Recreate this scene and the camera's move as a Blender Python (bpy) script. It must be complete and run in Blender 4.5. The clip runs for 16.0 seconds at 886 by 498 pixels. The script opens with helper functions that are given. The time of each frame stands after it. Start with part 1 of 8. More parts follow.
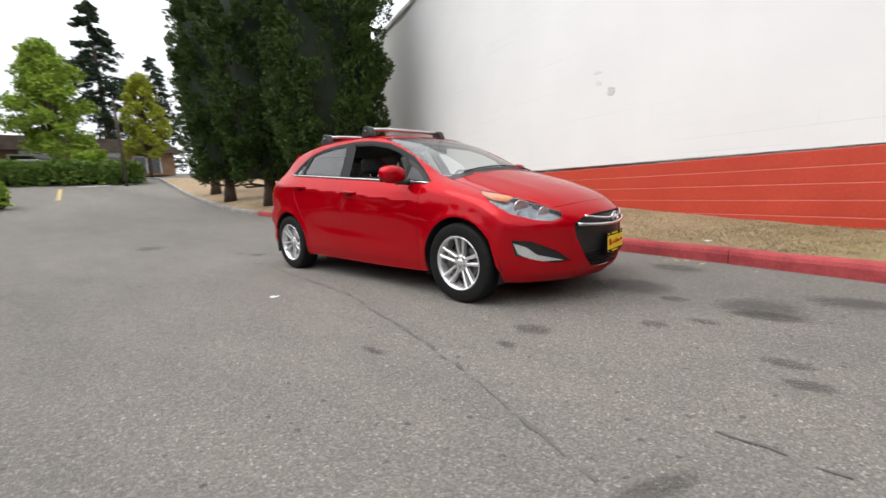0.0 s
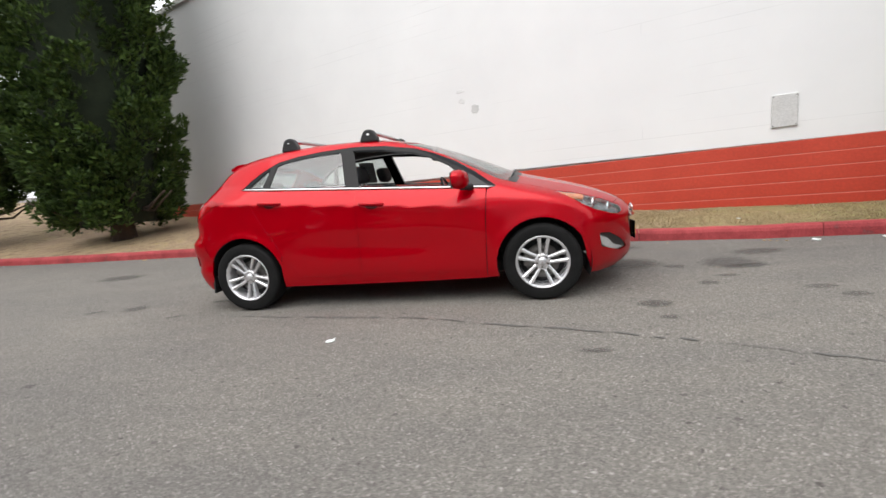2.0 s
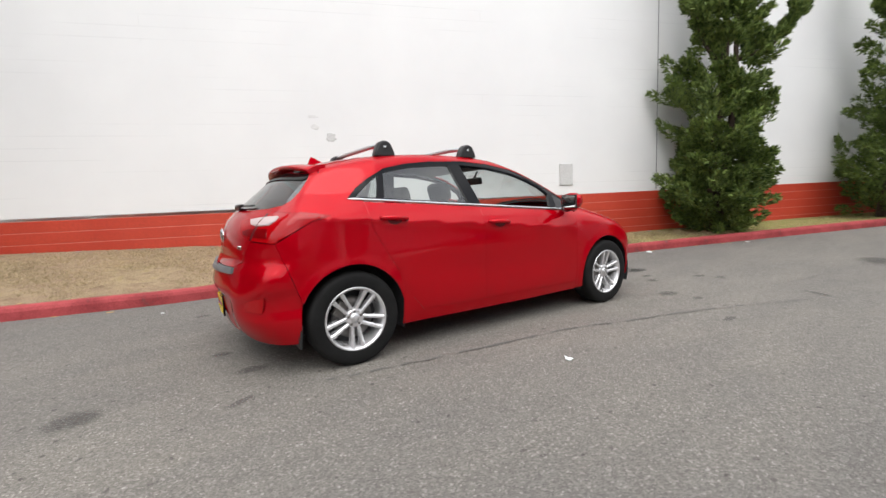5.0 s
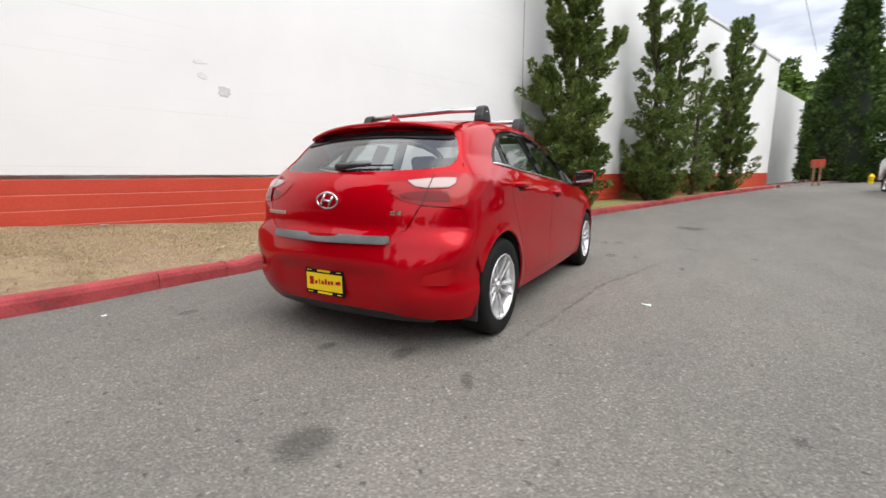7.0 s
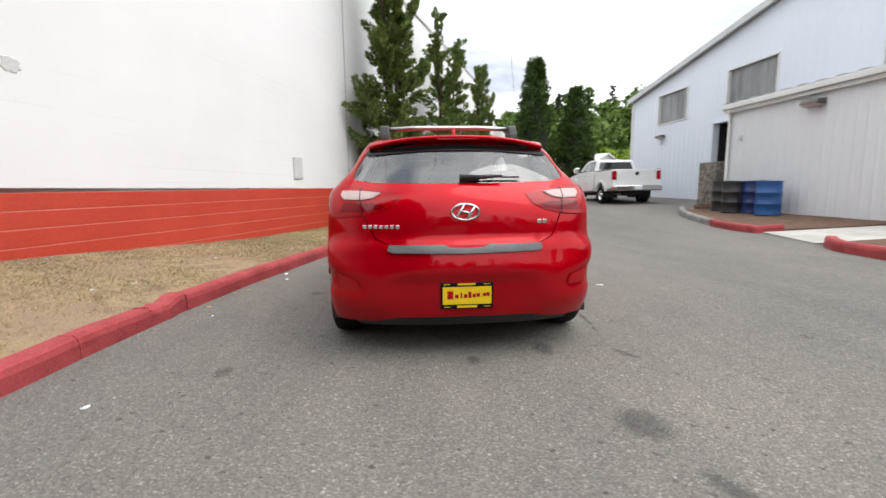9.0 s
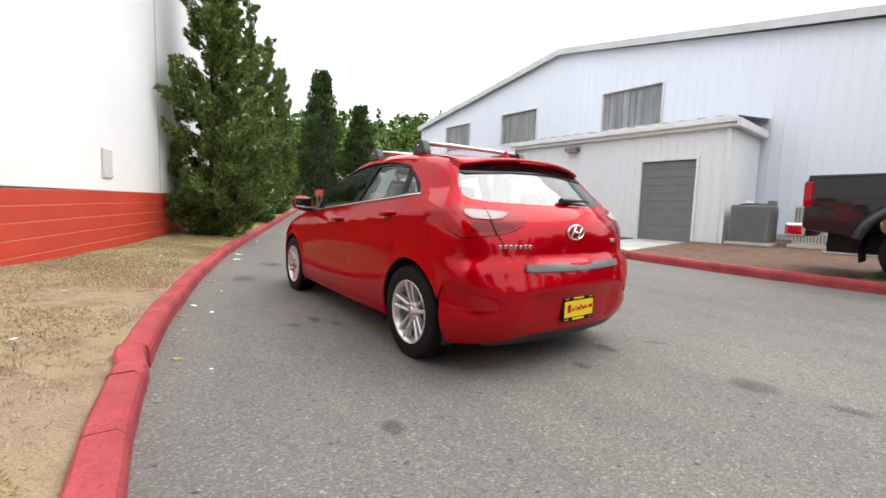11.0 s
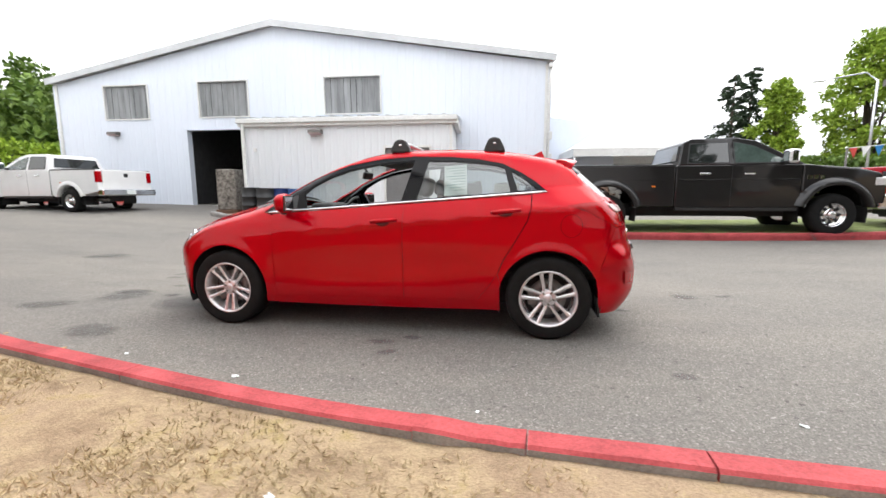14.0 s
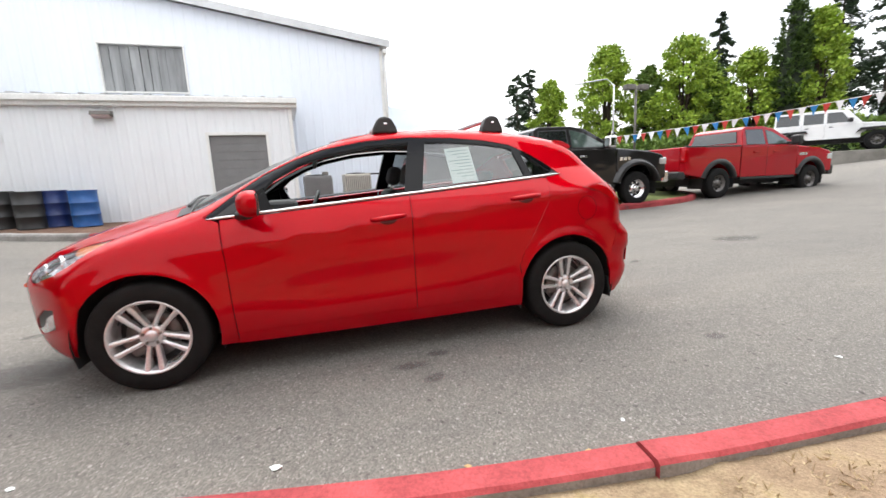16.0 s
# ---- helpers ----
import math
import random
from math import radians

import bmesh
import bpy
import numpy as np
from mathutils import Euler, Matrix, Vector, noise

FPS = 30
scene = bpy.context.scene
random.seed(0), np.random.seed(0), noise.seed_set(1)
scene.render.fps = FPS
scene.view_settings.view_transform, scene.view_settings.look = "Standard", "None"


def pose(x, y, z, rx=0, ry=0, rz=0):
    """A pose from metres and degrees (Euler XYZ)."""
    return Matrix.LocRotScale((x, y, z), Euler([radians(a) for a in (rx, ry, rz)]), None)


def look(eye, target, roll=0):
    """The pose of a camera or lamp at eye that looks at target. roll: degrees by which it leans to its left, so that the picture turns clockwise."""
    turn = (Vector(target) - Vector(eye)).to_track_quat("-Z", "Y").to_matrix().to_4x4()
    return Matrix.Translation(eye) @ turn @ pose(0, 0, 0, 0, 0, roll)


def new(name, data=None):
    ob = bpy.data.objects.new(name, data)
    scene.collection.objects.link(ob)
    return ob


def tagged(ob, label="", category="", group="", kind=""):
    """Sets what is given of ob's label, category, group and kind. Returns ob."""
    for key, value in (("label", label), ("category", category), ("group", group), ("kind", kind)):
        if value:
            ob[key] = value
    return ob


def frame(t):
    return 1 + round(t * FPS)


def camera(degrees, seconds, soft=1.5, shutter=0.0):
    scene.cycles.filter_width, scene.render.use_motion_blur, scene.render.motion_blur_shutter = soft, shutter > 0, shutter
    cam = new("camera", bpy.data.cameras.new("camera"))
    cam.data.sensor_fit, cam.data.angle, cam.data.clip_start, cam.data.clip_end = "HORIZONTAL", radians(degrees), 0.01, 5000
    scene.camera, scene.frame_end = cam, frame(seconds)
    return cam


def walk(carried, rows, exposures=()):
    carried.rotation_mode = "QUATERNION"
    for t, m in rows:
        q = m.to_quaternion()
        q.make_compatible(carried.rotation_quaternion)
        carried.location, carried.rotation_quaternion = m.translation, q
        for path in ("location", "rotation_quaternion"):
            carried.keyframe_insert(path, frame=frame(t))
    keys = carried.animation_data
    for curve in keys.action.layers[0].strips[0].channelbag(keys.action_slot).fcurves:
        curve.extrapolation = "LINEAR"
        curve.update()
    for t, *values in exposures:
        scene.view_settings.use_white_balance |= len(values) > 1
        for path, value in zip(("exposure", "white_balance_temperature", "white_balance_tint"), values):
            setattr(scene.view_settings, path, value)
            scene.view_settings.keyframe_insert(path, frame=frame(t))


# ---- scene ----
cam = camera(92.6, 16.0, shutter=0.3)
PATH = [
    (0, (3.466, -3.306, 0.953), (2.113, -1.868, 0.638), -2.8),
    (0.5, (2.965, -3.662, 0.982), (1.906, -1.993, 0.678), -2.2),
    (1, (2.376, -3.957, 1.016), (1.536, -2.168, 0.708), -4.5),
    (1.5, (1.802, -4.158, 1.01), (1.215, -2.27, 0.71), -3.2),
    (2, (1.176, -4.29, 1.036), (0.805, -2.351, 0.717), -5.3),
    (2.5, (0.55, -4.346, 1.068), (0.461, -2.369, 0.781), -6.3),
    (3, (-0.104, -4.315, 1.092), (-0.004, -2.34, 0.795), -8.0),
    (3.5, (-0.688, -4.183, 1.105), (-0.384, -2.22, 0.874), -6.2),
    (6, (-3.203, -2.764, 1.016), (-1.765, -1.41, 0.705), -0.3),
    (6.5, (-3.542, -2.307, 1.004), (-1.99, -1.098, 0.646), 0.8),
    (7, (-3.864, -1.862, 1.0), (-2.146, -0.888, 0.682), -0.2),
    (7.5, (-4.093, -1.352, 0.986), (-2.274, -0.587, 0.658), -1.2),
    (8, (-4.325, -0.817, 0.983), (-2.409, -0.329, 0.678), -0.7),
    (8.5, (-4.447, -0.249, 0.968), (-2.483, -0.046, 0.647), -0.7),
    (9, (-4.473, 0.312, 0.996), (-2.495, 0.172, 0.735), -0.7),
    (9.5, (-4.409, 0.857, 0.993), (-2.488, 0.361, 0.74), -1.7),
    (10, (-4.235, 1.373, 1.005), (-2.395, 0.613, 0.812), -0.6),
    (12.5, (-2.61, 3.442, 1.053), (-1.578, 1.754, 0.757), -0.8),
    (13, (-2.116, 3.7, 1.085), (-1.359, 1.873, 0.787), -3.3),
    (13.5, (-1.598, 3.874, 1.091), (-1.001, 1.989, 0.789), -1.2),
    (14, (-1.073, 4.032, 1.123), (-0.739, 2.079, 0.85), -0.3),
    (14.5, (-0.593, 4.041, 1.099), (-0.368, 2.082, 0.767), 1.5),
    (15, (-0.136, 3.971, 1.101), (-0.174, 1.998, 0.776), -1.1),
    (15.5, (0.177, 3.766, 1.115), (-0.145, 1.819, 0.789), -2.8),
    (16, (0.319, 3.494, 1.131), (-0.202, 1.593, 0.793), -2.7),
]
walk(cam, [(t, look(eye, target, roll)) for t, eye, target, roll in PATH],
     [(0, 0.23), (1.5, 0.20), (6, 0.26), (8, 0.29), (9, 0.31), (10, 0.38), (12.5, 0.78), (16, 0.86)])

# ---- world, sun ----
world = bpy.data.worlds.new("world")
scene.world = world
world.use_nodes = True
SUN_EL, SUN_AZ = radians(58), radians(200)


def build_world():
    nt = world.node_tree
    nt.nodes.clear()
    out = nt.nodes.new("ShaderNodeOutputWorld")
    bg = nt.nodes.new("ShaderNodeBackground")
    sky = nt.nodes.new("ShaderNodeTexSky")
    sky.sky_type = "NISHITA"
    sky.sun_disc = False
    sky.sun_elevation, sky.sun_rotation = SUN_EL, SUN_AZ
    sky.air_density, sky.dust_density = 1.0, 4.0
    tc = nt.nodes.new("ShaderNodeTexCoord")
    mp = nt.nodes.new("ShaderNodeMapping")
    mp.inputs["Scale"].default_value = (1.0, 1.0, 3.2)
    nz = nt.nodes.new("ShaderNodeTexNoise")
    nz.inputs["Scale"].default_value, nz.inputs["Detail"].default_value = 1.7, 6.0
    ramp = nt.nodes.new("ShaderNodeValToRGB")
    ramp.color_ramp.elements[0].position, ramp.color_ramp.elements[1].position = 0.36, 0.50
    ramp.color_ramp.elements[0].color = (5.4, 5.8, 6.7, 1)
    ramp.color_ramp.elements[1].color = (12.5, 12.6, 12.8, 1)
    mix = nt.nodes.new("ShaderNodeMix")
    mix.data_type = "RGBA"
    mix.inputs["Factor"].default_value = 0.88
    nt.links.new(tc.outputs["Generated"], mp.inputs["Vector"])
    nt.links.new(mp.outputs["Vector"], nz.inputs["Vector"])
    nt.links.new(nz.outputs["Fac"], ramp.inputs["Fac"])
    nt.links.new(sky.outputs["Color"], mix.inputs["A"])
    nt.links.new(ramp.outputs["Color"], mix.inputs["B"])
    # overcast: brightest overhead, dimmer towards the horizon
    sep, lift = nt.nodes.new("ShaderNodeSeparateXYZ"), nt.nodes.new("ShaderNodeMapRange")
    lift.inputs["To Min"].default_value, lift.inputs["To Max"].default_value = 0.80, 1.40
    nt.links.new(tc.outputs["Generated"], sep.inputs["Vector"])
    nt.links.new(sep.outputs["Z"], lift.inputs["Value"])
    dome = nt.nodes.new("ShaderNodeMix")
    dome.data_type, dome.blend_type = "RGBA", "MULTIPLY"
    dome.inputs["Factor"].default_value = 1.0
    nt.links.new(mix.outputs["Result"], dome.inputs["A"])
    nt.links.new(lift.outputs["Result"], dome.inputs["B"])
    nt.links.new(dome.outputs["Result"], bg.inputs["Color"])
    bg.inputs["Strength"].default_value = 0.127
    nt.links.new(bg.outputs["Background"], out.inputs["Surface"])


build_world()
sun_data = bpy.data.lights.new("sun", "SUN")
sun_data.energy, sun_data.angle, sun_data.color = 1.3, radians(55), (1.0, 0.98, 0.95)
sun = new("sun", sun_data)
sun.matrix_world = look((0, 0, 30), (30 * -math.sin(SUN_AZ) / math.tan(SUN_EL), 30 * -math.cos(SUN_AZ) / math.tan(SUN_EL), 0))

# ---- materials ----
def ramp_node(nt, stops, fac):
    r = nt.nodes.new("ShaderNodeValToRGB")
    while len(r.color_ramp.elements) < len(stops):
        r.color_ramp.elements.new(0.5)
    for e, (p, c) in zip(r.color_ramp.elements, stops):
        e.position, e.color = p, (*c, 1)
    nt.links.new(fac, r.inputs["Fac"])
    return r.outputs["Color"]


def noise_node(nt, scale, detail=4.0, rough=0.55, stretch=(1, 1, 1), coord="Object"):
    tc = nt.nodes.new("ShaderNodeTexCoord")
    mp = nt.nodes.new("ShaderNodeMapping")
    mp.inputs["Scale"].default_value = stretch
    nz = nt.nodes.new("ShaderNodeTexNoise")
    nz.inputs["Scale"].default_value, nz.inputs["Detail"].default_value, nz.inputs["Roughness"].default_value = scale, detail, rough
    nt.links.new(tc.outputs[coord], mp.inputs["Vector"])
    nt.links.new(mp.outputs["Vector"], nz.inputs["Vector"])
    return nz.outputs["Fac"]


def mix_node(nt, fac, a, b, blend="MIX"):
    m = nt.nodes.new("ShaderNodeMix")
    m.data_type, m.blend_type = "RGBA", blend
    for sock, v in ((m.inputs["Factor"], fac), (m.inputs["A"], a), (m.inputs["B"], b)):
        if isinstance(v, (int, float)):
            sock.default_value = v
        elif isinstance(v, tuple):
            sock.default_value = (*v, 1)
        else:
            nt.links.new(v, sock)
    return m.outputs["Result"]


def add_bump(nt, bsdf, height, strength, distance):
    b = nt.nodes.new("ShaderNodeBump")
    b.inputs["Strength"].default_value, b.inputs["Distance"].default_value = strength, distance
    nt.links.new(height, b.inputs["Height"])
    nt.links.new(b.outputs["Normal"], bsdf.inputs["Normal"])


def base_mat(name, color=(0.5, 0.5, 0.5), rough=0.6, metal=0.0, coat=0.0, spec=0.5):
    m = bpy.data.materials.new(name)
    m.use_nodes = True
    b = m.node_tree.nodes["Principled BSDF"]
    b.inputs["Base Color"].default_value = (*color, 1)
    b.inputs["Roughness"].default_value, b.inputs["Metallic"].default_value = rough, metal
    b.inputs["Coat Weight"].default_value, b.inputs["Coat Roughness"].default_value = coat, 0.03
    b.inputs["Specular IOR Level"].default_value = spec
    m.diffuse_color = (*color, 1)
    return m, m.node_tree, b


def mottled(name, dark, light, rough=0.7, scale=3.0, fine=40.0, bump=0.2, dist=0.004, metal=0.0, coat=0.0, stretch=(1, 1, 1), spec=0.5, grain=0.8):
    """A surface with stains at one scale and grain at another."""
    m, nt, b = base_mat(name, light, rough, metal, coat, spec)
    big, small = noise_node(nt, scale, 5, 0.6, stretch), noise_node(nt, fine, 3, 0.6, stretch)
    c = ramp_node(nt, [(0.3, dark), (0.7, light)], big)
    g = ramp_node(nt, [(0.3, (grain, grain, grain)), (0.7, (1.0, 1.0, 1.0))], small)
    nt.links.new(mix_node(nt, 1.0, c, g, "MULTIPLY"), b.inputs["Base Color"])
    if bump:
        add_bump(nt, b, small, bump, dist)
    return m


def asphalt_mat():
    """Worn asphalt: brown-grey binder, pale stone chips of two sizes, faint wheel-worn lanes."""
    m, nt, b = base_mat("asphalt", (0.1, 0.1, 0.1), 0.92, spec=0.25)
    fine = noise_node(nt, 190, 2, 0.7)
    mid = noise_node(nt, 1.6, 5, 0.6, (0.6, 1.5, 1))
    large = noise_node(nt, 0.28, 4, 0.5, (0.4, 1.4, 1))
    tc = nt.nodes.new("ShaderNodeTexCoord")
    chips = []
    for scale in (120, 52):
        vor = nt.nodes.new("ShaderNodeTexVoronoi")
        vor.inputs["Scale"].default_value = scale
        nt.links.new(tc.outputs["Object"], vor.inputs["Vector"])
        chips.append(vor)
    stone = ramp_node(nt, [(0.0, (0.118, 0.110, 0.099)), (0.5, (0.170, 0.160, 0.145)), (0.80, (0.218, 0.206, 0.188)), (0.95, (0.33, 0.315, 0.29))], chips[0].outputs["Color"])
    pick = ramp_node(nt, [(0.90, (0, 0, 0)), (0.94, (0.6, 0.6, 0.6))], chips[1].outputs["Color"])
    core = ramp_node(nt, [(0.30, (1, 1, 1)), (0.48, (0, 0, 0))], chips[1].outputs["Distance"])
    c = mix_node(nt, mix_node(nt, 1.0, pick, core, "MULTIPLY"), stone, (0.46, 0.445, 0.42))
    hole = ramp_node(nt, [(0.05, (0.55, 0.55, 0.55)), (0.10, (1, 1, 1))], chips[1].outputs["Color"])
    c = mix_node(nt, 1.0, c, hole, "MULTIPLY")
    c = mix_node(nt, 1.0, c, ramp_node(nt, [(0.3, (0.76, 0.76, 0.76)), (0.7, (1.14, 1.14, 1.14))], fine), "MULTIPLY")
    c = mix_node(nt, 1.0, c, ramp_node(nt, [(0.32, (0.90, 0.90, 0.91)), (0.66, (1.05, 1.045, 1.03))], mid), "MULTIPLY")
    c = mix_node(nt, 1.0, c, ramp_node(nt, [(0.35, (0.88, 0.88, 0.89)), (0.65, (1.07, 1.06, 1.04))], large), "MULTIPLY")
    nt.links.new(c, b.inputs["Base Color"])
    add_bump(nt, b, chips[0].outputs["Distance"], 0.45, 0.006)
    return m


def paint_mat(name, color, flake=0.2, rough=0.32, coat=0.75, ior=1.5):
    m, nt, b = base_mat(name, color, rough, flake, coat, 0.0)
    b.inputs["Specular Tint"].default_value = (*color, 1)
    b.inputs["Coat IOR"].default_value = ior
    n = noise_node(nt, 2.0, 3)
    dark = tuple(v * 0.93 for v in color)
    nt.links.new(ramp_node(nt, [(0.3, dark), (0.7, color)], n), b.inputs["Base Color"])
    return m


def glass_mat(name, tint=(0.75, 0.8, 0.8), gloss=0.06):
    """Thin pane: tinted see-through, with a mirror sheen that grows at grazing angles."""
    m = bpy.data.materials.new(name)
    m.use_nodes = True
    nt = m.node_tree
    nt.nodes.clear()
    out, mx = nt.nodes.new("ShaderNodeOutputMaterial"), nt.nodes.new("ShaderNodeMixShader")
    tr, gl, fr = nt.nodes.new("ShaderNodeBsdfTransparent"), nt.nodes.new("ShaderNodeBsdfGlossy"), nt.nodes.new("ShaderNodeLayerWeight")
    tr.inputs["Color"].default_value = (*tint, 1)
    gl.inputs["Roughness"].default_value = 0.02
    fr.inputs["Blend"].default_value = 0.5
    power, scale = nt.nodes.new("ShaderNodeMath"), nt.nodes.new("ShaderNodeMath")
    power.operation, scale.operation = "POWER", "MULTIPLY_ADD"
    power.inputs[1].default_value = 4.5
    scale.inputs[1].default_value, scale.inputs[2].default_value = 1 - gloss, gloss
    nt.links.new(fr.outputs["Facing"], power.inputs[0])
    nt.links.new(power.outputs["Value"], scale.inputs[0])
    nt.links.new(scale.outputs["Value"], mx.inputs["Fac"])
    nt.links.new(tr.outputs["BSDF"], mx.inputs[1])
    nt.links.new(gl.outputs["BSDF"], mx.inputs[2])
    nt.links.new(mx.outputs["Shader"], out.inputs["Surface"])
    m.diffuse_color = (*tint, 0.4)
    return m


def leaf_mat(name, dark, light, rough=0.6):
    m, nt, b = base_mat(name, light, rough, spec=0.25)
    geo = nt.nodes.new("ShaderNodeNewGeometry")
    big = noise_node(nt, 0.9, 4)
    c = ramp_node(nt, [(0.0, dark), (1.0, light)], geo.outputs["Random Per Island"])
    c = mix_node(nt, 1.0, c, ramp_node(nt, [(0.3, (0.6, 0.62, 0.55)), (0.7, (1.15, 1.15, 1.1))], big), "MULTIPLY")
    nt.links.new(c, b.inputs["Base Color"])
    b.inputs["Subsurface Weight"].default_value = 0.0
    return m


def lawn_mat():
    """Dry lawn: straw, bare soil and a little green."""
    m, nt, b = base_mat("dry_lawn", (0.4, 0.3, 0.15), 0.95, spec=0.1)
    big, mid, fine = noise_node(nt, 0.8, 5), noise_node(nt, 4.0, 6, 0.7), noise_node(nt, 90, 3, 0.7, (1, 1, 1))
    c = ramp_node(nt, [(0.28, (0.15, 0.10, 0.06)), (0.42, (0.28, 0.205, 0.135)), (0.56, (0.38, 0.292, 0.188)), (0.66, (0.34, 0.265, 0.13)), (0.78, (0.25, 0.235, 0.075))], mid)
    c = mix_node(nt, ramp_node(nt, [(0.42, (0, 0, 0)), (0.60, (0.75, 0.75, 0.75))], big), c, (0.325, 0.235, 0.165))
    tc, sep, grow = nt.nodes.new("ShaderNodeTexCoord"), nt.nodes.new("ShaderNodeSeparateXYZ"), nt.nodes.new("ShaderNodeMapRange")
    nt.links.new(tc.outputs["Object"], sep.inputs["Vector"])
    nt.links.new(sep.outputs["X"], grow.inputs["Value"])
    grow.inputs["From Min"].default_value, grow.inputs["From Max"].default_value, grow.inputs["To Max"].default_value = 2.5, 6.5, 0.75
    c = mix_node(nt, grow.outputs["Result"], c, ramp_node(nt, [(0.4, (0.33, 0.30, 0.11)), (0.62, (0.19, 0.235, 0.06))], mid))
    c = mix_node(nt, 1.0, c, ramp_node(nt, [(0.25, (0.62, 0.61, 0.59)), (0.75, (1.25, 1.25, 1.22))], fine), "MULTIPLY")
    nt.links.new(c, b.inputs["Base Color"])
    add_bump(nt, b, fine, 0.7, 0.02)
    return m


def kerb_mat(name, dark, light):
    m, nt, b = base_mat(name, light, 0.75, spec=0.3)
    big, fine = noise_node(nt, 2.5, 6, 0.7), noise_node(nt, 70, 3, 0.7)
    c = ramp_node(nt, [(0.28, (0.10, 0.075, 0.07)), (0.38, dark), (0.7, light)], big)
    c = mix_node(nt, 1.0, c, ramp_node(nt, [(0.3, (0.72, 0.7, 0.7)), (0.65, (1.08, 1.08, 1.08))], fine), "MULTIPLY")
    nt.links.new(c, b.inputs["Base Color"])
    add_bump(nt, b, fine, 0.5, 0.006)
    return m


ASPHALT = asphalt_mat()
LAWN = lawn_mat()
KERB_RED = kerb_mat("kerb_red", (0.27, 0.038, 0.042), (0.47, 0.080, 0.085))
KERB_GREY = kerb_mat("kerb_grey", (0.2, 0.19, 0.18), (0.36, 0.35, 0.33))
WALL_WHITE = mottled("wall_white_paint", (0.74, 0.74, 0.73), (0.80, 0.80, 0.79), 0.6, 0.7, 25, 0.25, 0.003)
WALL_RED = mottled("wall_red_paint", (0.50, 0.045, 0.020), (0.58, 0.062, 0.029), 0.55, 1.2, 30, 0.25, 0.003)
CONCRETE = mottled("concrete", (0.38, 0.36, 0.33), (0.56, 0.54, 0.50), 0.85, 1.5, 60, 0.3, 0.004)
SIDING = mottled("pale_metal_siding", (0.665, 0.71, 0.785), (0.695, 0.74, 0.815), 0.45, 0.8, 12, 0.05, 0.002, stretch=(1, 1, 0.25), grain=0.965)
SIDING_ANNEX = mottled("annex_siding", (0.67, 0.69, 0.71), (0.705, 0.725, 0.745), 0.5, 0.9, 12, 0.05, 0.002, stretch=(1, 1, 0.2), grain=0.96)
TRIM_WHITE = mottled("trim_white", (0.68, 0.68, 0.66), (0.80, 0.80, 0.78), 0.5, 2, 30, 0.1, 0.002)
DOOR_GREY = mottled("grey_door", (0.155, 0.155, 0.155), (0.185, 0.185, 0.185), 0.6, 3, 40, 0.1, 0.002)
DARK = mottled("dark_parts_and_shade", (0.012, 0.012, 0.013), (0.03, 0.03, 0.032), 0.8, 4, 50, 0.1, 0.002)
SOIL = mottled("bark_soil", (0.10, 0.055, 0.035), (0.20, 0.115, 0.075), 0.95, 5, 70, 0.8, 0.02)
BARK = mottled("bark", (0.035, 0.024, 0.018), (0.10, 0.07, 0.05), 0.95, 5, 30, 0.9, 0.02, stretch=(1, 1, 0.3))
CURTAIN = mottled("grey_vinyl_strips", (0.16, 0.165, 0.17), (0.33, 0.34, 0.345), 0.4, 4, 20, 0.1, 0.003, stretch=(1, 1, 0.1))
RED = paint_mat("red_car_paint", (0.44, 0.0003, 0.0070), 0.42, 0.36, 0.75, 1.42)
BLACKPLASTIC = mottled("black_plastic", (0.012, 0.012, 0.013), (0.022, 0.022, 0.023), 0.45, 6, 90, 0.15, 0.001)
GLOSSBLACK = paint_mat("gloss_black", (0.005, 0.005, 0.006), 0.0, 0.2, 0.5, 1.4)
RUBBER = mottled("tyre_rubber", (0.006, 0.006, 0.006), (0.012, 0.012, 0.012), 0.75, 8, 120, 0.3, 0.002, spec=0.2)
ALLOY = mottled("alloy", (0.74, 0.74, 0.75), (0.84, 0.84, 0.85), 0.27, 4, 60, 0.03, 0.0005, metal=0.7)
CHROME = mottled("chrome", (0.78, 0.78, 0.79), (0.85, 0.85, 0.86), 0.1, 4, 60, 0.0, 0.001, metal=1.0)
BRAKE = mottled("brake_metal", (0.10, 0.09, 0.085), (0.22, 0.21, 0.20), 0.5, 9, 60, 0.1, 0.001, metal=0.8)
GLASS_CLEAR = glass_mat("windscreen_glass", (0.72, 0.78, 0.77), 0.12)
GLASS_TINT = glass_mat("tinted_glass", (0.60, 0.66, 0.645), 0.115)
GLASS_REAR = glass_mat("rear_screen_glass", (0.44, 0.50, 0.49), 0.16)
GLASS_DARK = glass_mat("dark_glass", (0.10, 0.11, 0.11), 0.10)
LENS_CLEAR = glass_mat("lamp_lens", (0.9, 0.92, 0.93))
LENS_RED = paint_mat("red_lens", (0.36, 0.001, 0.004), 0.0, 0.12, 0.9, 1.45)
LENS_DEEP = paint_mat("deep_red_lens", (0.17, 0.001, 0.003), 0.0, 0.12, 0.9, 1.45)
LENS_PALE = paint_mat("pale_lens", (0.52, 0.41, 0.40), 0.0, 0.2, 0.6, 1.4)
LENS_AMBER = paint_mat("amber_lens", (0.75, 0.20, 0.03), 0.0, 0.2)
YELLOW = paint_mat("yellow_plate", (0.80, 0.56, 0.01), 0.0, 0.4)
PAPER = mottled("paper", (0.72, 0.78, 0.76), (0.80, 0.84, 0.82), 0.6, 5, 60, 0.05, 0.001)


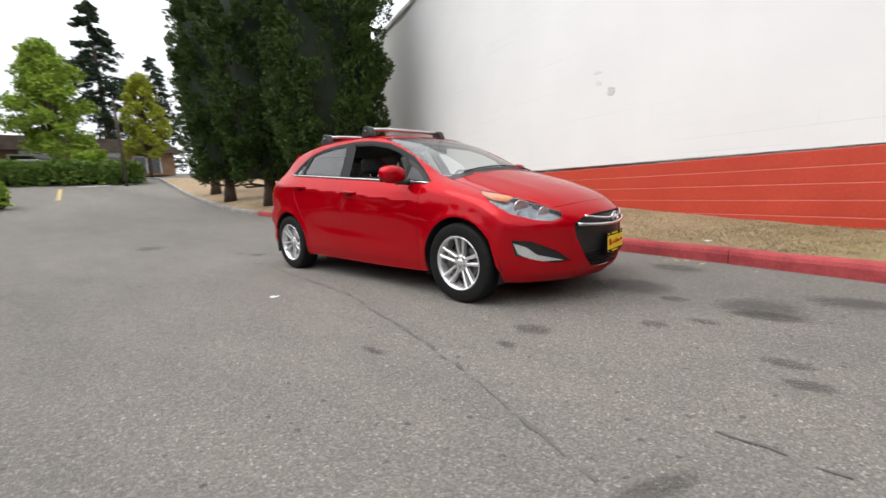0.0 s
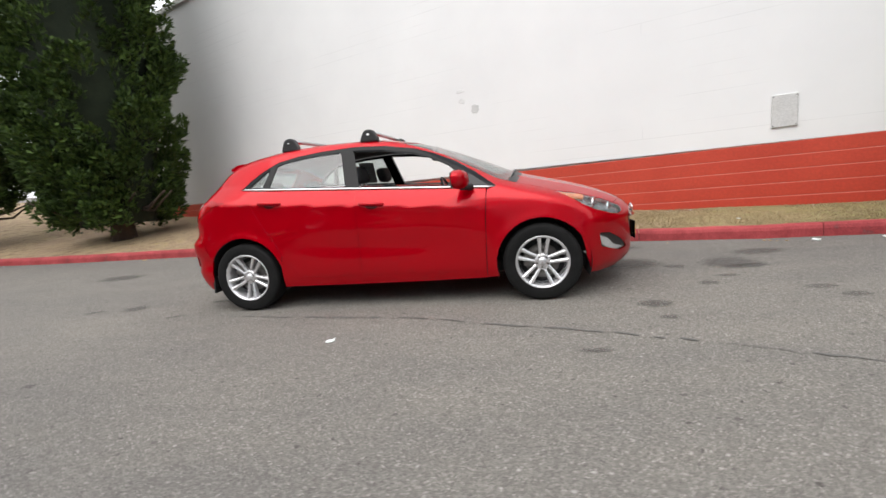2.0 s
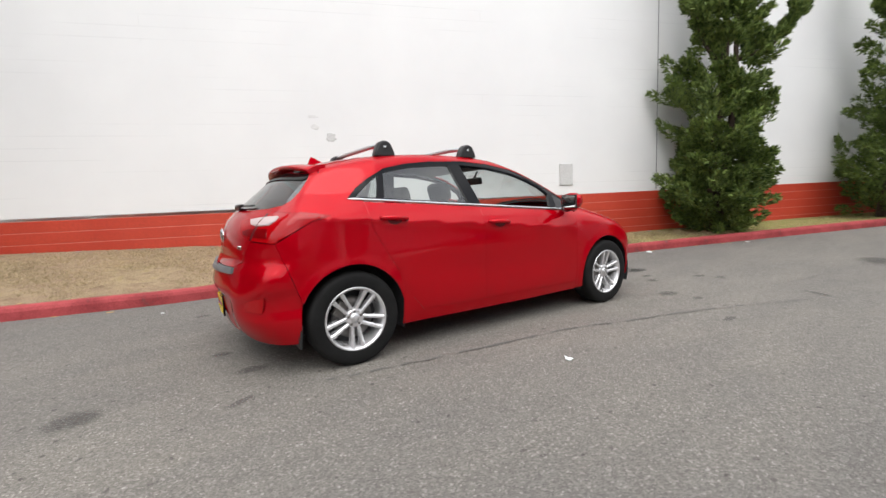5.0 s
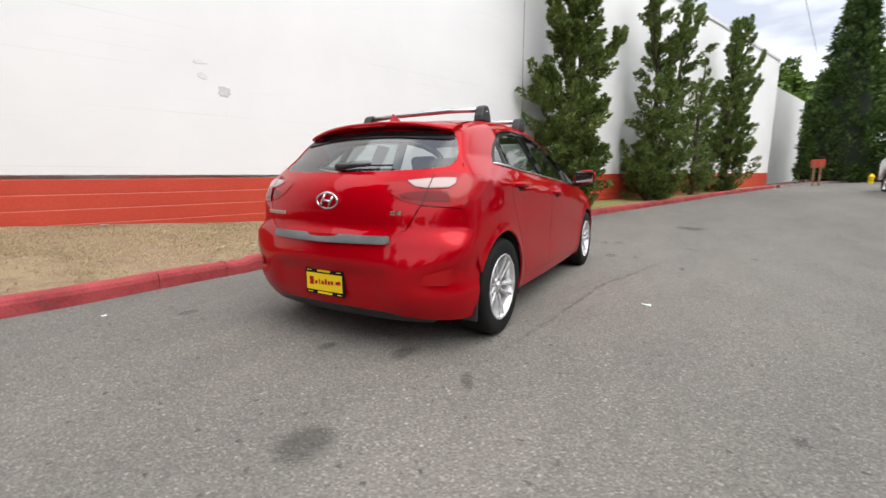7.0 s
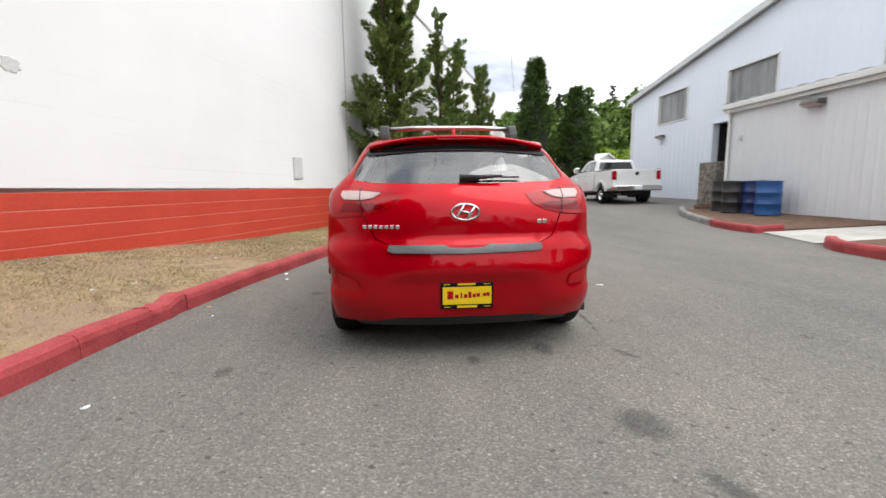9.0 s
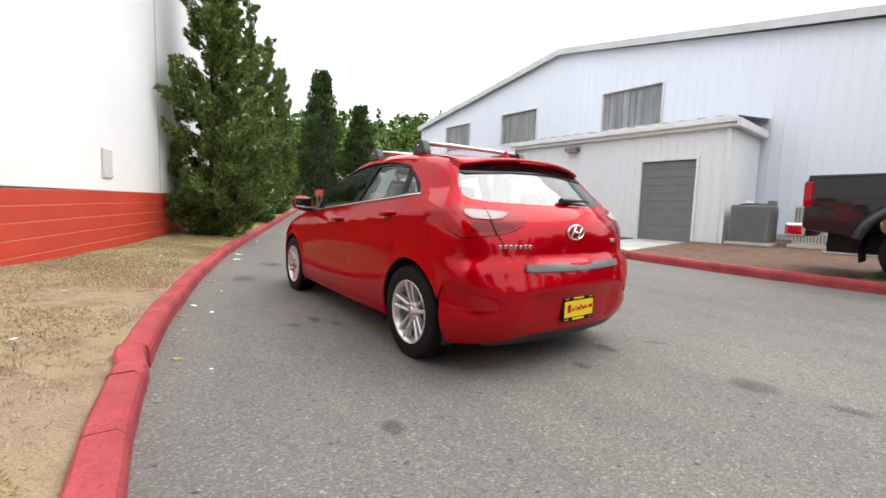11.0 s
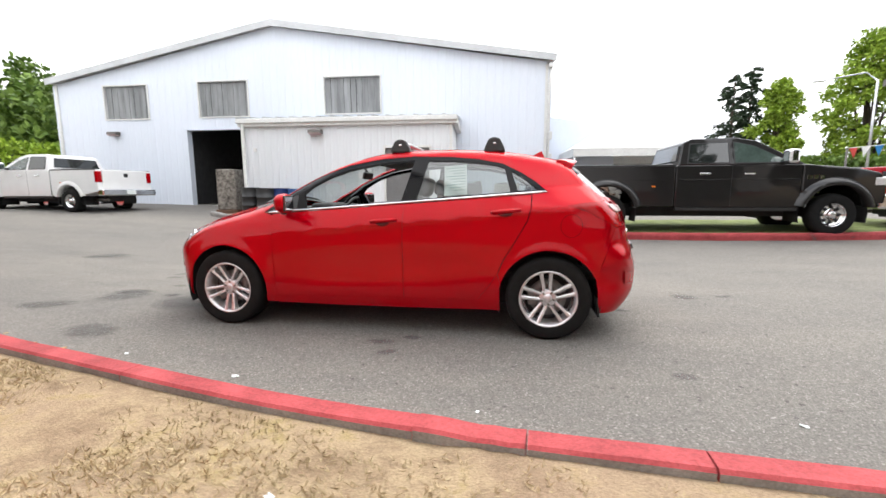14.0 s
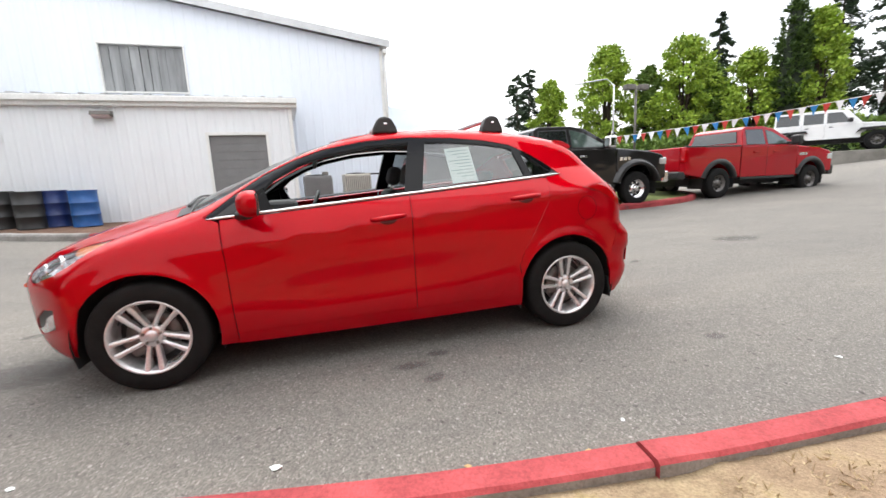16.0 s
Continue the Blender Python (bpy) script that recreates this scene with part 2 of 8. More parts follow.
# ---- mesh tools ----
def mesh_obj(name, verts, faces, mats, smooth=False, fmats=None):
    me = bpy.data.meshes.new(name)
    me.from_pydata([tuple(map(float, v)) for v in verts], [], [tuple(map(int, f)) for f in faces])
    for m in mats if isinstance(mats, (list, tuple)) else [mats]:
        me.materials.append(m)
    if fmats is not None:
        me.polygons.foreach_set("material_index", np.asarray(fmats, dtype=np.int32))
    if smooth:
        me.polygons.foreach_set("use_smooth", np.ones(len(me.polygons), dtype=bool))
    me.update()
    return new(name, me)


def part(name, bm, material, parent=None, label="", smooth=False):
    """One bmesh as one mesh object under a thing or a part."""
    me = bpy.data.meshes.new(name)
    bm.to_mesh(me)
    bm.free()
    for m in material if isinstance(material, (list, tuple)) else [material]:
        me.materials.append(m)
    if smooth:
        me.polygons.foreach_set("use_smooth", np.ones(len(me.polygons), dtype=bool))
    ob = new(name, me)
    ob.parent = parent
    return tagged(ob, label)


def empty(name, m, label, category, group="", kind=""):
    ob = new(name)
    ob.empty_display_size = 0.2
    ob.matrix_basis = m
    return tagged(ob, label, category, group, kind)


def box(x0, x1, y0, y1, z0, z1, bevel=0.0, seg=2, bm=None, rot=0.0):
    """A box between two corners, with rounded edges; added to bm where one is given."""
    b = bmesh.new()
    bmesh.ops.create_cube(b, size=1.0)
    for v in b.verts:
        v.co = Vector(((x0 + x1) / 2 + v.co.x * (x1 - x0), (y0 + y1) / 2 + v.co.y * (y1 - y0), (z0 + z1) / 2 + v.co.z * (z1 - z0)))
    if bevel:
        bmesh.ops.bevel(b, geom=b.edges[:], offset=bevel, segments=seg, affect="EDGES", profile=0.5)
    if bm is None:
        return b
    join(bm, b)
    return bm


def join(bm, other, m=None):
    """Adds the geometry of other, moved by m, to bm."""
    new_v = [bm.verts.new(m @ v.co if m else v.co) for v in other.verts]
    other.verts.index_update()
    for f in other.faces:
        g = bm.faces.new([new_v[v.index] for v in f.verts])
        g.smooth, g.material_index = f.smooth, f.material_index
    other.free()
    return bm


def lathe(profile, n=32, axis="z", closed=False):
    """A turned body from (radius, height) pairs."""
    bm = bmesh.new()
    rings = []
    for r, h in profile:
        ring = []
        for k in range(n):
            a = 2 * math.pi * k / n
            c, s = r * math.cos(a), r * math.sin(a)
            ring.append(bm.verts.new((c, s, h) if axis == "z" else (c, h, s)))
        rings.append(ring)
    pairs = list(zip(rings, rings[1:])) + ([(rings[-1], rings[0])] if closed else [])
    for a, b in pairs:
        for k in range(n):
            f = bm.faces.new((a[k], a[(k + 1) % n], b[(k + 1) % n], b[k]))
            f.smooth = True
    if not closed:
        for ring in (rings[0], rings[-1]):
            if (ring[0].co - ring[n // 2].co).length > 1e-4:
                bm.faces.new(ring)
    bmesh.ops.recalc_face_normals(bm, faces=bm.faces[:])
    return bm


def tube(points, radius, n=8, bm=None):
    """A round bar along points."""
    bm = bm or bmesh.new()
    pts = [Vector([float(c) for c in p]) for p in points]
    rings = []
    for i, p in enumerate(pts):
        d = (pts[min(i + 1, len(pts) - 1)] - pts[max(i - 1, 0)]).normalized()
        u = d.cross(Vector((0, 0, 1)) if abs(d.z) < 0.9 else Vector((1, 0, 0))).normalized()
        v = d.cross(u)
        r = radius[i] if isinstance(radius, (list, tuple)) else radius
        rings.append([bm.verts.new(p + r * (math.cos(2 * math.pi * k / n) * u + math.sin(2 * math.pi * k / n) * v)) for k in range(n)])
    for a, b in zip(rings, rings[1:]):
        for k in range(n):
            bm.faces.new((a[k], a[(k + 1) % n], b[(k + 1) % n], b[k])).smooth = True
    bm.faces.new(rings[0][::-1])
    bm.faces.new(rings[-1])
    return bm


def prism(outline, y0, y1, taper=None, bevel=0.0):
    """A side outline of (x, z) pairs as a solid from y0 to y1; taper(z) scales y."""
    bm = bmesh.new()
    k = taper or (lambda z: 1.0)
    a = [bm.verts.new((x, y0 * k(z), z)) for x, z in outline]
    b = [bm.verts.new((x, y1 * k(z), z)) for x, z in outline]
    bm.faces.new(a)
    bm.faces.new(b[::-1])
    n = len(a)
    for i in range(n):
        bm.faces.new((a[i], b[i], b[(i + 1) % n], a[(i + 1) % n]))
    bmesh.ops.recalc_face_normals(bm, faces=bm.faces[:])
    if bevel:
        edges = [e for e in bm.edges if e.calc_face_angle(0) > 0.35]
        bmesh.ops.bevel(bm, geom=edges, offset=bevel, segments=2, affect="EDGES", profile=0.5)
    return bm


def smooth_curve(pts):
    """A smooth curve without overshoot through (x, y) pairs."""
    xs, ys = np.array(sorted(pts), float).T
    h, d = np.diff(xs), np.diff(ys) / np.diff(xs)
    m = np.zeros_like(xs)
    m[0], m[-1] = d[0], d[-1]
    for i in range(1, len(xs) - 1):
        if d[i - 1] * d[i] > 0:
            w1, w2 = 2 * h[i] + h[i - 1], h[i] + 2 * h[i - 1]
            m[i] = (w1 + w2) / (w1 / d[i - 1] + w2 / d[i])

    def f(x):
        x = np.clip(np.asarray(x, float), xs[0], xs[-1])
        i = np.clip(np.searchsorted(xs, x) - 1, 0, len(xs) - 2)
        t = (x - xs[i]) / h[i]
        return (2 * t**3 - 3 * t**2 + 1) * ys[i] + (t**3 - 2 * t**2 + t) * h[i] * m[i] + (3 * t**2 - 2 * t**3) * ys[i + 1] + (t**3 - t**2) * h[i] * m[i + 1]

    return f


# ---- setting ----
def road_z(x, y):
    """Height of the paved ground."""
    x, y = np.asarray(x, float), np.asarray(y, float)
    u = np.clip(-x - 6, 0, None)
    west = np.where(u < 26, 0.003 * u**2, 2.028 + 0.05 * (np.minimum(u, 90) - 26))
    west = west * np.clip((y + 16) / 8, 0.25, 1)
    east = 0.03 * np.clip(x - 4, 0, 12) + 0.012 * np.clip(x - 16, 0, 30)
    south = 0.035 * np.clip(-y - 2.5, 0, 10)
    return west + east + south


def axis_steps(near, fine, far):
    a = list(np.arange(-near, near + 1e-6, fine))
    step, v = fine, near
    while v < far:
        step *= 1.35
        v += step
        a = [-v] + a + [v]
    return np.array(a)


def build_ground():
    xs, ys = axis_steps(34, 1.0, 700), axis_steps(22, 1.0, 700)
    gx, gy = np.meshgrid(xs, ys, indexing="ij")
    gz = road_z(gx, gy)
    verts = np.stack([gx, gy, gz], -1).reshape(-1, 3)
    n, m = len(xs), len(ys)
    faces = [(i * m + j, (i + 1) * m + j, (i + 1) * m + j + 1, i * m + j + 1) for i in range(n - 1) for j in range(m - 1)]
    return tagged(mesh_obj("ground", verts, faces, ASPHALT, smooth=True), "worn grey asphalt with pale stone chips and oil spots", "ground", kind="structure")


build_ground()

# The long wall: s runs along it, o is the distance out from its face towards the road.
W0, WD, WN = np.array([0.411, 4.421]), np.array([0.9388, -0.3445]), np.array([-0.3445, -0.9388])
WALL_ANGLE = math.degrees(math.atan2(WD[1], WD[0]))
WALL_M = pose(W0[0], W0[1], 0, 0, 0, WALL_ANGLE)


def wall_xy(s, o):
    return W0 + WD * s + WN * o


def wall_so(x, y):
    d = np.array([x, y]) - W0
    return float(d @ WD), float(d @ WN)


KERB_LINE = [(-36, 5.6), (-28, 5.0), (-23.5, 4.4), (-18, 3.75), (-13.9, 3.25), (-9.8, 3.08), (-6.2, 3.0), (-4.6, 2.82), (-3.4, 2.58), (-2.5, 2.42), (-1.77, 2.38), (-0.9, 2.32), (0.2, 2.18), (1.2, 1.98), (2.3, 1.75), (3.4, 1.47)]
kerb_o = smooth_curve([wall_so(*p) for p in KERB_LINE] + [(5.5, 1.62), (8, 1.6), (16, 1.6), (24, 1.6), (40, 1.6)])
base_z = smooth_curve([(-40, 2.4), (-25, 1.6), (-15, 0.85), (-9.5, 0.57), (-2.6, 0.46), (1.3, 0.30), (3.5, 0.22), (5.5, 0.22), (7.4, 0.27), (16, 0.42), (31, 0.62), (45, 0.8)])


def lawn_z(s, o):
    """Height of the dry lawn between kerb and wall."""
    k = kerb_o(s)
    x, y = wall_xy(s, k)
    f = np.clip((k - o) / np.maximum(k, 0.1), 0, 1)
    edge = road_z(x, y) + 0.07
    return edge + (base_z(s) - edge) * f**0.8


def build_lawn():
    ss, ff = np.arange(-34, 31.2, 0.3), np.linspace(-0.6, 1, 22)
    verts, faces = [], []
    for s in ss:
        k = float(kerb_o(s)) - 0.14
        for f in ff:
            o = k * f if s < -9.5 else k * max(f, -0.02 / k)
            bump = 0.02 * noise.noise(Vector((s * 1.3, o * 1.3, 0))) + 0.012 * noise.noise(Vector((s * 5, o * 5, 3)))
            x, y = wall_xy(s, o)
            verts.append((x, y, float(lawn_z(s, max(o, 0))) + bump * (0.2 if f > 0.97 else 1)))
    m = len(ff)
    for i in range(len(ss) - 1):
        for j in range(m - 1):
            if ss[i] < -9.5 or ff[j] >= -0.05:
                faces.append((i * m + j, (i + 1) * m + j, (i + 1) * m + j + 1, i * m + j + 1))
    return tagged(mesh_obj("lawn_strip", verts, faces, LAWN, smooth=True), "dry yellow lawn with bare soil patches", "lawn", kind="structure")


build_lawn()


def kerb_piece(name, path, zf, material, parent, height=0.15, width=0.15, wob=0.0):
    """A length of kerb along path (front foot line), with a rounded front edge and open ends closed."""
    prof = [(0.0, -0.12), (0.0, height * 0.62), (0.012, height * 0.86), (0.035, height), (width - 0.015, height * 0.985), (width, height * 0.9), (width, -0.12)]
    verts, faces = [], []
    n = len(prof)
    for i, p in enumerate(path):
        a, b = path[max(i - 1, 0)], path[min(i + 1, len(path) - 1)]
        d = (Vector(b) - Vector(a)).normalized()
        side = Vector((-d.y, d.x))
        w = (0.009 + wob * 0.3) * noise.noise(Vector((p[0] * 2.1, p[1] * 2.1, 7))) + wob * noise.noise(Vector((p[0] * 9, p[1] * 9, 2)))
        for q, h in prof:
            verts.append((p[0] + side.x * (q + w), p[1] + side.y * (q + w), zf(*p) + h + (w if h > 0 else 0)))
    for i in range(len(path) - 1):
        for j in range(n - 1):
            faces.append((i * n + j, (i + 1) * n + j, (i + 1) * n + j + 1, i * n + j + 1))
    faces += [tuple(range(n)), tuple(range((len(path) - 1) * n, len(path) * n))[::-1]]
    ob = mesh_obj(name, verts, faces, material)
    ob.data.materials.append(KERB_GREY)
    for i in range(len(path) - 1):
        ob.data.polygons[i * (n - 1) + n - 2].material_index = 1
    ob.parent = parent
    return ob


def build_kerb_north():
    parent = empty("kerb_north", Matrix(), "red-painted concrete kerb with worn joints beside the lawn", "kerb", kind="structure")
    grey = empty("kerb_north_unpainted", Matrix(), "plain grey concrete kerb beside dry lawn", "kerb", kind="structure")
    joints = [-34, -31, -28, -25, -22, -19, -16, -13, -10.6, -9.2, -6.4, -3.9, -1.37, -0.74, -0.30, 1.39, 3.1, 5.0, 8, 11, 14, 17, 20, 23, 25.5]
    for a, b in zip(joints, joints[1:]):
        ss = np.linspace(a + 0.003, b - 0.003, max(4, int((b - a) / (0.05 if a == -0.74 else 0.2))))
        path = [tuple(wall_xy(s, float(kerb_o(s)))) for s in ss]
        kerb_piece("kerb_stone", path, road_z, KERB_RED if b > -10 else KERB_GREY, parent if b > -10 else grey, wob=0.03 if a == -0.74 else 0.0)


build_kerb_north()


def polyline_kerb(name, label, pts, material, piece=2.4, height=0.15, width=0.15):
    parent = empty(name, Matrix(), label, "kerb", kind="structure")
    dist = np.r_[0, np.cumsum([math.dist(a, b) for a, b in zip(pts, pts[1:])])]
    fx, fy = smooth_curve(list(zip(dist, [p[0] for p in pts]))), smooth_curve(list(zip(dist, [p[1] for p in pts])))
    cuts = np.linspace(0, dist[-1], max(1, round(dist[-1] / piece)) + 1)
    for k, (a, b) in enumerate(zip(cuts, cuts[1:])):
        path = [(float(fx(d)), float(fy(d))) for d in np.linspace(a + 0.003, b - 0.003, 9)]
        kerb_piece("kerb_stone", path, road_z, material(k) if callable(material) else material, parent, height, width)
    return parent


# Kerbs: road's end, and the far side of the road, whose lawn lies to the south.
polyline_kerb("kerb_east", "red-painted kerb round the end of the road", [(31.5, -15), (31.0, -11.5), (29.6, -9.0), (27.0, -7.3), (23.9, -5.98)], KERB_RED)
polyline_kerb("kerb_south", "red-painted concrete kerb of the grass island", [(-10.3, -7.2), (-10.1, -6.5), (-9.5, -5.95), (-8.4, -5.6), (-6.9, -5.42), (-4.4, -5.22), (-1.55, -5.3), (0.35, -5.52), (1.2, -5.72), (1.66, -6.1)][::-1], lambda k: KERB_GREY if k == 5 else KERB_RED)
polyline_kerb("kerb_annex", "grey kerb with red end beside the bark bed", [(3.3, -6.95), (3.42, -6.42), (4.3, -6.47), (5.8, -6.87), (7.4, -7.5), (8.7, -8.3)][::-1], lambda k: KERB_RED if k == 2 else KERB_GREY, 1.9)


def sheet(name, outline, lift, material, label, category, step=0.35, bumpy=0.0):
    """A level patch inside an outline of (x, y) pairs, lying on the ground with its own thickness."""
    from mathutils.geometry import delaunay_2d_cdt
    pts = [Vector(p) for p in outline]
    loop = []
    for a, b in zip(pts, pts[1:] + pts[:1]):
        n = max(1, int((b - a).length / step))
        loop += [a + (b - a) * k / n for k in range(n)]
    poly = np.array([(p.x, p.y) for p in loop])
    lo, hi = poly.min(0), poly.max(0)
    grid = [Vector((x, y)) for x in np.arange(lo[0], hi[0], step) for y in np.arange(lo[1], hi[1], step) if inside_poly(np.array([[x, y]]), poly)[0]]
    n = len(loop)
    v, _, f, *_ = delaunay_2d_cdt(loop + grid, [(i, (i + 1) % n) for i in range(n)], [], 0, 1e-5)
    keep = [t for t in f if inside_poly(np.array([np.mean([v[i][:] for i in t], 0)]), poly)[0]]
    verts = [(p.x, p.y, float(road_z(p.x, p.y)) + lift + bumpy * noise.noise(Vector((p.x * 2, p.y * 2, 5)))) for p in v]
    verts += [(p.x, p.y, float(road_z(p.x, p.y)) - 0.05) for p in loop]
    k = len(v)
    faces = [tuple(t) for t in keep] + [(i, (i + 1) % n, k + (i + 1) % n, k + i) for i in range(n)]
    ob = mesh_obj(name, verts, faces, material, smooth=False)
    return tagged(ob, label, category, kind="structure")


def inside_poly(p, poly):
    """Which points lie inside a closed outline."""
    x, y = p[:, 0][:, None], p[:, 1][:, None]
    x0, y0 = poly[:, 0][None], poly[:, 1][None]
    x1, y1 = np.roll(poly[:, 0], -1)[None], np.roll(poly[:, 1], -1)[None]
    with np.errstate(divide="ignore", invalid="ignore"):
        cross = ((y0 > y) != (y1 > y)) & (x < (x1 - x0) * (y - y0) / (y1 - y0) + x0)
    return cross.sum(1) % 2 == 1


GREEN_LAWN = mottled("green_lawn", (0.10, 0.13, 0.035), (0.20, 0.24, 0.07), 0.95, 2.5, 70, 0.8, 0.02)
sheet("grass_island", [(-10.2, -7.3), (-9.95, -6.6), (-9.4, -6.1), (-8.35, -5.75), (-6.9, -5.57), (-4.4, -5.37), (-2.4, -5.42), (-2.4, -8.0), (-9.9, -8.6)], 0.12, GREEN_LAWN, "mown green grass island behind the kerb", "grass", bumpy=0.015)
sheet("bark_bed_west", [(-2.4, -5.44), (0.3, -5.66), (1.15, -5.88), (1.52, -6.2), (1.7, -9.8), (0.9, -9.9), (0.8, -12.9), (-4.5, -13.2), (-2.4, -8.0)], 0.06, SOIL, "reddish bark and dry grass bed beside the annex", "bed", bumpy=0.02)
sheet("bark_bed_east", [(3.4, -7.0), (3.5, -6.58), (4.3, -6.63), (5.75, -7.03), (7.3, -7.65), (8.5, -8.4), (8.2, -9.4), (5.0, -9.65), (3.3, -9.75)], 0.05, SOIL, "reddish bark bed in front of the annex wall", "bed", bumpy=0.02)
sheet("concrete_ramp", [(1.72, -6.0), (3.28, -6.5), (3.28, -7.0), (3.24, -9.72), (1.72, -9.86), (1.6, -6.4)], 0.03, CONCRETE, "pale concrete ramp in front of the grey door", "pavement")


def build_wall():
    top = smooth_curve([(-16, 6.75), (-9, 6.88), (17, 7.8), (31, 8.1)])
    red = smooth_curve([(-16, 0.98), (-2.5, 1.03), (5.4, 1.14), (31, 1.42)])
    wall = empty("wall_north", WALL_M, "long white-painted block wall with a red band at its foot", "wall", kind="structure")
    ss = np.linspace(-16, 31, 95)
    # body of the wall, in the frame whose x runs along it and y points away from the road
    verts, faces = [], []
    for s in ss:
        r, t = float(red(s)), float(top(s))
        verts += [(s, 0, r), (s, 0, t - 0.12), (s, 0, t), (s, 0.35, t), (s, 0.35, -0.3), (s, 0.02, -0.3), (s, 0.02, r)]
    for i in range(len(ss) - 1):
        for j in range(6):
            faces.append((i * 7 + j, (i + 1) * 7 + j, (i + 1) * 7 + j + 1, i * 7 + j + 1))
        faces.append((i * 7 + 6, (i + 1) * 7 + 6, (i + 1) * 7, i * 7))
    faces += [tuple(range(7)), tuple(range((len(ss) - 1) * 7, len(ss) * 7))]
    ob = mesh_obj("wall_body", verts, faces, WALL_BLOCK)
    ob.parent = wall
    # red courses, each a row of blocks with a recessed bed joint
    for k in range(6):
        bm = bmesh.new()
        rows = []
        for s in ss:
            r = float(red(s))
            z1, z0 = r - 0.195 * k - 0.002, r - 0.195 * (k + 1) + 0.007
            d = -0.004
            rows.append([bm.verts.new(v) for v in ((s, 0.02, z0), (s, d + 0.003, z0), (s, d, z0 + 0.006), (s, d, z1 - 0.006), (s, d + 0.003, z1), (s, 0.02, z1))])
        for a, b in zip(rows, rows[1:]):
            for j in range(5):
                bm.faces.new((a[j], b[j], b[j + 1], a[j + 1]))
        part("block_course", bm, WALL_RED, wall)
    bm = bmesh.new()
    for s0, s1 in ((-16, 7.4), (7.4, 31)):
        ra, rb = float(red(s0)), float(red(s1))
        vs = [bm.verts.new(v) for v in ((s0, 0.0, ra), (s1, 0.0, rb), (s1, 0.0, rb - 1.3), (s0, 0.0, ra - 1.3))]
        bm.faces.new(vs)
    part("joint_mortar", bm, JOINT_PINK, wall)
    # movement joint and cap
    part("movement_joint", box(7.088, 7.104, -0.004, 0.01, 1.2, 7.4), DOOR_GREY, wall)
    bm = bmesh.new()
    rows = []
    for s in ss:
        t = float(top(s))
        rows.append([bm.verts.new(v) for v in ((s, -0.05, t - 0.1), (s, -0.05, t + 0.04), (s, 0.4, t + 0.04), (s, 0.4, t - 0.1))])
    for a, b in zip(rows, rows[1:]):
        for j in range(3):
            bm.faces.new((a[j], b[j], b[j + 1], a[j + 1]))
    part("coping", bm, TRIM_WHITE, wall)
    # lower white wing past the end of the wall
    wing = tagged(part("wall_wing", box(31.05, 42, 0.6, 6, -0.3, 7.0), WALL_WHITE), "lower plain white wing at the end of the wall", "wall", kind="structure")
    wing.matrix_basis = WALL_M
    back = tagged(part("wall_return", box(-16, -15.6, 0.36, 22, -0.3, 6.7), WALL_WHITE), "white end wall behind the tall trees", "wall", kind="structure")
    back.matrix_basis = WALL_M


def block_mat():
    m, nt, b = base_mat("white_block_wall", (0.8, 0.8, 0.79), 0.55)
    tc = nt.nodes.new("ShaderNodeTexCoord")
    mp = nt.nodes.new("ShaderNodeMapping")
    mp.inputs["Rotation"].default_value = (radians(90), 0, 0)
    br = nt.nodes.new("ShaderNodeTexBrick")
    br.inputs["Scale"].default_value = 1.0
    br.inputs["Brick Width"].default_value, br.inputs["Row Height"].default_value = 6.0, 0.2
    br.inputs["Mortar Size"].default_value = 0.006
    br.inputs["Mortar Smooth"].default_value = 0.8
    nt.links.new(tc.outputs["Object"], mp.inputs["Vector"])
    nt.links.new(mp.outputs["Vector"], br.inputs["Vector"])
    big, fine = noise_node(nt, 0.5, 5), noise_node(nt, 35, 3)
    c = ramp_node(nt, [(0.3, (0.76, 0.76, 0.76)), (0.7, (0.82, 0.82, 0.815))], big)
    sparse = noise_node(nt, 0.9, 3, 0.5, (0.35, 1, 2.0))
    gate = ramp_node(nt, [(0.52, (0, 0, 0)), (0.62, (0.35, 0.35, 0.35))], sparse)
    lines = mix_node(nt, 1.0, br.outputs["Fac"], gate, "MULTIPLY")
    nt.links.new(mix_node(nt, lines, c, (0.50, 0.50, 0.50)), b.inputs["Base Color"])
    h = mix_node(nt, 0.15, br.outputs["Fac"], fine)
    add_bump(nt, b, h, -0.10, 0.004)
    return m


WALL_BLOCK = block_mat()
PANEL_GREY = mottled("panel_grey", (0.60, 0.60, 0.59), (0.68, 0.68, 0.67), 0.5, 4, 40, 0.1, 0.002)
JOINT_PINK = mottled("pink_joint", (0.58, 0.16, 0.12), (0.70, 0.27, 0.21), 0.8, 3, 50, 0.2, 0.003)
build_wall()


def on_wall(name, label, category, bm, material, s, z):
    ob = tagged(part(name, bm, material), label, category)
    ob.matrix_basis = WALL_M @ pose(s, 0, z)
    return ob


wall_box = empty("wall_cover_plate", WALL_M @ pose(4.84, 0, 1.57), "grey square metal cover plate on the white wall", "cover plate")
part("plate", box(-0.15, 0.15, -0.03, 0.0, -0.225, 0.225, 0.008), PANEL_GREY, wall_box)
for cx, cz in ((-0.13, -0.2), (0.13, -0.2), (-0.13, 0.2), (0.13, 0.2)):
    part("screw", box(cx - 0.008, cx + 0.008, -0.036, -0.029, cz - 0.008, cz + 0.008, 0.003), DOOR_GREY, wall_box)


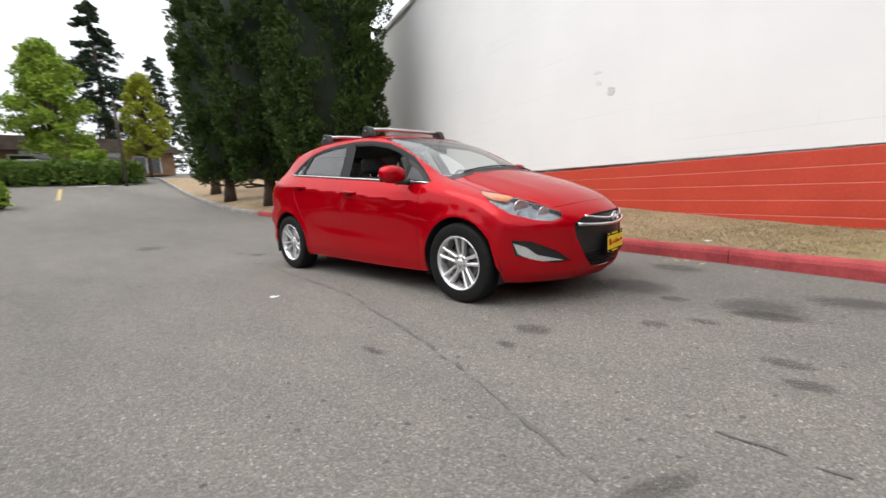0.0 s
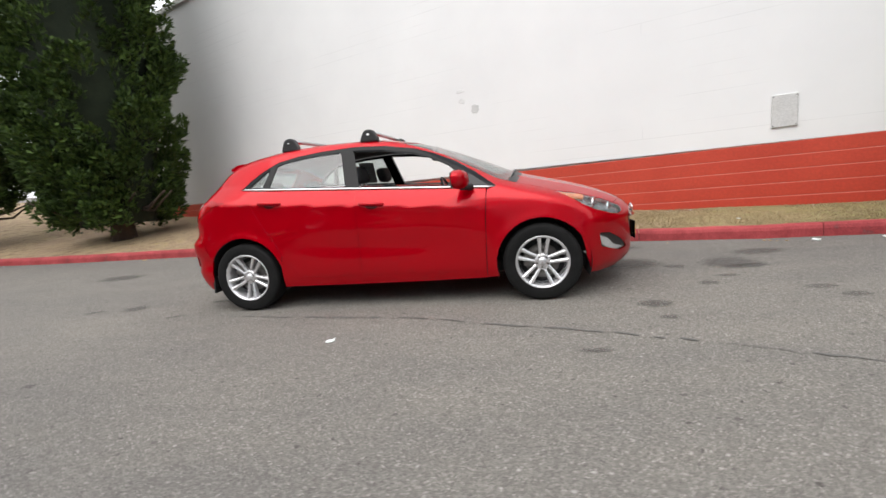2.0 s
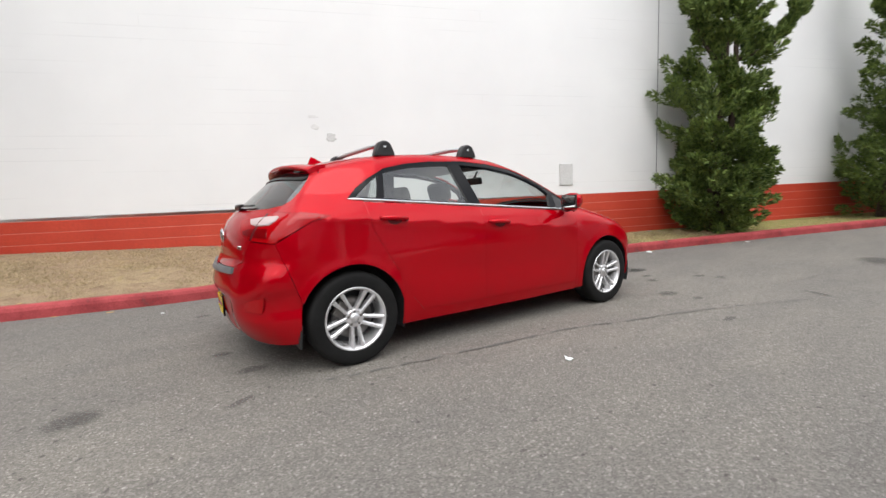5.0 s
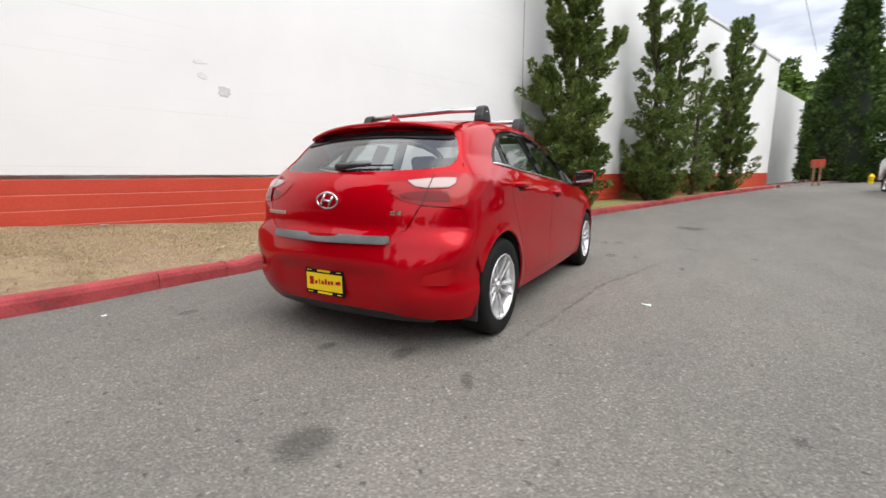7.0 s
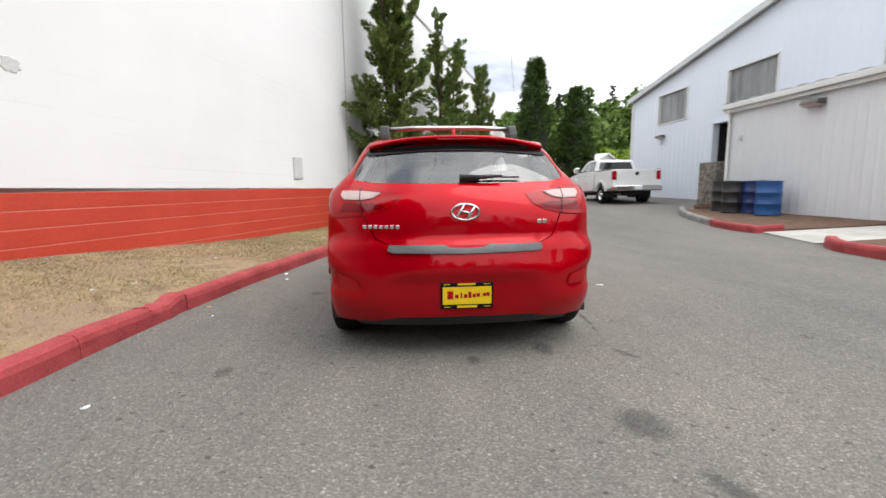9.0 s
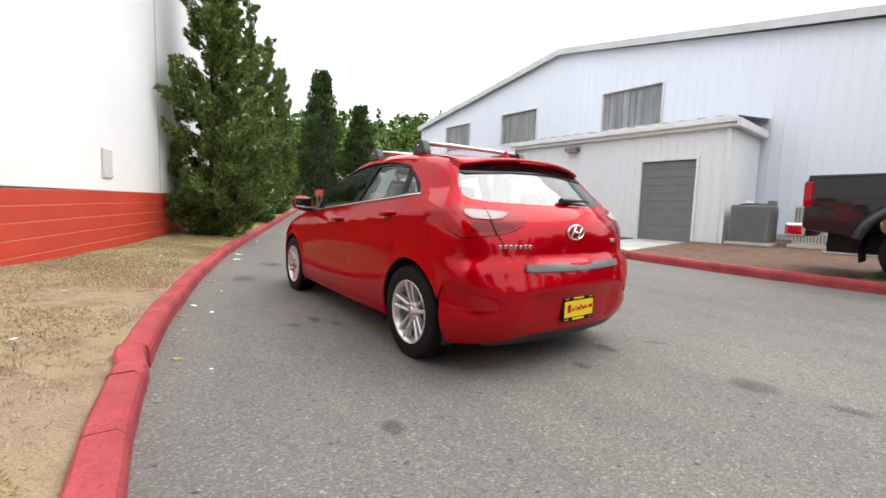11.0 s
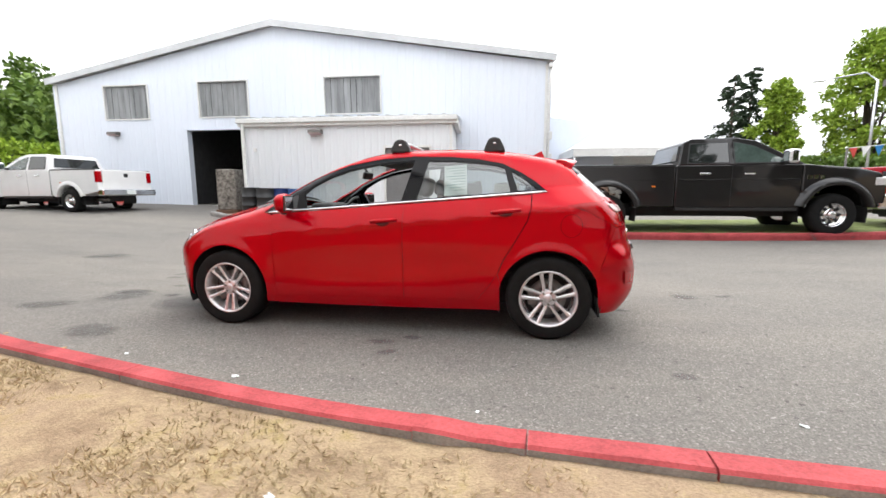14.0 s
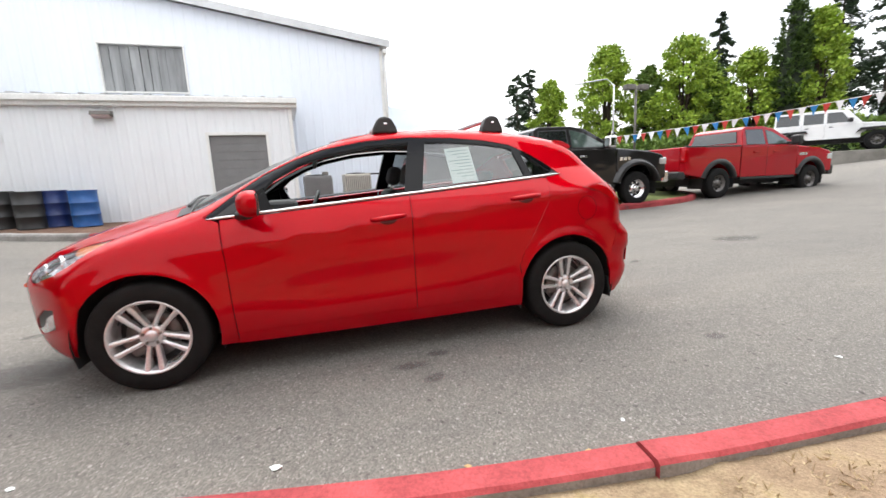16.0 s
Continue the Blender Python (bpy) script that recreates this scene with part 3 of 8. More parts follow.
def patch(rx, rz, seed, depth=0.008):
    """A rough plaster patch with an uneven rim."""
    rng = random.Random(seed)
    bm = bmesh.new()
    ring = []
    for k in range(18):
        a = 2 * math.pi * k / 18
        r = 1 + rng.uniform(-0.25, 0.2)
        ring.append((rx * r * math.cos(a), rz * r * math.sin(a)))
    a = [bm.verts.new((x, 0.001, z)) for x, z in ring]
    b = [bm.verts.new((x * 0.9, -depth, z * 0.9)) for x, z in ring]
    bm.faces.new(b)
    for i in range(18):
        bm.faces.new((a[i], a[(i + 1) % 18], b[(i + 1) % 18], b[i]))
    bmesh.ops.recalc_face_normals(bm, faces=bm.faces[:])
    return bm


on_wall("wall_patch", "rough round plaster patch on the white wall", "wall patch", patch(0.09, 0.09, 1), PANEL_GREY, 0.0, 2.37)
on_wall("wall_patch", "faint rough plaster patch on the white wall", "wall patch", patch(0.07, 0.05, 2, 0.005), WALL_WHITE, -0.28, 2.56)
on_wall("wall_patch", "faint rough plaster patch on the white wall", "wall patch", patch(0.10, 0.03, 3, 0.005), WALL_WHITE, -0.3, 2.75)


# ---- metal building across the road ----
B0, BD = Vector((16.4, -11.7, 0)), Vector((-12.2, -0.7, 0)).normalized()
BLD_M = pose(B0.x, B0.y, 0, 0, 0, math.degrees(math.atan2(-BD.y, -BD.x)))


def mirrored(parent):
    """Turns parts that were laid out from the east corner westwards so that they run west in the parent's frame."""
    for ob in parent.children_recursive:
        ob.data.transform(Matrix.Diagonal((-1, 1, 1, 1)))
        ob.data.flip_normals()


def ribbed(x0, x1, z0, z1f, pitch=0.3, depth=0.03, y=0.0, holes=()):
    """Upright-ribbed metal sheet in the plane y, with top edge z1f(x), cut round rectangular holes (x0, x1, z0, z1)."""
    bm = bmesh.new()
    cuts = {x0, x1}
    for k in range(int((x1 - x0) / pitch) + 1):
        c = x0 + k * pitch
        for d in (0.0, 0.03, 0.06, 0.09):
            if x0 < c + d < x1:
                cuts.add(c + d)
    for h in holes:
        cuts |= {h[0], h[1]}
    cuts = sorted(cuts)

    def out(x):
        p = (x - x0) % pitch
        return y + (depth if 0.029 <= p <= 0.061 else 0.0)

    for a, b in zip(cuts, cuts[1:]):
        if b - a < 1e-5:
            continue
        mid = (a + b) / 2
        spans, low = [], z0
        for h in sorted([h for h in holes if h[0] <= mid <= h[1]], key=lambda q: q[2]):
            spans.append((low, h[2]))
            low = h[3]
        spans.append((low, None))
        for lo, hi in spans:
            ha, hb = (z1f(a), z1f(b)) if hi is None else (hi, hi)
            if min(ha, hb) - lo < 0.005:
                continue
            vs = [bm.verts.new(v) for v in ((a, out(a + 1e-4), lo), (b, out(b - 1e-4), lo), (b, out(b - 1e-4), hb), (a, out(a + 1e-4), ha))]
            bm.faces.new(vs)
    bmesh.ops.remove_doubles(bm, verts=bm.verts[:], dist=1e-4)
    return bm


def strip_window(parent, x0, x1, z0, z1, rng):
    """An opening in the metal wall with hanging grey vinyl strips behind it."""
    # near-black sheet paints the unlit room behind the strips
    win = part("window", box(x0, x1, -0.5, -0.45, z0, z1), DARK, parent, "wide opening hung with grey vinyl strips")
    t = 0.05
    for a, b, c, d in ((x0 - t, x0, z0 - t, z1 + t), (x1, x1 + t, z0 - t, z1 + t), (x0, x1, z1, z1 + t), (x0, x1, z0 - t, z0)):
        part("frame", box(a, b, -0.12, 0.045, c, d, 0.004), TRIM_WHITE, win)
    x = x0
    while x < x1 - 0.05:
        w = rng.uniform(0.2, 0.27)
        e = min(x + w, x1 - 0.003)
        part("vinyl_strip", box(x, e, -0.1 - rng.uniform(0, 0.05), -0.085, z0 + rng.uniform(0.0, 0.05), z1, 0.004), CURTAIN, win)
        x = e + rng.uniform(0.0, 0.025)
    return win


def wall_lamp(m, group="wall lamps"):
    lamp = empty("wall_lamp", m, "dark bronze wall-pack lamp under the eaves", "wall lamp", group)
    part("housing", prism([(-0.0, -0.06), (-0.0, 0.09), (0.22, 0.07), (0.26, -0.02)], -0.22, 0.22, bevel=0.012), BRONZE, lamp)
    part("lens", prism([(0.05, -0.1), (0.04, -0.065), (0.25, -0.025), (0.23, -0.06)], -0.19, 0.19, bevel=0.006), LENS_PALE, lamp, "pale ribbed lens")
    return lamp


BRONZE = mottled("bronze_housing", (0.07, 0.06, 0.05), (0.13, 0.115, 0.10), 0.45, 5, 50, 0.1, 0.002)


def build_metal_building():
    rng = random.Random(5)
    b = empty("metal_building", BLD_M, "pale blue-grey metal building with a gabled roof", "building", kind="structure")

    def gable(x):
        return 5.62 + (7.5 - 5.62) * (x + 1.7) / 9.7 if x < 8.0 else 7.5 - (7.5 - 5.76) * (x - 8.0) / 10.9

    # In this frame the yard side is +y (the road lies towards +y).
    wins = [(0.47, 2.42, 4.16, 5.48), (4.70, 6.80, 4.16, 5.52), (10.01, 12.24, 4.16, 5.53)]
    door = (4.07, 7.4, 0.2, 3.64)
    part("wall_front", ribbed(-1.7, 18.55, 0.1, gable, 0.305, 0.009, 0.0, wins + [door]), SIDING, b)
    part("wall_back", box(-1.7, 18.55, -25.2, -25, 0, 5.6), SIDING, b)
    part("wall_side", box(-1.9, -1.7, -25, 0.0, 0, 5.6), SIDING, b)
    part("wall_side", box(18.55, 18.75, -25, 0.0, 0, 5.7), SIDING, b)
    part("inner_floor", box(-1.7, 18.55, -25, 0.05, 0.05, 0.56), CONCRETE, b)
    for x0, x1 in ((-1.95, 8.0), (8.0, 18.85)):
        z0, z1 = gable(max(x0, -1.7)) + 0.03, gable(min(x1, 18.55)) + 0.03
        part("roof", prism([(x0, z0), (x1, z1), (x1, z1 + 0.14), (x0, z0 + 0.14)], -25.3, 0.22), TRIM_WHITE, b)
    for x0, x1 in ((-1.97, 8.0), (8.0, 18.87)):
        z0, z1 = gable(max(x0, -1.7)), gable(min(x1, 18.55))
        part("rake_trim", prism([(x0, z0 - 0.05), (x1, z1 - 0.05), (x1, z1 + 0.19), (x0, z0 + 0.19)], 0.222, 0.27), TRIM_GREY, b)
    for w in wins:
        strip_window(b, *w, rng)
    for a, c, d, e in ((4.0, 4.07, 0.45, 3.7), (4.0, 7.4, 3.64, 3.7)):
        part("door_jamb", box(a, c, -0.25, 0.035, d, e), SIDING, b)
    part("corner_trim", box(18.51, 18.61, -0.05, 0.06, 0.1, 5.7), TRIM_WHITE, b)
    part("corner_trim", box(-1.76, -1.66, -0.05, 0.06, 0.1, 5.6), TRIM_WHITE, b)
    part("gutter", box(18.60, 18.75, -25, 0.28, 5.55, 5.7, 0.02), TRIM_WHITE, b)
    part("downpipe", tube([(18.70, 0.15, 5.6), (18.65, 0.1, 4.9), (18.65, 0.1, 0.3)], 0.05), TRIM_WHITE, b)
    for z in (2.2, 3.0):
        part("conduit_box", box(18.65, 18.79, 0.06, 0.2, z, z + 0.28, 0.01), PANEL_GREY, b)
    wall_lamp(BLD_M @ pose(-0.83, 0.03, 3.55, 0, 0, 90))
    # inside the open bay: near-black walls, back and ceiling, its dimness put in their colour
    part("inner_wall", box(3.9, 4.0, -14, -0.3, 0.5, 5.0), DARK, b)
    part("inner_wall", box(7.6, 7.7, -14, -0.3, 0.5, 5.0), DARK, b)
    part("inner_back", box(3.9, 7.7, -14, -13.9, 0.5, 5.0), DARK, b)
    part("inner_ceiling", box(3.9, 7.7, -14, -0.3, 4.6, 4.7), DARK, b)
    mirrored(b)
    return b


TRIM_GREY = mottled("trim_grey", (0.50, 0.51, 0.52), (0.62, 0.63, 0.64), 0.5, 2, 30, 0.1, 0.002)
build_metal_building()

# low annex in front of the building
ANX_M = pose(8.05, -9.345, 0, 0, 0, math.degrees(math.atan2(0.6, 7.3)))


def build_annex():
    a = empty("annex", ANX_M, "low pale metal lean-to annex with a corrugated roof", "building", kind="structure")
    L = 7.05
    door = (4.87, 6.33, 0.26, 2.53)
    part("wall_front", ribbed(0, L, 0.1, lambda x: 3.300, 0.23, 0.013, 0.0, [door]), SIDING_ANNEX, a)
    bm = ribbed(0, 2.6, 0.05, lambda x: 3.300 + 0.12 * x, 0.23, 0.02)
    for v in bm.verts:
        v.co = Vector((L + v.co.y, -v.co.x, v.co.z))
    part("wall_side", bm, SIDING_ANNEX, a)
    part("wall_side", box(-0.08, 0.0, -2.6, -0.01, 0.1, 3.2), SIDING_ANNEX, a)
    part("corner_trim", box(L - 0.05, L + 0.04, -0.04, 0.035, 0.1, 3.300), TRIM_WHITE, a)
    part("corner_trim", box(-0.07, 0.03, -0.04, 0.035, 0.1, 3.300), TRIM_WHITE, a)
    part("fascia", box(-0.12, L + 0.18, -0.02, 0.14, 3.270, 3.510, 0.02), TRIM_WHITE, a)
    part("fascia", box(L + 0.04, L + 0.2, -2.6, -0.021, 3.290, 3.510, 0.02), TRIM_WHITE, a)
    part("gutter", box(-0.14, L + 0.2, 0.14, 0.22, 3.370, 3.520, 0.02), TRIM_WHITE, a)
    roof = bmesh.new()
    n = 64
    for k in range(n):
        x0, x1 = -0.12 + (L + 0.3) * k / n, -0.12 + (L + 0.3) * (k + 1) / n
        h = 0.035 if k % 4 == 0 else 0.0
        box(x0, x1, -2.75, 0.2, 3.520, 3.535 + h, bm=roof)
    for v in roof.verts:
        v.co.z += 0.02 - 0.12 * v.co.y
    part("roof", roof, ROOF_METAL, a, "corrugated galvanised roof sheet")
    x0, x1, z0, z1 = door
    d = part("door", box(x0, x1, -0.10, -0.06, z0, z1), DOOR_GREY, a, "closed grey roller door")
    for k in range(10):
        part("slat", box(x0, x1, -0.06, -0.045, z0 + (z1 - z0) * k / 10 + 0.004, z0 + (z1 - z0) * (k + 1) / 10 - 0.004, 0.003), DOOR_GREY, d)
    for q in ((x0 - 0.07, x0, z0, z1 + 0.08), (x1, x1 + 0.07, z0, z1 + 0.08), (x0, x1, z1, z1 + 0.08)):
        part("door_frame", box(q[0], q[1], -0.08, 0.035, q[2], q[3], 0.005), TRIM_WHITE, d)
    part("door_track", box(x0, x1, -0.05, 0.03, 0.2, 0.262), CONCRETE, d)
    part("downpipe", tube([(0.06, 0.16, 3.400), (0.05, 0.08, 3.0), (0.05, 0.08, 0.5), (0.05, 0.22, 0.42)], 0.045), TRIM_WHITE, a)
    wall_lamp(ANX_M @ pose(-2.57, 0.03, 3.06, 0, 0, 90))
    knob = empty("wall_sensor", ANX_M @ pose(-0.42, 0.03, 2.52), "small white sensor on the annex wall", "sensor")
    part("body", box(-0.05, 0.05, 0.0, 0.06, -0.06, 0.06, 0.02), TRIM_WHITE, knob)
    mirrored(a)
    return a


ROOF_METAL = mottled("galvanised_sheet", (0.42, 0.43, 0.44), (0.56, 0.57, 0.58), 0.35, 3, 40, 0.05, 0.002, metal=0.6)
build_annex()
wing = tagged(part("building_wing", prism([(-2.0, 0.0), (-5.3, 0.0), (-5.3, 3.88), (-2.0, 4.43)], -16.3, -16.0), SIDING), "lower grey wing of the metal building", "building", kind="structure")


# ---- the red hatchback: x ahead, y to its left, wheels on z = 0 ----
from mathutils.geometry import delaunay_2d_cdt

roof_line = smooth_curve([(-2.2, 0.3), (-2.06, 0.62), (-2.0, 0.86), (-1.95, 0.985), (-1.86, 1.075), (-1.70, 1.215), (-1.56, 1.325), (-1.45, 1.375), (-1.2, 1.425), (-0.9, 1.46), (-0.5, 1.48), (-0.2, 1.476), (0.05, 1.452), (0.35, 1.385), (0.68, 1.265), (1.0, 1.125), (1.14, 1.06), (1.24, 1.025), (1.5, 0.955), (1.8, 0.865), (2.0, 0.785), (2.12, 0.715), (2.3, 0.5)])
nose_line = smooth_curve([(0.0, 2.02), (0.17, 2.09), (0.24, 2.16), (0.32, 2.185), (0.45, 2.20), (0.60, 2.205), (0.68, 2.17), (0.74, 2.11), (0.80, 2.04), (0.9, 1.9), (1.2, 1.6)])
tail_line = smooth_curve([(0.0, -1.9), (0.2, -1.96), (0.27, -2.01), (0.36, -2.05), (0.5, -2.065), (0.60, -2.085), (0.655, -2.085), (0.69, -2.03), (0.74, -1.995), (0.86, -1.99), (0.98, -1.955), (1.06, -1.9), (1.2, -1.8), (1.5, -1.6)])
width_line = smooth_curve([(-2.1, 0.80), (-1.8, 0.855), (-1.35, 0.885), (-0.9, 0.875), (0.0, 0.88), (0.9, 0.878), (1.33, 0.885), (1.7, 0.865), (2.2, 0.80)])
section = smooth_curve([(-0.3, 0.90), (0.0, 0.958), (0.12, 0.985), (0.35, 1.0), (0.55, 0.997), (0.75, 0.985), (0.88, 0.962), (1.0, 0.908), (1.1, 0.85)])


def belt(x):
    return 0.955 + (0.9 - np.asarray(x, float)) * 0.072


def hull(x, y, z):
    """Negative inside the body, positive outside; y is the distance from the middle."""
    b = belt(x)
    q = (z - 0.2) / (b - 0.2)
    lower = section(np.minimum(q, 1.0))
    ys = width_line(x) * lower - np.clip(z - b, 0, None) * 0.56
    crease = 0.80 + (0.8 - x) * 0.085
    d = z - crease
    ys = ys + 0.016 * np.exp(-(np.sqrt(d * d + 2.5e-5) - 0.005) / np.where(d > 0, 0.055, 0.045)) * np.clip((1.0 - x) / 0.5, 0, 1) * np.clip((x + 1.75) / 0.3, 0, 1)
    ys = ys - 0.014 * np.exp(-(((z - 0.48 - (0.9 - x) * 0.05) / 0.13) ** 2)) * np.exp(-(((x - 0.0) / 0.75) ** 4))
    ys = ys - 0.085 * np.clip((-1.05 - x) / 0.6, 0, 1) * np.clip((z - 1.0) / 0.16, 0, 1)
    for cx in (1.325, -1.325):
        r = np.sqrt((x - cx) ** 2 + (z - 0.315) ** 2)
        ys = ys + 0.009 * np.exp(-(((r - 0.365) / 0.045) ** 2)) * (z > 0.2)
    shift = 0.34 * np.clip((x - 0.1) / 0.8, 0, 1) - 0.25 * np.clip((-0.9 - x) / 0.7, 0, 1)
    zt = roof_line(x + shift * y * y) - 0.085 * y * y
    fx = x - (nose_line(z) - 0.66 * y * y)
    rx = (tail_line(z) + 0.16 * y * y + 0.34 * y**6) - x
    f = np.stack([y - ys, z - zt, fx, rx])
    k = 0.022
    top = f.max(0)
    return top + k * np.log(np.exp((f - top) / k).sum(0))


def root(fn, lo, hi):
    lo, hi = np.full_like(lo, 0.0) + lo, np.full_like(lo, 0.0) + hi
    for _ in range(26):
        m = (lo + hi) / 2
        out = fn(m) > 0
        lo, hi = np.where(out, lo, m), np.where(out, m, hi)
    return (lo + hi) / 2


AX = 0.6


def from_side(u, v):
    return np.stack([u, root(lambda y: hull(u, y, v), 0 * u, 0 * u + 1.2), v], -1)


def from_top(u, v):
    return np.stack([u, v, root(lambda z: hull(u, np.abs(v), z), 0 * u + 0.5, 0 * u + 1.8)], -1)


def from_front(u, v):
    c, s = np.cos(u), np.sin(u)
    r = root(lambda r: hull(AX + r * c, np.abs(r * s), v), 0 * u, 0 * u + 2.2)
    return np.stack([AX + r * c, r * s, v], -1)


def from_rear(u, v):
    c, s = np.cos(u), np.sin(u)
    r = root(lambda r: hull(-AX - r * c, np.abs(r * s), v), 0 * u, 0 * u + 2.2)
    return np.stack([-AX - r * c, r * s, v], -1)


def nose_at(y, z):
    """The point of the nose at that y and z."""
    y, z = np.array([float(y)]), np.array([float(z)])
    x = root(lambda x: hull(x, np.abs(y), z), 0 * y + 0.3, 0 * y + 2.6)
    return float(x[0]), float(y[0]), float(z[0])


def tail_at(y, z):
    y, z = np.array([float(y)]), np.array([float(z)])
    x = -root(lambda x: hull(-x, np.abs(y), z), 0 * y + 0.3, 0 * y + 2.6)
    return float(x[0]), float(y[0]), float(z[0])


def flank_at(x, z):
    return tuple(map(float, from_side(np.array([float(x)]), np.array([float(z)]))[0]))


def top_at(x, y):
    return tuple(map(float, from_top(np.array([float(x)]), np.array([float(y)]))[0]))


VIEWS = {
    "side": (from_side, lambda p: (p[0], p[2])),
    "top": (from_top, lambda p: (p[0], p[1])),
    "front": (from_front, lambda p: (math.atan2(p[1], p[0] - AX), p[2])),
    "rear": (from_rear, lambda p: (math.atan2(p[1], -p[0] - AX), p[2])),
}


def hull_normal(p, sy):
    e = 1e-3
    x, y, z = p[:, 0], np.abs(p[:, 1]), p[:, 2]
    g = np.stack([hull(x + e, y, z) - hull(x - e, y, z), hull(x, y + e, z) - hull(x, np.abs(y - e), z), hull(x, y, z + e) - hull(x, y, z - e)], -1)
    g[:, 1] = np.where(y < 2e-3, 0, g[:, 1]) * np.where(p[:, 1] < 0, -1, 1)
    return g / np.maximum(np.linalg.norm(g, axis=1), 1e-9)[:, None]


def spaced(loop, step):
    out = []
    for a, b in zip(loop, loop[1:] + loop[:1]):
        n = max(1, int(math.ceil(math.dist(a, b) / step)))
        out += [(a[0] + (b[0] - a[0]) * k / n, a[1] + (b[1] - a[1]) * k / n) for k in range(n)]
    return out


def shrunk(loop, gap):
    p = np.array(loop)
    area = np.sum(p[:, 0] * np.roll(p[:, 1], -1) - np.roll(p[:, 0], -1) * p[:, 1])
    d = np.roll(p, -1, 0) - np.roll(p, 1, 0)
    n = np.stack([-d[:, 1], d[:, 0]], -1) / np.maximum(np.linalg.norm(d, axis=1), 1e-9)[:, None]
    return [tuple(q) for q in p + n * gap * np.sign(area)]


def dense(pts, step=0.05):
    """More points along the straight chords between points of a seam."""
    out = []
    for a, b in zip(pts, pts[1:] + pts[:1]):
        n = max(1, int(math.ceil(math.dist(a, b) / step)))
        out += [tuple(a[i] + (b[i] - a[i]) * k / n for i in range(3)) for k in range(n)]
    return out


def panel(name, points, view, material, parent, holes=(), step=0.045, off=0.0, rim=0.014, gap=0.0011, flip=False, label="", relief=None, solid=False):
    """A piece of the body's skin inside a loop of points on it, with edges turned inwards; flip puts it on the other side."""
    back, flat = VIEWS[view]
    points, holes = dense(points), [dense(h) for h in holes]
    loops = [shrunk(spaced([flat(p) for p in points], step), gap)] + [spaced([flat(p) for p in h], step) for h in holes]
    polys = [np.array(q) for q in loops]
    lo, hi = polys[0].min(0), polys[0].max(0)
    gx, gy = np.meshgrid(np.arange(lo[0] + step / 2, hi[0], step), np.arange(lo[1] + step / 2, hi[1], step))
    grid = np.stack([gx.ravel(), gy.ravel()], -1)
    keep = inside_poly(grid, polys[0])
    for h in polys[1:]:
        keep &= ~inside_poly(grid, h)
    edge = np.concatenate(polys)
    near = np.array([np.min(np.hypot(*(edge - g).T)) for g in grid]) if len(grid) else np.zeros(0)
    grid = grid[keep & (near > step * 0.45)]
    verts, edges, n = [], [], 0
    for q in loops:
        verts += [Vector(p) for p in q]
        edges += [(n + i, n + (i + 1) % len(q)) for i in range(len(q))]
        n += len(q)
    verts += [Vector(p) for p in grid]
    v, _, f, *_ = delaunay_2d_cdt(verts, edges, [], 0, 1e-6)
    uv = np.array([p[:] for p in v])
    mids = np.array([uv[list(t)].mean(0) for t in f])
    ok = inside_poly(mids, polys[0])
    for h in polys[1:]:
        ok &= ~inside_poly(mids, h)
    tris = [tuple(t) for t, k in zip(f, ok) if k]
    p = back(uv[:, 0], uv[:, 1])
    nrm = hull_normal(p, 1)
    shape = np.full(len(p), off)
    if relief is not None:
        shape = shape + relief(p)
    p = p + nrm * shape[:, None]
    count = {}
    for t in tris:
        for a, b in ((t[0], t[1]), (t[1], t[2]), (t[2], t[0])):
            count[(min(a, b), max(a, b))] = count.get((min(a, b), max(a, b)), 0) + 1
    border = [(a, b) for t in tris for a, b in ((t[0], t[1]), (t[1], t[2]), (t[2], t[0])) if count[(min(a, b), max(a, b))] == 1]
    used = sorted({i for e in border for i in e})
    base = len(p)
    top_id, low_id = {i: base + k for k, i in enumerate(used)}, {i: base + len(used) + k for k, i in enumerate(used)}
    allv = np.concatenate([p, p[used], p[used] - nrm[used] * rim])
    # triangles face outwards
    t0 = np.array(tris)
    nn = np.cross(p[t0[:, 1]] - p[t0[:, 0]], p[t0[:, 2]] - p[t0[:, 0]])
    outward = (nn * nrm[t0[:, 0]]).sum(1).sum() > 0
    faces = [t if outward else t[::-1] for t in tris] + [(top_id[a], low_id[a], low_id[b], top_id[b]) if outward else (top_id[b], low_id[b], low_id[a], top_id[a]) for a, b in border]
    alln = np.concatenate([nrm, nrm[used], nrm[used]])
    if flip:
        allv, alln = allv * np.array([1, -1, 1]), alln * np.array([1, -1, 1])
        faces = [q[::-1] for q in faces]
    ob = mesh_obj(name, allv, faces, material, smooth=True)
    if relief is None:
        ob.data.normals_split_custom_set_from_vertices(alln.tolist())
    ob.parent = parent
    return tagged(ob, label)


def arc(cx, cz, r, a0, a1, n=14):
    return [(cx + r * math.cos(radians(a0 + (a1 - a0) * k / n)), cz + r * math.sin(radians(a0 + (a1 - a0) * k / n))) for k in range(n + 1)]


def sides(pts):
    return [flank_at(x, z) for x, z in pts]


def seam(pts):
    """Close-set flank points along a seam of (x, z) pairs."""
    out = []
    for a, b in zip(pts, pts[1:]):
        out += [(a[0] + (b[0] - a[0]) * k / 7, a[1] + (b[1] - a[1]) * k / 7) for k in range(7)]
    return sides(out + [pts[-1]])


def mirror_y(pts):
    return [(x, -y, z) for x, y, z in pts[::-1]]


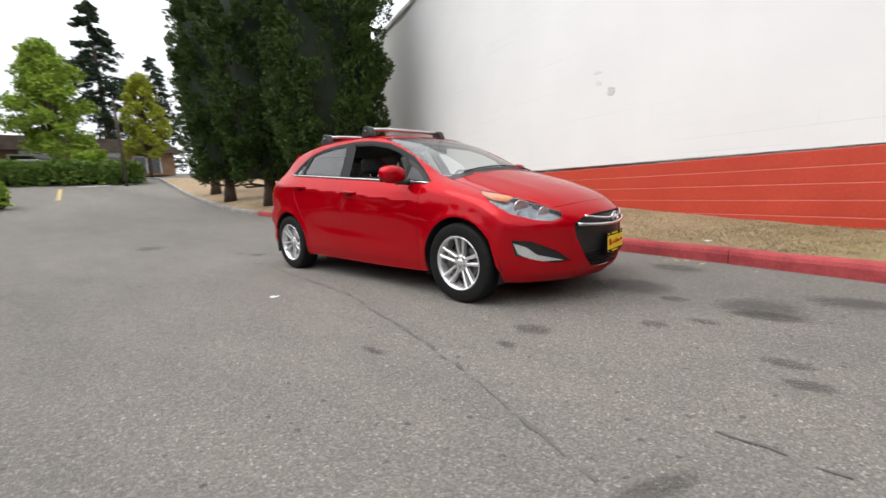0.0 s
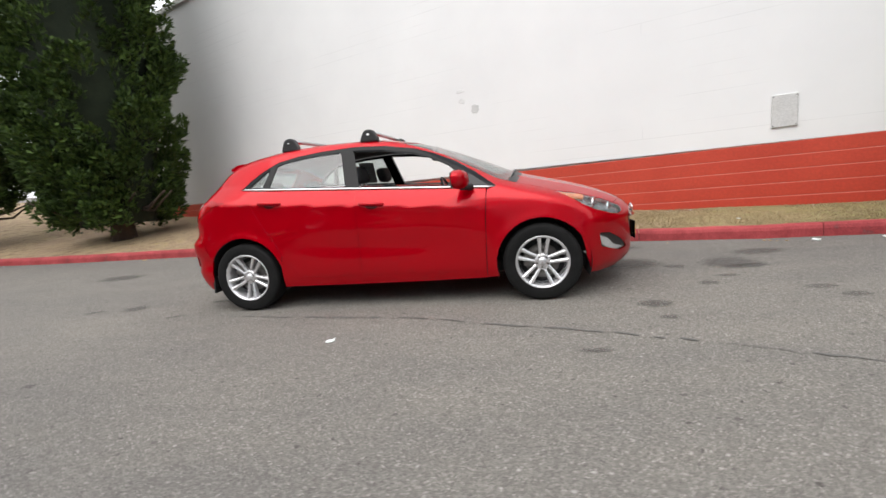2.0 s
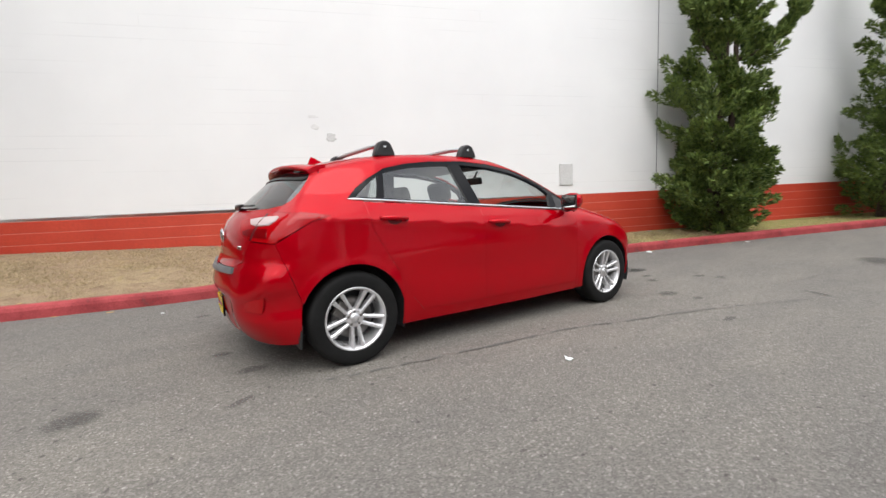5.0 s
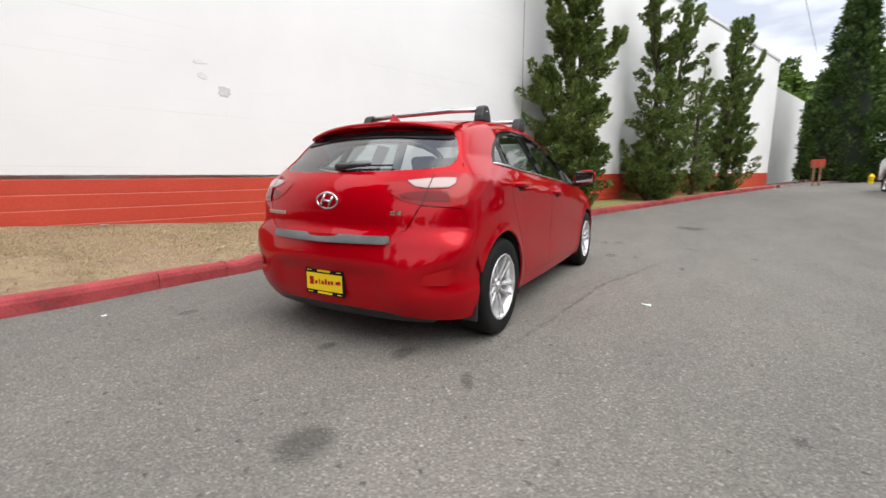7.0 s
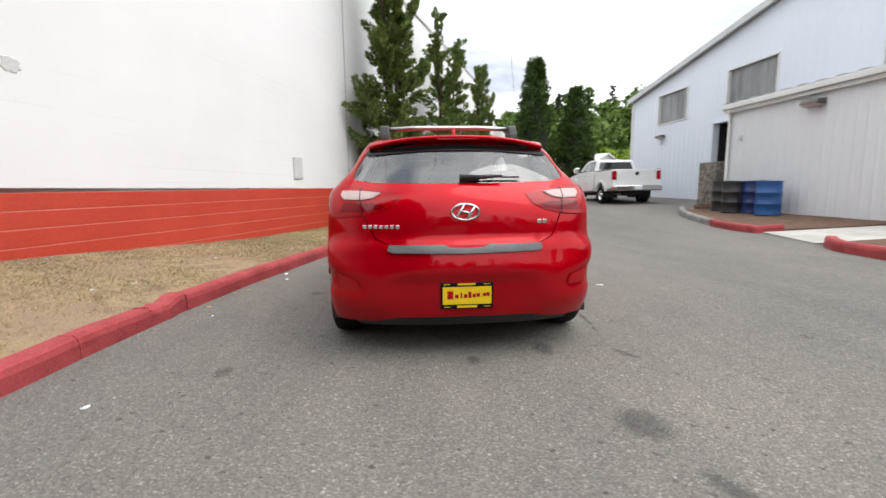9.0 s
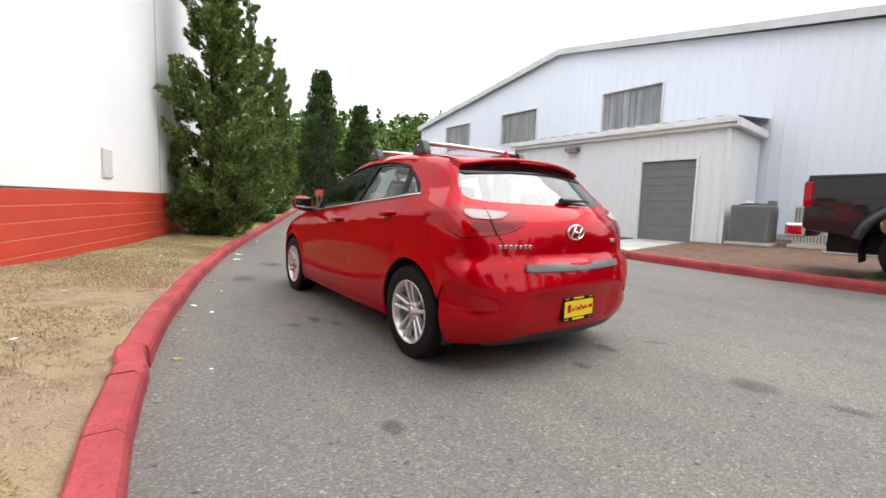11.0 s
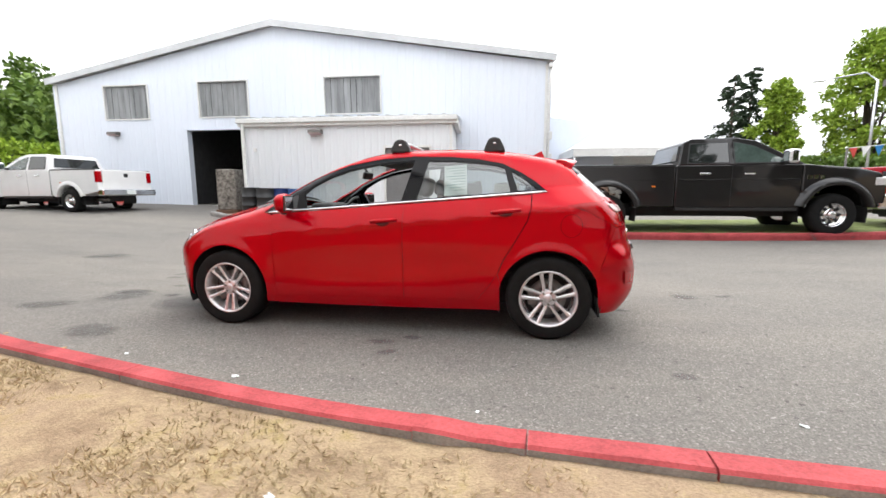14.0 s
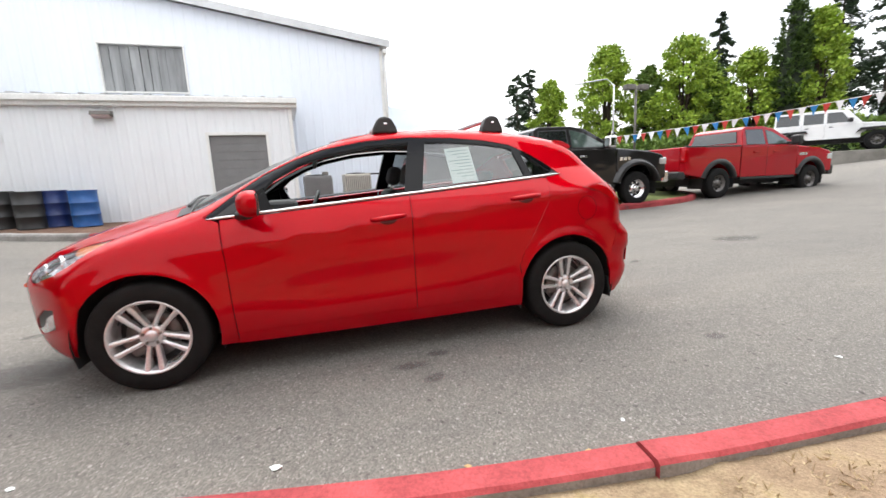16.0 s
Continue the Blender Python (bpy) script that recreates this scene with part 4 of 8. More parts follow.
def wheel(parent, x, y, sign):
    w = part("wheel", lathe([(0.20, -0.09), (0.212, -0.095), (0.226, -0.098), (0.285, -0.104), (0.304, -0.096), (0.314, -0.078), (0.317, -0.03), (0.317, 0.03), (0.314, 0.078), (0.304, 0.096), (0.285, 0.104), (0.226, 0.1), (0.212, 0.094), (0.20, 0.088)], 56, "y", True), RUBBER, parent, "black road tyre on an alloy rim")
    w.matrix_basis = pose(x, y, 0.316, 0, 0, 0 if sign > 0 else 180) @ pose(0, 0, 0, 0, 11 * x + 20 * sign, 0)
    part("rim", lathe([(0.155, -0.085), (0.196, -0.085), (0.198, 0.05), (0.200, 0.072), (0.212, 0.09), (0.217, 0.099), (0.212, 0.103), (0.203, 0.098), (0.193, 0.078), (0.186, 0.02), (0.178, -0.06), (0.155, -0.07)], 56, "y", True), ALLOY, w, "silver alloy rim")
    part("brake_disc", lathe([(0.05, 0.0), (0.14, 0.0), (0.14, 0.02), (0.05, 0.02)], 36, "y", True), BRAKE, w)
    part("brake_backing", lathe([(0.0, -0.03), (0.18, -0.03), (0.18, -0.02), (0.0, -0.015)], 28, "y"), DARK, w)
    part("caliper", box(0.07, 0.15, 0.012, 0.055, -0.05, 0.06, 0.012), BRAKE, w)
    hub = part("hub", lathe([(0.0, 0.075), (0.026, 0.076), (0.03, 0.07), (0.034, 0.066), (0.05, 0.07), (0.066, 0.062), (0.07, 0.03), (0.06, 0.0)], 30, "y"), ALLOY, w)
    for k in range(5):
        a = radians(72 * k + 90)
        for d in (-1, 1):
            bm = bmesh.new()
            rows = []
            for r, half, out, deep in ((0.045, 0.0155, 0.064, 0.03), (0.09, 0.0145, 0.073, 0.035), (0.15, 0.0165, 0.084, 0.04), (0.185, 0.019, 0.091, 0.04), (0.206, 0.024, 0.095, 0.05)):
                side = d * (0.0195 + (r - 0.045) * 0.115)
                rows.append([bm.verts.new((r, o, side + h)) for h, o in ((-half, deep), (-half * 0.8, out - 0.006), (-half * 0.3, out), (half * 0.3, out), (half * 0.8, out - 0.006), (half, deep))])
            for p, q in zip(rows, rows[1:]):
                for j in range(5):
                    bm.faces.new((p[j], q[j], q[j + 1], p[j + 1]))
            bm.faces.new(rows[-1])
            bmesh.ops.recalc_face_normals(bm, faces=bm.faces[:])
            bmesh.ops.transform(bm, matrix=pose(0, 0, 0, 0, -math.degrees(a), 0), verts=bm.verts[:])
            part("spoke", bm, ALLOY, w)
        b = a + radians(36)
        nut = part("lug_nut", lathe([(0.0, 0.072), (0.008, 0.072), (0.011, 0.066), (0.011, 0.05)], 8, "y"), BRAKE, w)
        nut.matrix_basis = pose(0.047 * math.cos(b), 0, 0.047 * math.sin(b))
    return w


def build_hatchback():
    car = empty("hatchback_car", pose(0, 0, 0), "red five-door hatchback with roof bars and lowered front windows", "car")
    dlo_top = [(-1.31, 1.112), (-1.22, 1.19), (-1.12, 1.255), (-0.97, 1.332), (-0.78, 1.37), (-0.56, 1.392), (-0.25, 1.402), (0.02, 1.385), (0.3, 1.337), (0.48, 1.277), (0.66, 1.195), (0.83, 1.085), (0.96, 0.985)]
    tip = (0.985, 0.962)
    belt_pts = [(x, float(belt(x)) + 0.006) for x in np.linspace(0.9, -1.30, 12)]
    # seams shared by neighbouring panels
    hood_edge = [top_at(1.13, 0.69), top_at(1.25, 0.695), top_at(1.36, 0.70), flank_at(1.46, 0.872)]
    lamp_top = [flank_at(1.46, 0.872), flank_at(1.6, 0.845), nose_at(0.62, 0.80), nose_at(0.52, 0.725), nose_at(0.475, 0.695)]
    lamp_low = [nose_at(0.475, 0.695), nose_at(0.50, 0.655), nose_at(0.58, 0.638), nose_at(0.66, 0.65), flank_at(1.76, 0.70), flank_at(1.66, 0.755), flank_at(1.55, 0.825)]
    hood_front = [nose_at(y, 0.725 + 0.03 * (1 - (y / 0.52) ** 2)) for y in (0.52, 0.4, 0.27, 0.13, 0.0)]
    pillar = [top_at(1.13, 0.69), top_at(1.0, 0.672), top_at(0.8, 0.64), top_at(0.6, 0.608), top_at(0.4, 0.58), top_at(0.2, 0.56)]
    rail = [top_at(x, y) for x, y in ((0.2, 0.56), (0.0, 0.548), (-0.3, 0.54), (-0.7, 0.535), (-1.1, 0.53), (-1.42, 0.525))]
    hatch_side = [top_at(-1.42, 0.525)] + seam([(-1.44, 1.295), (-1.53, 1.18), (-1.665, 1.075)])
    tail_top = [flank_at(-1.44, 1.012), flank_at(-1.6, 1.036), flank_at(-1.74, 1.045), tail_at(0.66, 1.035), tail_at(0.54, 1.018), tail_at(0.37, 0.992)]
    tail_low = [tail_at(0.37, 0.992), tail_at(0.42, 0.925), tail_at(0.50, 0.89), tail_at(0.60, 0.868), tail_at(0.66, 0.862), flank_at(-1.79, 0.85), flank_at(-1.70, 0.905), flank_at(-1.57, 0.975)]
    front_seam = seam([(1.66, 0.755), (1.655, 0.68), (1.63, 0.52)])
    rear_seam = seam([(-1.79, 0.85), (-1.745, 0.72), (-1.665, 0.475)])
    for flip in (False, True):
        w = dict(flip=flip)
        fender = hood_edge + lamp_low[::-1][:1] + [lamp_low[-2]] + front_seam[1:] + sides(arc(1.325, 0.315, 0.366, 34, 196)[0:]) + sides([(0.93, 0.21), (0.875, 0.21), (0.885, 0.45), (0.895, 0.7), (0.915, 0.93), (0.99, 0.958), (1.07, 0.99)])
        panel("front_fender", fender, "side", RED, car, step=0.03, **w)
        belt_low = [(x, float(belt(x)) - 0.014) for x in np.linspace(0.909, -0.2105, 8)]
        panel("front_door", sides(belt_low + [(-0.2065, 0.7), (-0.2105, 0.29), (0.3, 0.285), (0.873, 0.275), (0.881, 0.45), (0.891, 0.7)]), "side", RED, car, step=0.028, **w)
        belt_low = [(x, float(belt(x)) - 0.014) for x in np.linspace(-0.2145, -1.19, 8)]
        panel("rear_door", sides(belt_low + [(-1.185, 1.0), (-1.16, 0.9), (-1.07, 0.74), (-0.985, 0.60), (-0.945, 0.50), (-0.88, 0.40), (-0.80, 0.298), (-0.2145, 0.29), (-0.2105, 0.7)]), "side", RED, car, step=0.028, **w)
        panel("sill", sides([(0.871, 0.272), (0.3, 0.282), (-0.21, 0.287), (-0.80, 0.294), (-0.88, 0.396), (-0.943, 0.497), (-0.964, 0.41), (-0.965, 0.21), (-0.5, 0.205), (0.3, 0.2), (0.875, 0.205)]), "side", RED, car, **w)
        quarter = pillar + rail[1:] + hatch_side[1:] + [tail_top[2], tail_top[1], tail_top[0]] + [tail_low[-1], tail_low[-2], tail_low[-3]] + rear_seam[1:]
        quarter += sides(arc(-1.325, 0.315, 0.37, 154.5, 14)) + sides([(-0.95, 0.50), (-0.99, 0.60), (-1.075, 0.74), (-1.165, 0.9), (-1.19, 1.0), (-1.195, 1.095), (-1.31, 1.108)] + dlo_top[1:] + [(1.0, 0.962), (1.07, 0.992)])
        panel("body_side", quarter, "side", RED, car, step=0.03, **w)
        # window band: black frames, chrome sill line, panes
        holes = [sides([(0.62, 0.99), (0.35, 1.008), (-0.185, 1.045), (-0.262, 1.372), (0.02, 1.352), (0.28, 1.305), (0.46, 1.247), (0.60, 1.172), (0.665, 1.11)]),
                 sides([(-0.305, 1.058), (-0.7, 1.088), (-1.035, 1.112), (-0.985, 1.298), (-0.93, 1.318), (-0.78, 1.343), (-0.56, 1.362), (-0.375, 1.368)]),
                 sides([(-1.09, 1.118), (-1.245, 1.128), (-1.11, 1.235), (-1.035, 1.28)])]
        panel("window_frame", sides([tip] + belt_pts + dlo_top), "side", GLOSSBLACK, car, holes, off=-0.004, rim=0.03, step=0.035, label="gloss black window frame", **w)
        line = [flank_at(x, float(belt(x)) - 0.001) for x in np.linspace(0.98, -1.305, 40)]
        part("belt_trim", tube([(q[0], (q[1] + 0.002) * (-1 if flip else 1), q[2]) for q in line], [0.004] + [0.0095] * 38 + [0.004], 8), CHROME, car, "bright chrome belt line", smooth=True)
        for loop, nm in ((holes[1], "rear_window"), (holes[2], "quarter_window")):
            g = panel(nm, loop, "side", GLASS_TINT, car, off=-0.014, rim=0.003, gap=-0.006, **w)
            g.visible_shadow = False
        panel("mirror_sail", sides([(0.70, 0.985), (0.93, 0.965), (0.80, 1.06), (0.71, 1.10)]), "side", BLACKPLASTIC, car, off=-0.002, rim=0.02, **w)
        # lamps
        panel("headlamp", lamp_top + lamp_low[1:], "front", LENS_CLEAR, car, off=-0.002, rim=0.01, step=0.03, label="clear headlamp lens", **w).visible_shadow = False
        panel("headlamp_reflector", lamp_top + lamp_low[1:], "front", HEADLAMP_DARK, car, off=-0.034, rim=0.002, step=0.03, gap=-0.002, label="dark chrome lamp housing", **w)
        panel("indicator", [flank_at(1.475, 0.866), flank_at(1.6, 0.843), flank_at(1.69, 0.824), flank_at(1.685, 0.80), flank_at(1.60, 0.818)], "side", LENS_AMBER, car, off=-0.006, rim=0.02, step=0.03, **w)
        for ly, lz, lr in ((0.655, 0.735, 0.05), (0.555, 0.69, 0.042)):
            bowl = part("lamp_bowl", lathe([(lr, 0.0), (lr * 1.15, 0.004), (lr * 1.15, -0.01), (lr * 0.8, -0.02), (0.0, -0.025)], 24, "y"), CHROME, car)
            nx = nose_at(ly, lz)
            bowl.matrix_basis = pose(nx[0] - 0.052, (-ly if flip else ly), lz, 0, 0, -62 if not flip else -118)
            lens = part("projector_lens", lathe([(0.0, 0.012), (lr * 0.45, 0.01), (lr * 0.7, 0.0), (lr * 0.75, -0.012)], 20, "y"), LENS_CLEAR, car)
            lens.matrix_basis = bowl.matrix_basis
        panel("tail_lamp", tail_top + tail_low[1:], "rear", LENS_RED, car, off=0.004, rim=0.02, step=0.03, gap=0.003, label="red wrap-round tail lamp", **w)
        panel("tail_lamp_reverse", [tail_at(0.50, 0.997), tail_at(0.58, 1.006), tail_at(0.67, 1.012), tail_at(0.745, 1.012), tail_at(0.755, 0.985), tail_at(0.73, 0.960), tail_at(0.62, 0.956), tail_at(0.55, 0.966)], "rear", LENS_PALE, car, off=0.012, rim=0.008, step=0.025, label="pale reversing lens", **w)
        panel("tail_lamp_split", [tail_at(0.622, 1.030), tail_at(0.628, 1.030), tail_at(0.613, 0.868), tail_at(0.607, 0.868)], "rear", RED_SHADE, car, off=0.0135, rim=0.01, step=0.02, gap=0.0, **w)
        panel("tail_lamp_segment", [tail_at(0.47, 0.925), tail_at(0.55, 0.940), tail_at(0.73, 0.942), tail_at(0.755, 0.885), tail_at(0.62, 0.888), tail_at(0.50, 0.902)], "rear", LENS_DEEP, car, off=0.006, rim=0.006, step=0.025, gap=0.0, label="deep red inner lens", **w)
        panel("fog_recess", [nose_at(0.80, 0.515), nose_at(0.70, 0.50), nose_at(0.55, 0.42), nose_at(0.44, 0.335), nose_at(0.56, 0.325), nose_at(0.78, 0.40)], "front", BLACKPLASTIC, car, off=-0.012, rim=0.02, step=0.03, gap=0.0, **w)
        panel("fog_lamp", [nose_at(0.79, 0.49), nose_at(0.72, 0.455), nose_at(0.66, 0.395), nose_at(0.50, 0.345), nose_at(0.66, 0.348), nose_at(0.765, 0.41)], "front", FOG_CHROME, car, off=-0.002, rim=0.015, step=0.03, gap=0.0, label="bright fog lamp", **w)
        panel("rear_reflector", [tail_at(0.80, 0.53), tail_at(0.66, 0.49), tail_at(0.64, 0.435), tail_at(0.77, 0.43)], "rear", LENS_RED, car, off=-0.004, rim=0.008, step=0.03, gap=0.0, **w)
        panel("pillar_trim", pillar + rail[1:] + sides(dlo_top[1:]), "side", HEADLINER, car, off=-0.026, rim=0.0, step=0.08, gap=0.004, **w)
        # handles, mirror, mud flap
        sg = -1 if flip else 1
        for hx, hz in ((-0.055, 0.892), (-1.0, 0.968)):
            f = flank_at(hx, hz)
            # flat darker-red patch: the cup's recess shade is put into the colour
            cup = panel("handle_cup", sides([(hx + 0.055 * math.cos(a), hz - 0.012 + 0.03 * math.sin(a)) for a in np.linspace(0, 2 * math.pi, 14)[:-1]]), "side", RED_SHADE, car, off=0.0015, rim=0.003, step=0.02, gap=0.0, **w)
            h = part("door_handle", tube([(-0.115, -0.012, 0.0), (-0.09, 0.022, 0.002), (-0.03, 0.034, 0.004), (0.04, 0.034, 0.004), (0.085, 0.02, 0.002), (0.105, -0.012, 0.0)], [0.011, 0.015, 0.016, 0.016, 0.014, 0.010], 10), RED, car)
            h.matrix_basis = pose(hx, sg * f[1], hz, 0, 4.5 * 1, 0) @ Matrix.Diagonal((1, sg, 1, 1))
        bm = bmesh.new()
        rows = []
        for f, dx, dz in ((0.0, 0.028, 0.030), (0.05, 0.052, 0.050), (0.2, 0.072, 0.068), (0.5, 0.080, 0.076), (0.75, 0.074, 0.070), (0.92, 0.052, 0.050), (1.0, 0.022, 0.022)):
            ring = []
            for k in range(18):
                t = 2 * math.pi * k / 18
                c, q = math.cos(t), math.sin(t)
                ring.append(bm.verts.new((max(dx * abs(c) ** 0.85 * (1 if c > 0 else -1), -0.030) - 0.035 * f, sg * (-0.11 + 0.22 * f), dz * abs(q) ** 0.8 * (1 if q > 0 else -1) + 0.012 * f)))
            rows.append(ring)
        for r0, r1 in zip(rows, rows[1:]):
            for k in range(18):
                bm.faces.new((r0[k], r0[(k + 1) % 18], r1[(k + 1) % 18], r1[k])).smooth = True
        bm.faces.new(rows[0])
        bm.faces.new(rows[-1])
        bmesh.ops.recalc_face_normals(bm, faces=bm.faces[:])
        m = part("wing_mirror", bm, RED, car, "red door mirror shell")
        m.matrix_basis = pose(0.725, sg * 0.955, 1.025)
        part("mirror_foot", tube([(0.07, -0.125 * sg, -0.062), (0.035, -0.085 * sg, -0.058), (0.0, -0.02 * sg, -0.055)], [0.030, 0.028, 0.026], 10), BLACKPLASTIC, m)
        rim = box(-0.006, 0.006, -0.098, 0.098, -0.060, 0.060, 0.005)
        part("mirror_rim", rim, BLACKPLASTIC, m).matrix_basis = pose(-0.046, 0, 0.006, 0, 0, sg * 9)
        part("mirror_glass", box(-0.002, 0.002, -0.086, 0.086, -0.050, 0.050, 0.0015), CHROME, m).matrix_basis = pose(-0.054, 0, 0.006, 0, 0, sg * 9)
        flap = part("mud_flap", box(-0.008, 0.008, -0.06, 0.045, -0.05, 0.10, 0.004), BLACKPLASTIC, car)
        flap.matrix_basis = pose(-1.69, sg * 0.80, 0.235, 0, 6, 0)
        well = panel("arch_liner", sides([(1.70, 0.16), (1.70, 0.5), (1.55, 0.68), (1.325, 0.73), (1.1, 0.68), (0.95, 0.5), (0.93, 0.2)]), "side", DARK, car, off=-0.30, rim=0.0, step=0.1, **w)
        panel("arch_liner", sides([(-0.94, 0.2), (-0.94, 0.5), (-1.1, 0.68), (-1.325, 0.73), (-1.55, 0.68), (-1.70, 0.5), (-1.72, 0.2)]), "side", DARK, car, off=-0.30, rim=0.0, step=0.1, **w)
        for cx in (1.325, -1.325):
            bm = bmesh.new()
            a = [bm.verts.new((cx + 0.385 * math.cos(radians(t)), sg * 0.855, 0.315 + 0.385 * math.sin(radians(t)))) for t in range(-20, 201, 10)]
            b = [bm.verts.new((v.co.x, sg * 0.52, v.co.z)) for v in a]
            for i in range(len(a) - 1):
                bm.faces.new((a[i], a[i + 1], b[i + 1], b[i])).smooth = True
            part("wheel_well", bm, DARK, car)
        # dark inner shell behind the seams, door card and sill trim
        panel("inner_shell", sides([(0.93, 0.9), (0.3, 0.96), (-0.5, 1.01), (-1.2, 1.06), (-1.0, 0.66), (-0.9, 0.25), (0.0, 0.22), (0.92, 0.22), (0.90, 0.6)]), "side", CABIN, car, off=-0.03, rim=0.0, step=0.09, **w)
        panel("inner_shell", sides([(1.05, 0.93), (1.4, 0.84), (1.62, 0.74), (1.6, 0.62), (1.325, 0.72), (1.02, 0.62), (0.91, 0.3), (0.86, 0.3), (0.9, 0.9)]), "side", DARK, car, off=-0.025, rim=0.0, step=0.09, **w)
        panel("inner_shell", sides([(-1.15, 1.05), (-1.6, 1.05), (-1.78, 1.0), (-1.75, 0.8), (-1.66, 0.55), (-1.325, 0.73), (-0.98, 0.58), (-1.05, 0.75)]), "side", DARK, car, off=-0.03, rim=0.0, step=0.09, **w)
        wheel(car, 1.325, sg * 0.775, sg)
        wheel(car, -1.325, sg * 0.775, sg)
    # fuel flap on the right of the driver's quarter
    ring = [flank_at(-1.475 + 0.078 * math.cos(a), 0.865 + 0.085 * math.sin(a)) for a in np.linspace(0, 2 * math.pi, 26)[:-1]]
    inner = [flank_at(-1.475 + 0.0745 * math.cos(a), 0.865 + 0.0815 * math.sin(a)) for a in np.linspace(0, 2 * math.pi, 26)[:-1]]
    panel("fuel_flap_gap", ring, "side", RED_SHADE, car, [inner], off=0.001, rim=0.002, step=0.03, gap=0.0)
    # top
    both = lambda pts: pts + mirror_y(pts)[1 if abs(pts[-1][1]) < 1e-6 else 0:-1 if abs(pts[0][1]) < 1e-6 else None]
    cowl = [top_at(1.13 + 0.06 * (1 - (y / 0.69) ** 2), y) for y in (0.0, 0.2, 0.4, 0.55, 0.69)]
    panel("bonnet", both(cowl + hood_edge[1:] + lamp_top[1:-1] + hood_front[0:]), "top", RED, car, step=0.05, relief=lambda p: 0.006 * np.exp(-(((np.abs(p[:, 1]) - 0.42 - 0.06 * (1.2 - p[:, 0])) / 0.04) ** 2)) * np.clip((2.0 - p[:, 0]) / 0.3, 0, 1), label="glossy red bonnet")
    ws_top = [top_at(0.2 + 0.06 * (1 - (y / 0.56) ** 2), y) for y in (0.56, 0.4, 0.2, 0.0)]
    panel("windscreen", both(cowl[0:1] + cowl[1:] + pillar[1:-1] + ws_top), "top", GLASS_CLEAR, car, off=-0.004, rim=0.004, step=0.06).visible_shadow = False
    panel("cowl_trim", both([top_at(1.155 + 0.06 * (1 - (y / 0.68) ** 2), y) for y in (0.0, 0.2, 0.4, 0.55, 0.68)] + [top_at(1.085 + 0.06 * (1 - (y / 0.68) ** 2), y) for y in (0.68, 0.55, 0.4, 0.2, 0.0)]), "top", BLACKPLASTIC, car, off=0.003, rim=0.02, gap=0.0)
    roof_rear = [top_at(-1.40 - 0.03 * (1 - (y / 0.525) ** 2), y) for y in (0.525, 0.35, 0.15, 0.0)]
    panel("roof", both(ws_top[::-1] + rail[1:-1] + roof_rear), "top", RED, car, step=0.06, relief=lambda p: -0.004 * np.exp(-(((np.abs(p[:, 1]) - 0.47) / 0.012) ** 2)), label="red roof skin")
    panel("headliner", both(ws_top[::-1] + rail[1:-1] + roof_rear), "top", HEADLINER, car, off=-0.05, rim=0.0, step=0.1, gap=0.01)
    panel("screen_frit", both([top_at(0.245 + 0.06 * (1 - (y / 0.55) ** 2), y) for y in (0.0, 0.2, 0.4, 0.55)] + [top_at(0.15 + 0.06 * (1 - (y / 0.55) ** 2), y) for y in (0.55, 0.4, 0.2, 0.0)]), "top", GLOSSBLACK, car, off=-0.012, rim=0.002, gap=0.0)
    # tail
    g_low = [tail_at(0.0, 1.055), tail_at(0.3, 1.058), tail_at(0.57, 1.068), tail_at(0.675, 1.086)]
    g_side = [tail_at(0.695, 1.115), tail_at(0.675, 1.175), tail_at(0.637, 1.25), tail_at(0.60, 1.288), tail_at(0.25, 1.318), tail_at(0.0, 1.323)]
    glass_loop = both(g_low + g_side)
    hatch_low = [tail_at(0.0, 0.692), tail_at(0.44, 0.695), tail_at(0.53, 0.73), tail_at(0.57, 0.80), tail_at(0.60, 0.868), tail_at(0.50, 0.89), tail_at(0.42, 0.925), tail_at(0.37, 0.992), tail_at(0.54, 1.018), tail_at(0.66, 1.035)]
    hatch_up = hatch_side[:0:-1] + [tail_at(0.5, 1.345), tail_at(0.25, 1.36), tail_at(0.0, 1.365)]
    panel("tailgate", both(hatch_low + hatch_up), "rear", RED, car, [glass_loop], step=0.045, label="red tailgate")
    panel("rear_screen", glass_loop, "rear", GLASS_REAR, car, off=-0.006, rim=0.003, gap=-0.004, label="tinted rear screen").visible_shadow = False
    panel("rear_screen_frit", both([tail_at(0.0, 1.323), tail_at(0.25, 1.318), tail_at(0.60, 1.288), tail_at(0.62, 1.26), tail_at(0.59, 1.25), tail_at(0.25, 1.275), tail_at(0.0, 1.28)]), "rear", GLOSSBLACK, car, off=0.001, rim=0.002, gap=0.0)
    bumper = [tail_at(0.0, 0.689), tail_at(0.44, 0.692), tail_at(0.535, 0.728), tail_at(0.575, 0.80), tail_at(0.605, 0.866), tail_at(0.66, 0.860), *rear_seam, flank_at(-1.68, 0.3), flank_at(-1.70, 0.215), tail_at(0.74, 0.212), tail_at(0.52, 0.222), tail_at(0.40, 0.252), tail_at(0.0, 0.256)]

    def bumper_relief(p):
        y, z = np.abs(p[:, 1]), p[:, 2]
        pocket = -0.022 / (1 + np.exp(-(0.50 - z) / 0.008)) / (1 + np.exp(-(z - 0.30) / 0.012)) / (1 + np.exp(-(0.44 - y) / 0.02))
        scoop = -0.016 / (1 + np.exp(-(0.535 - z - (0.8 - y) * 0.25) / 0.008)) / (1 + np.exp(-(z - 0.41) / 0.01)) / (1 + np.exp(-(y - 0.60) / 0.012))
        return pocket + scoop

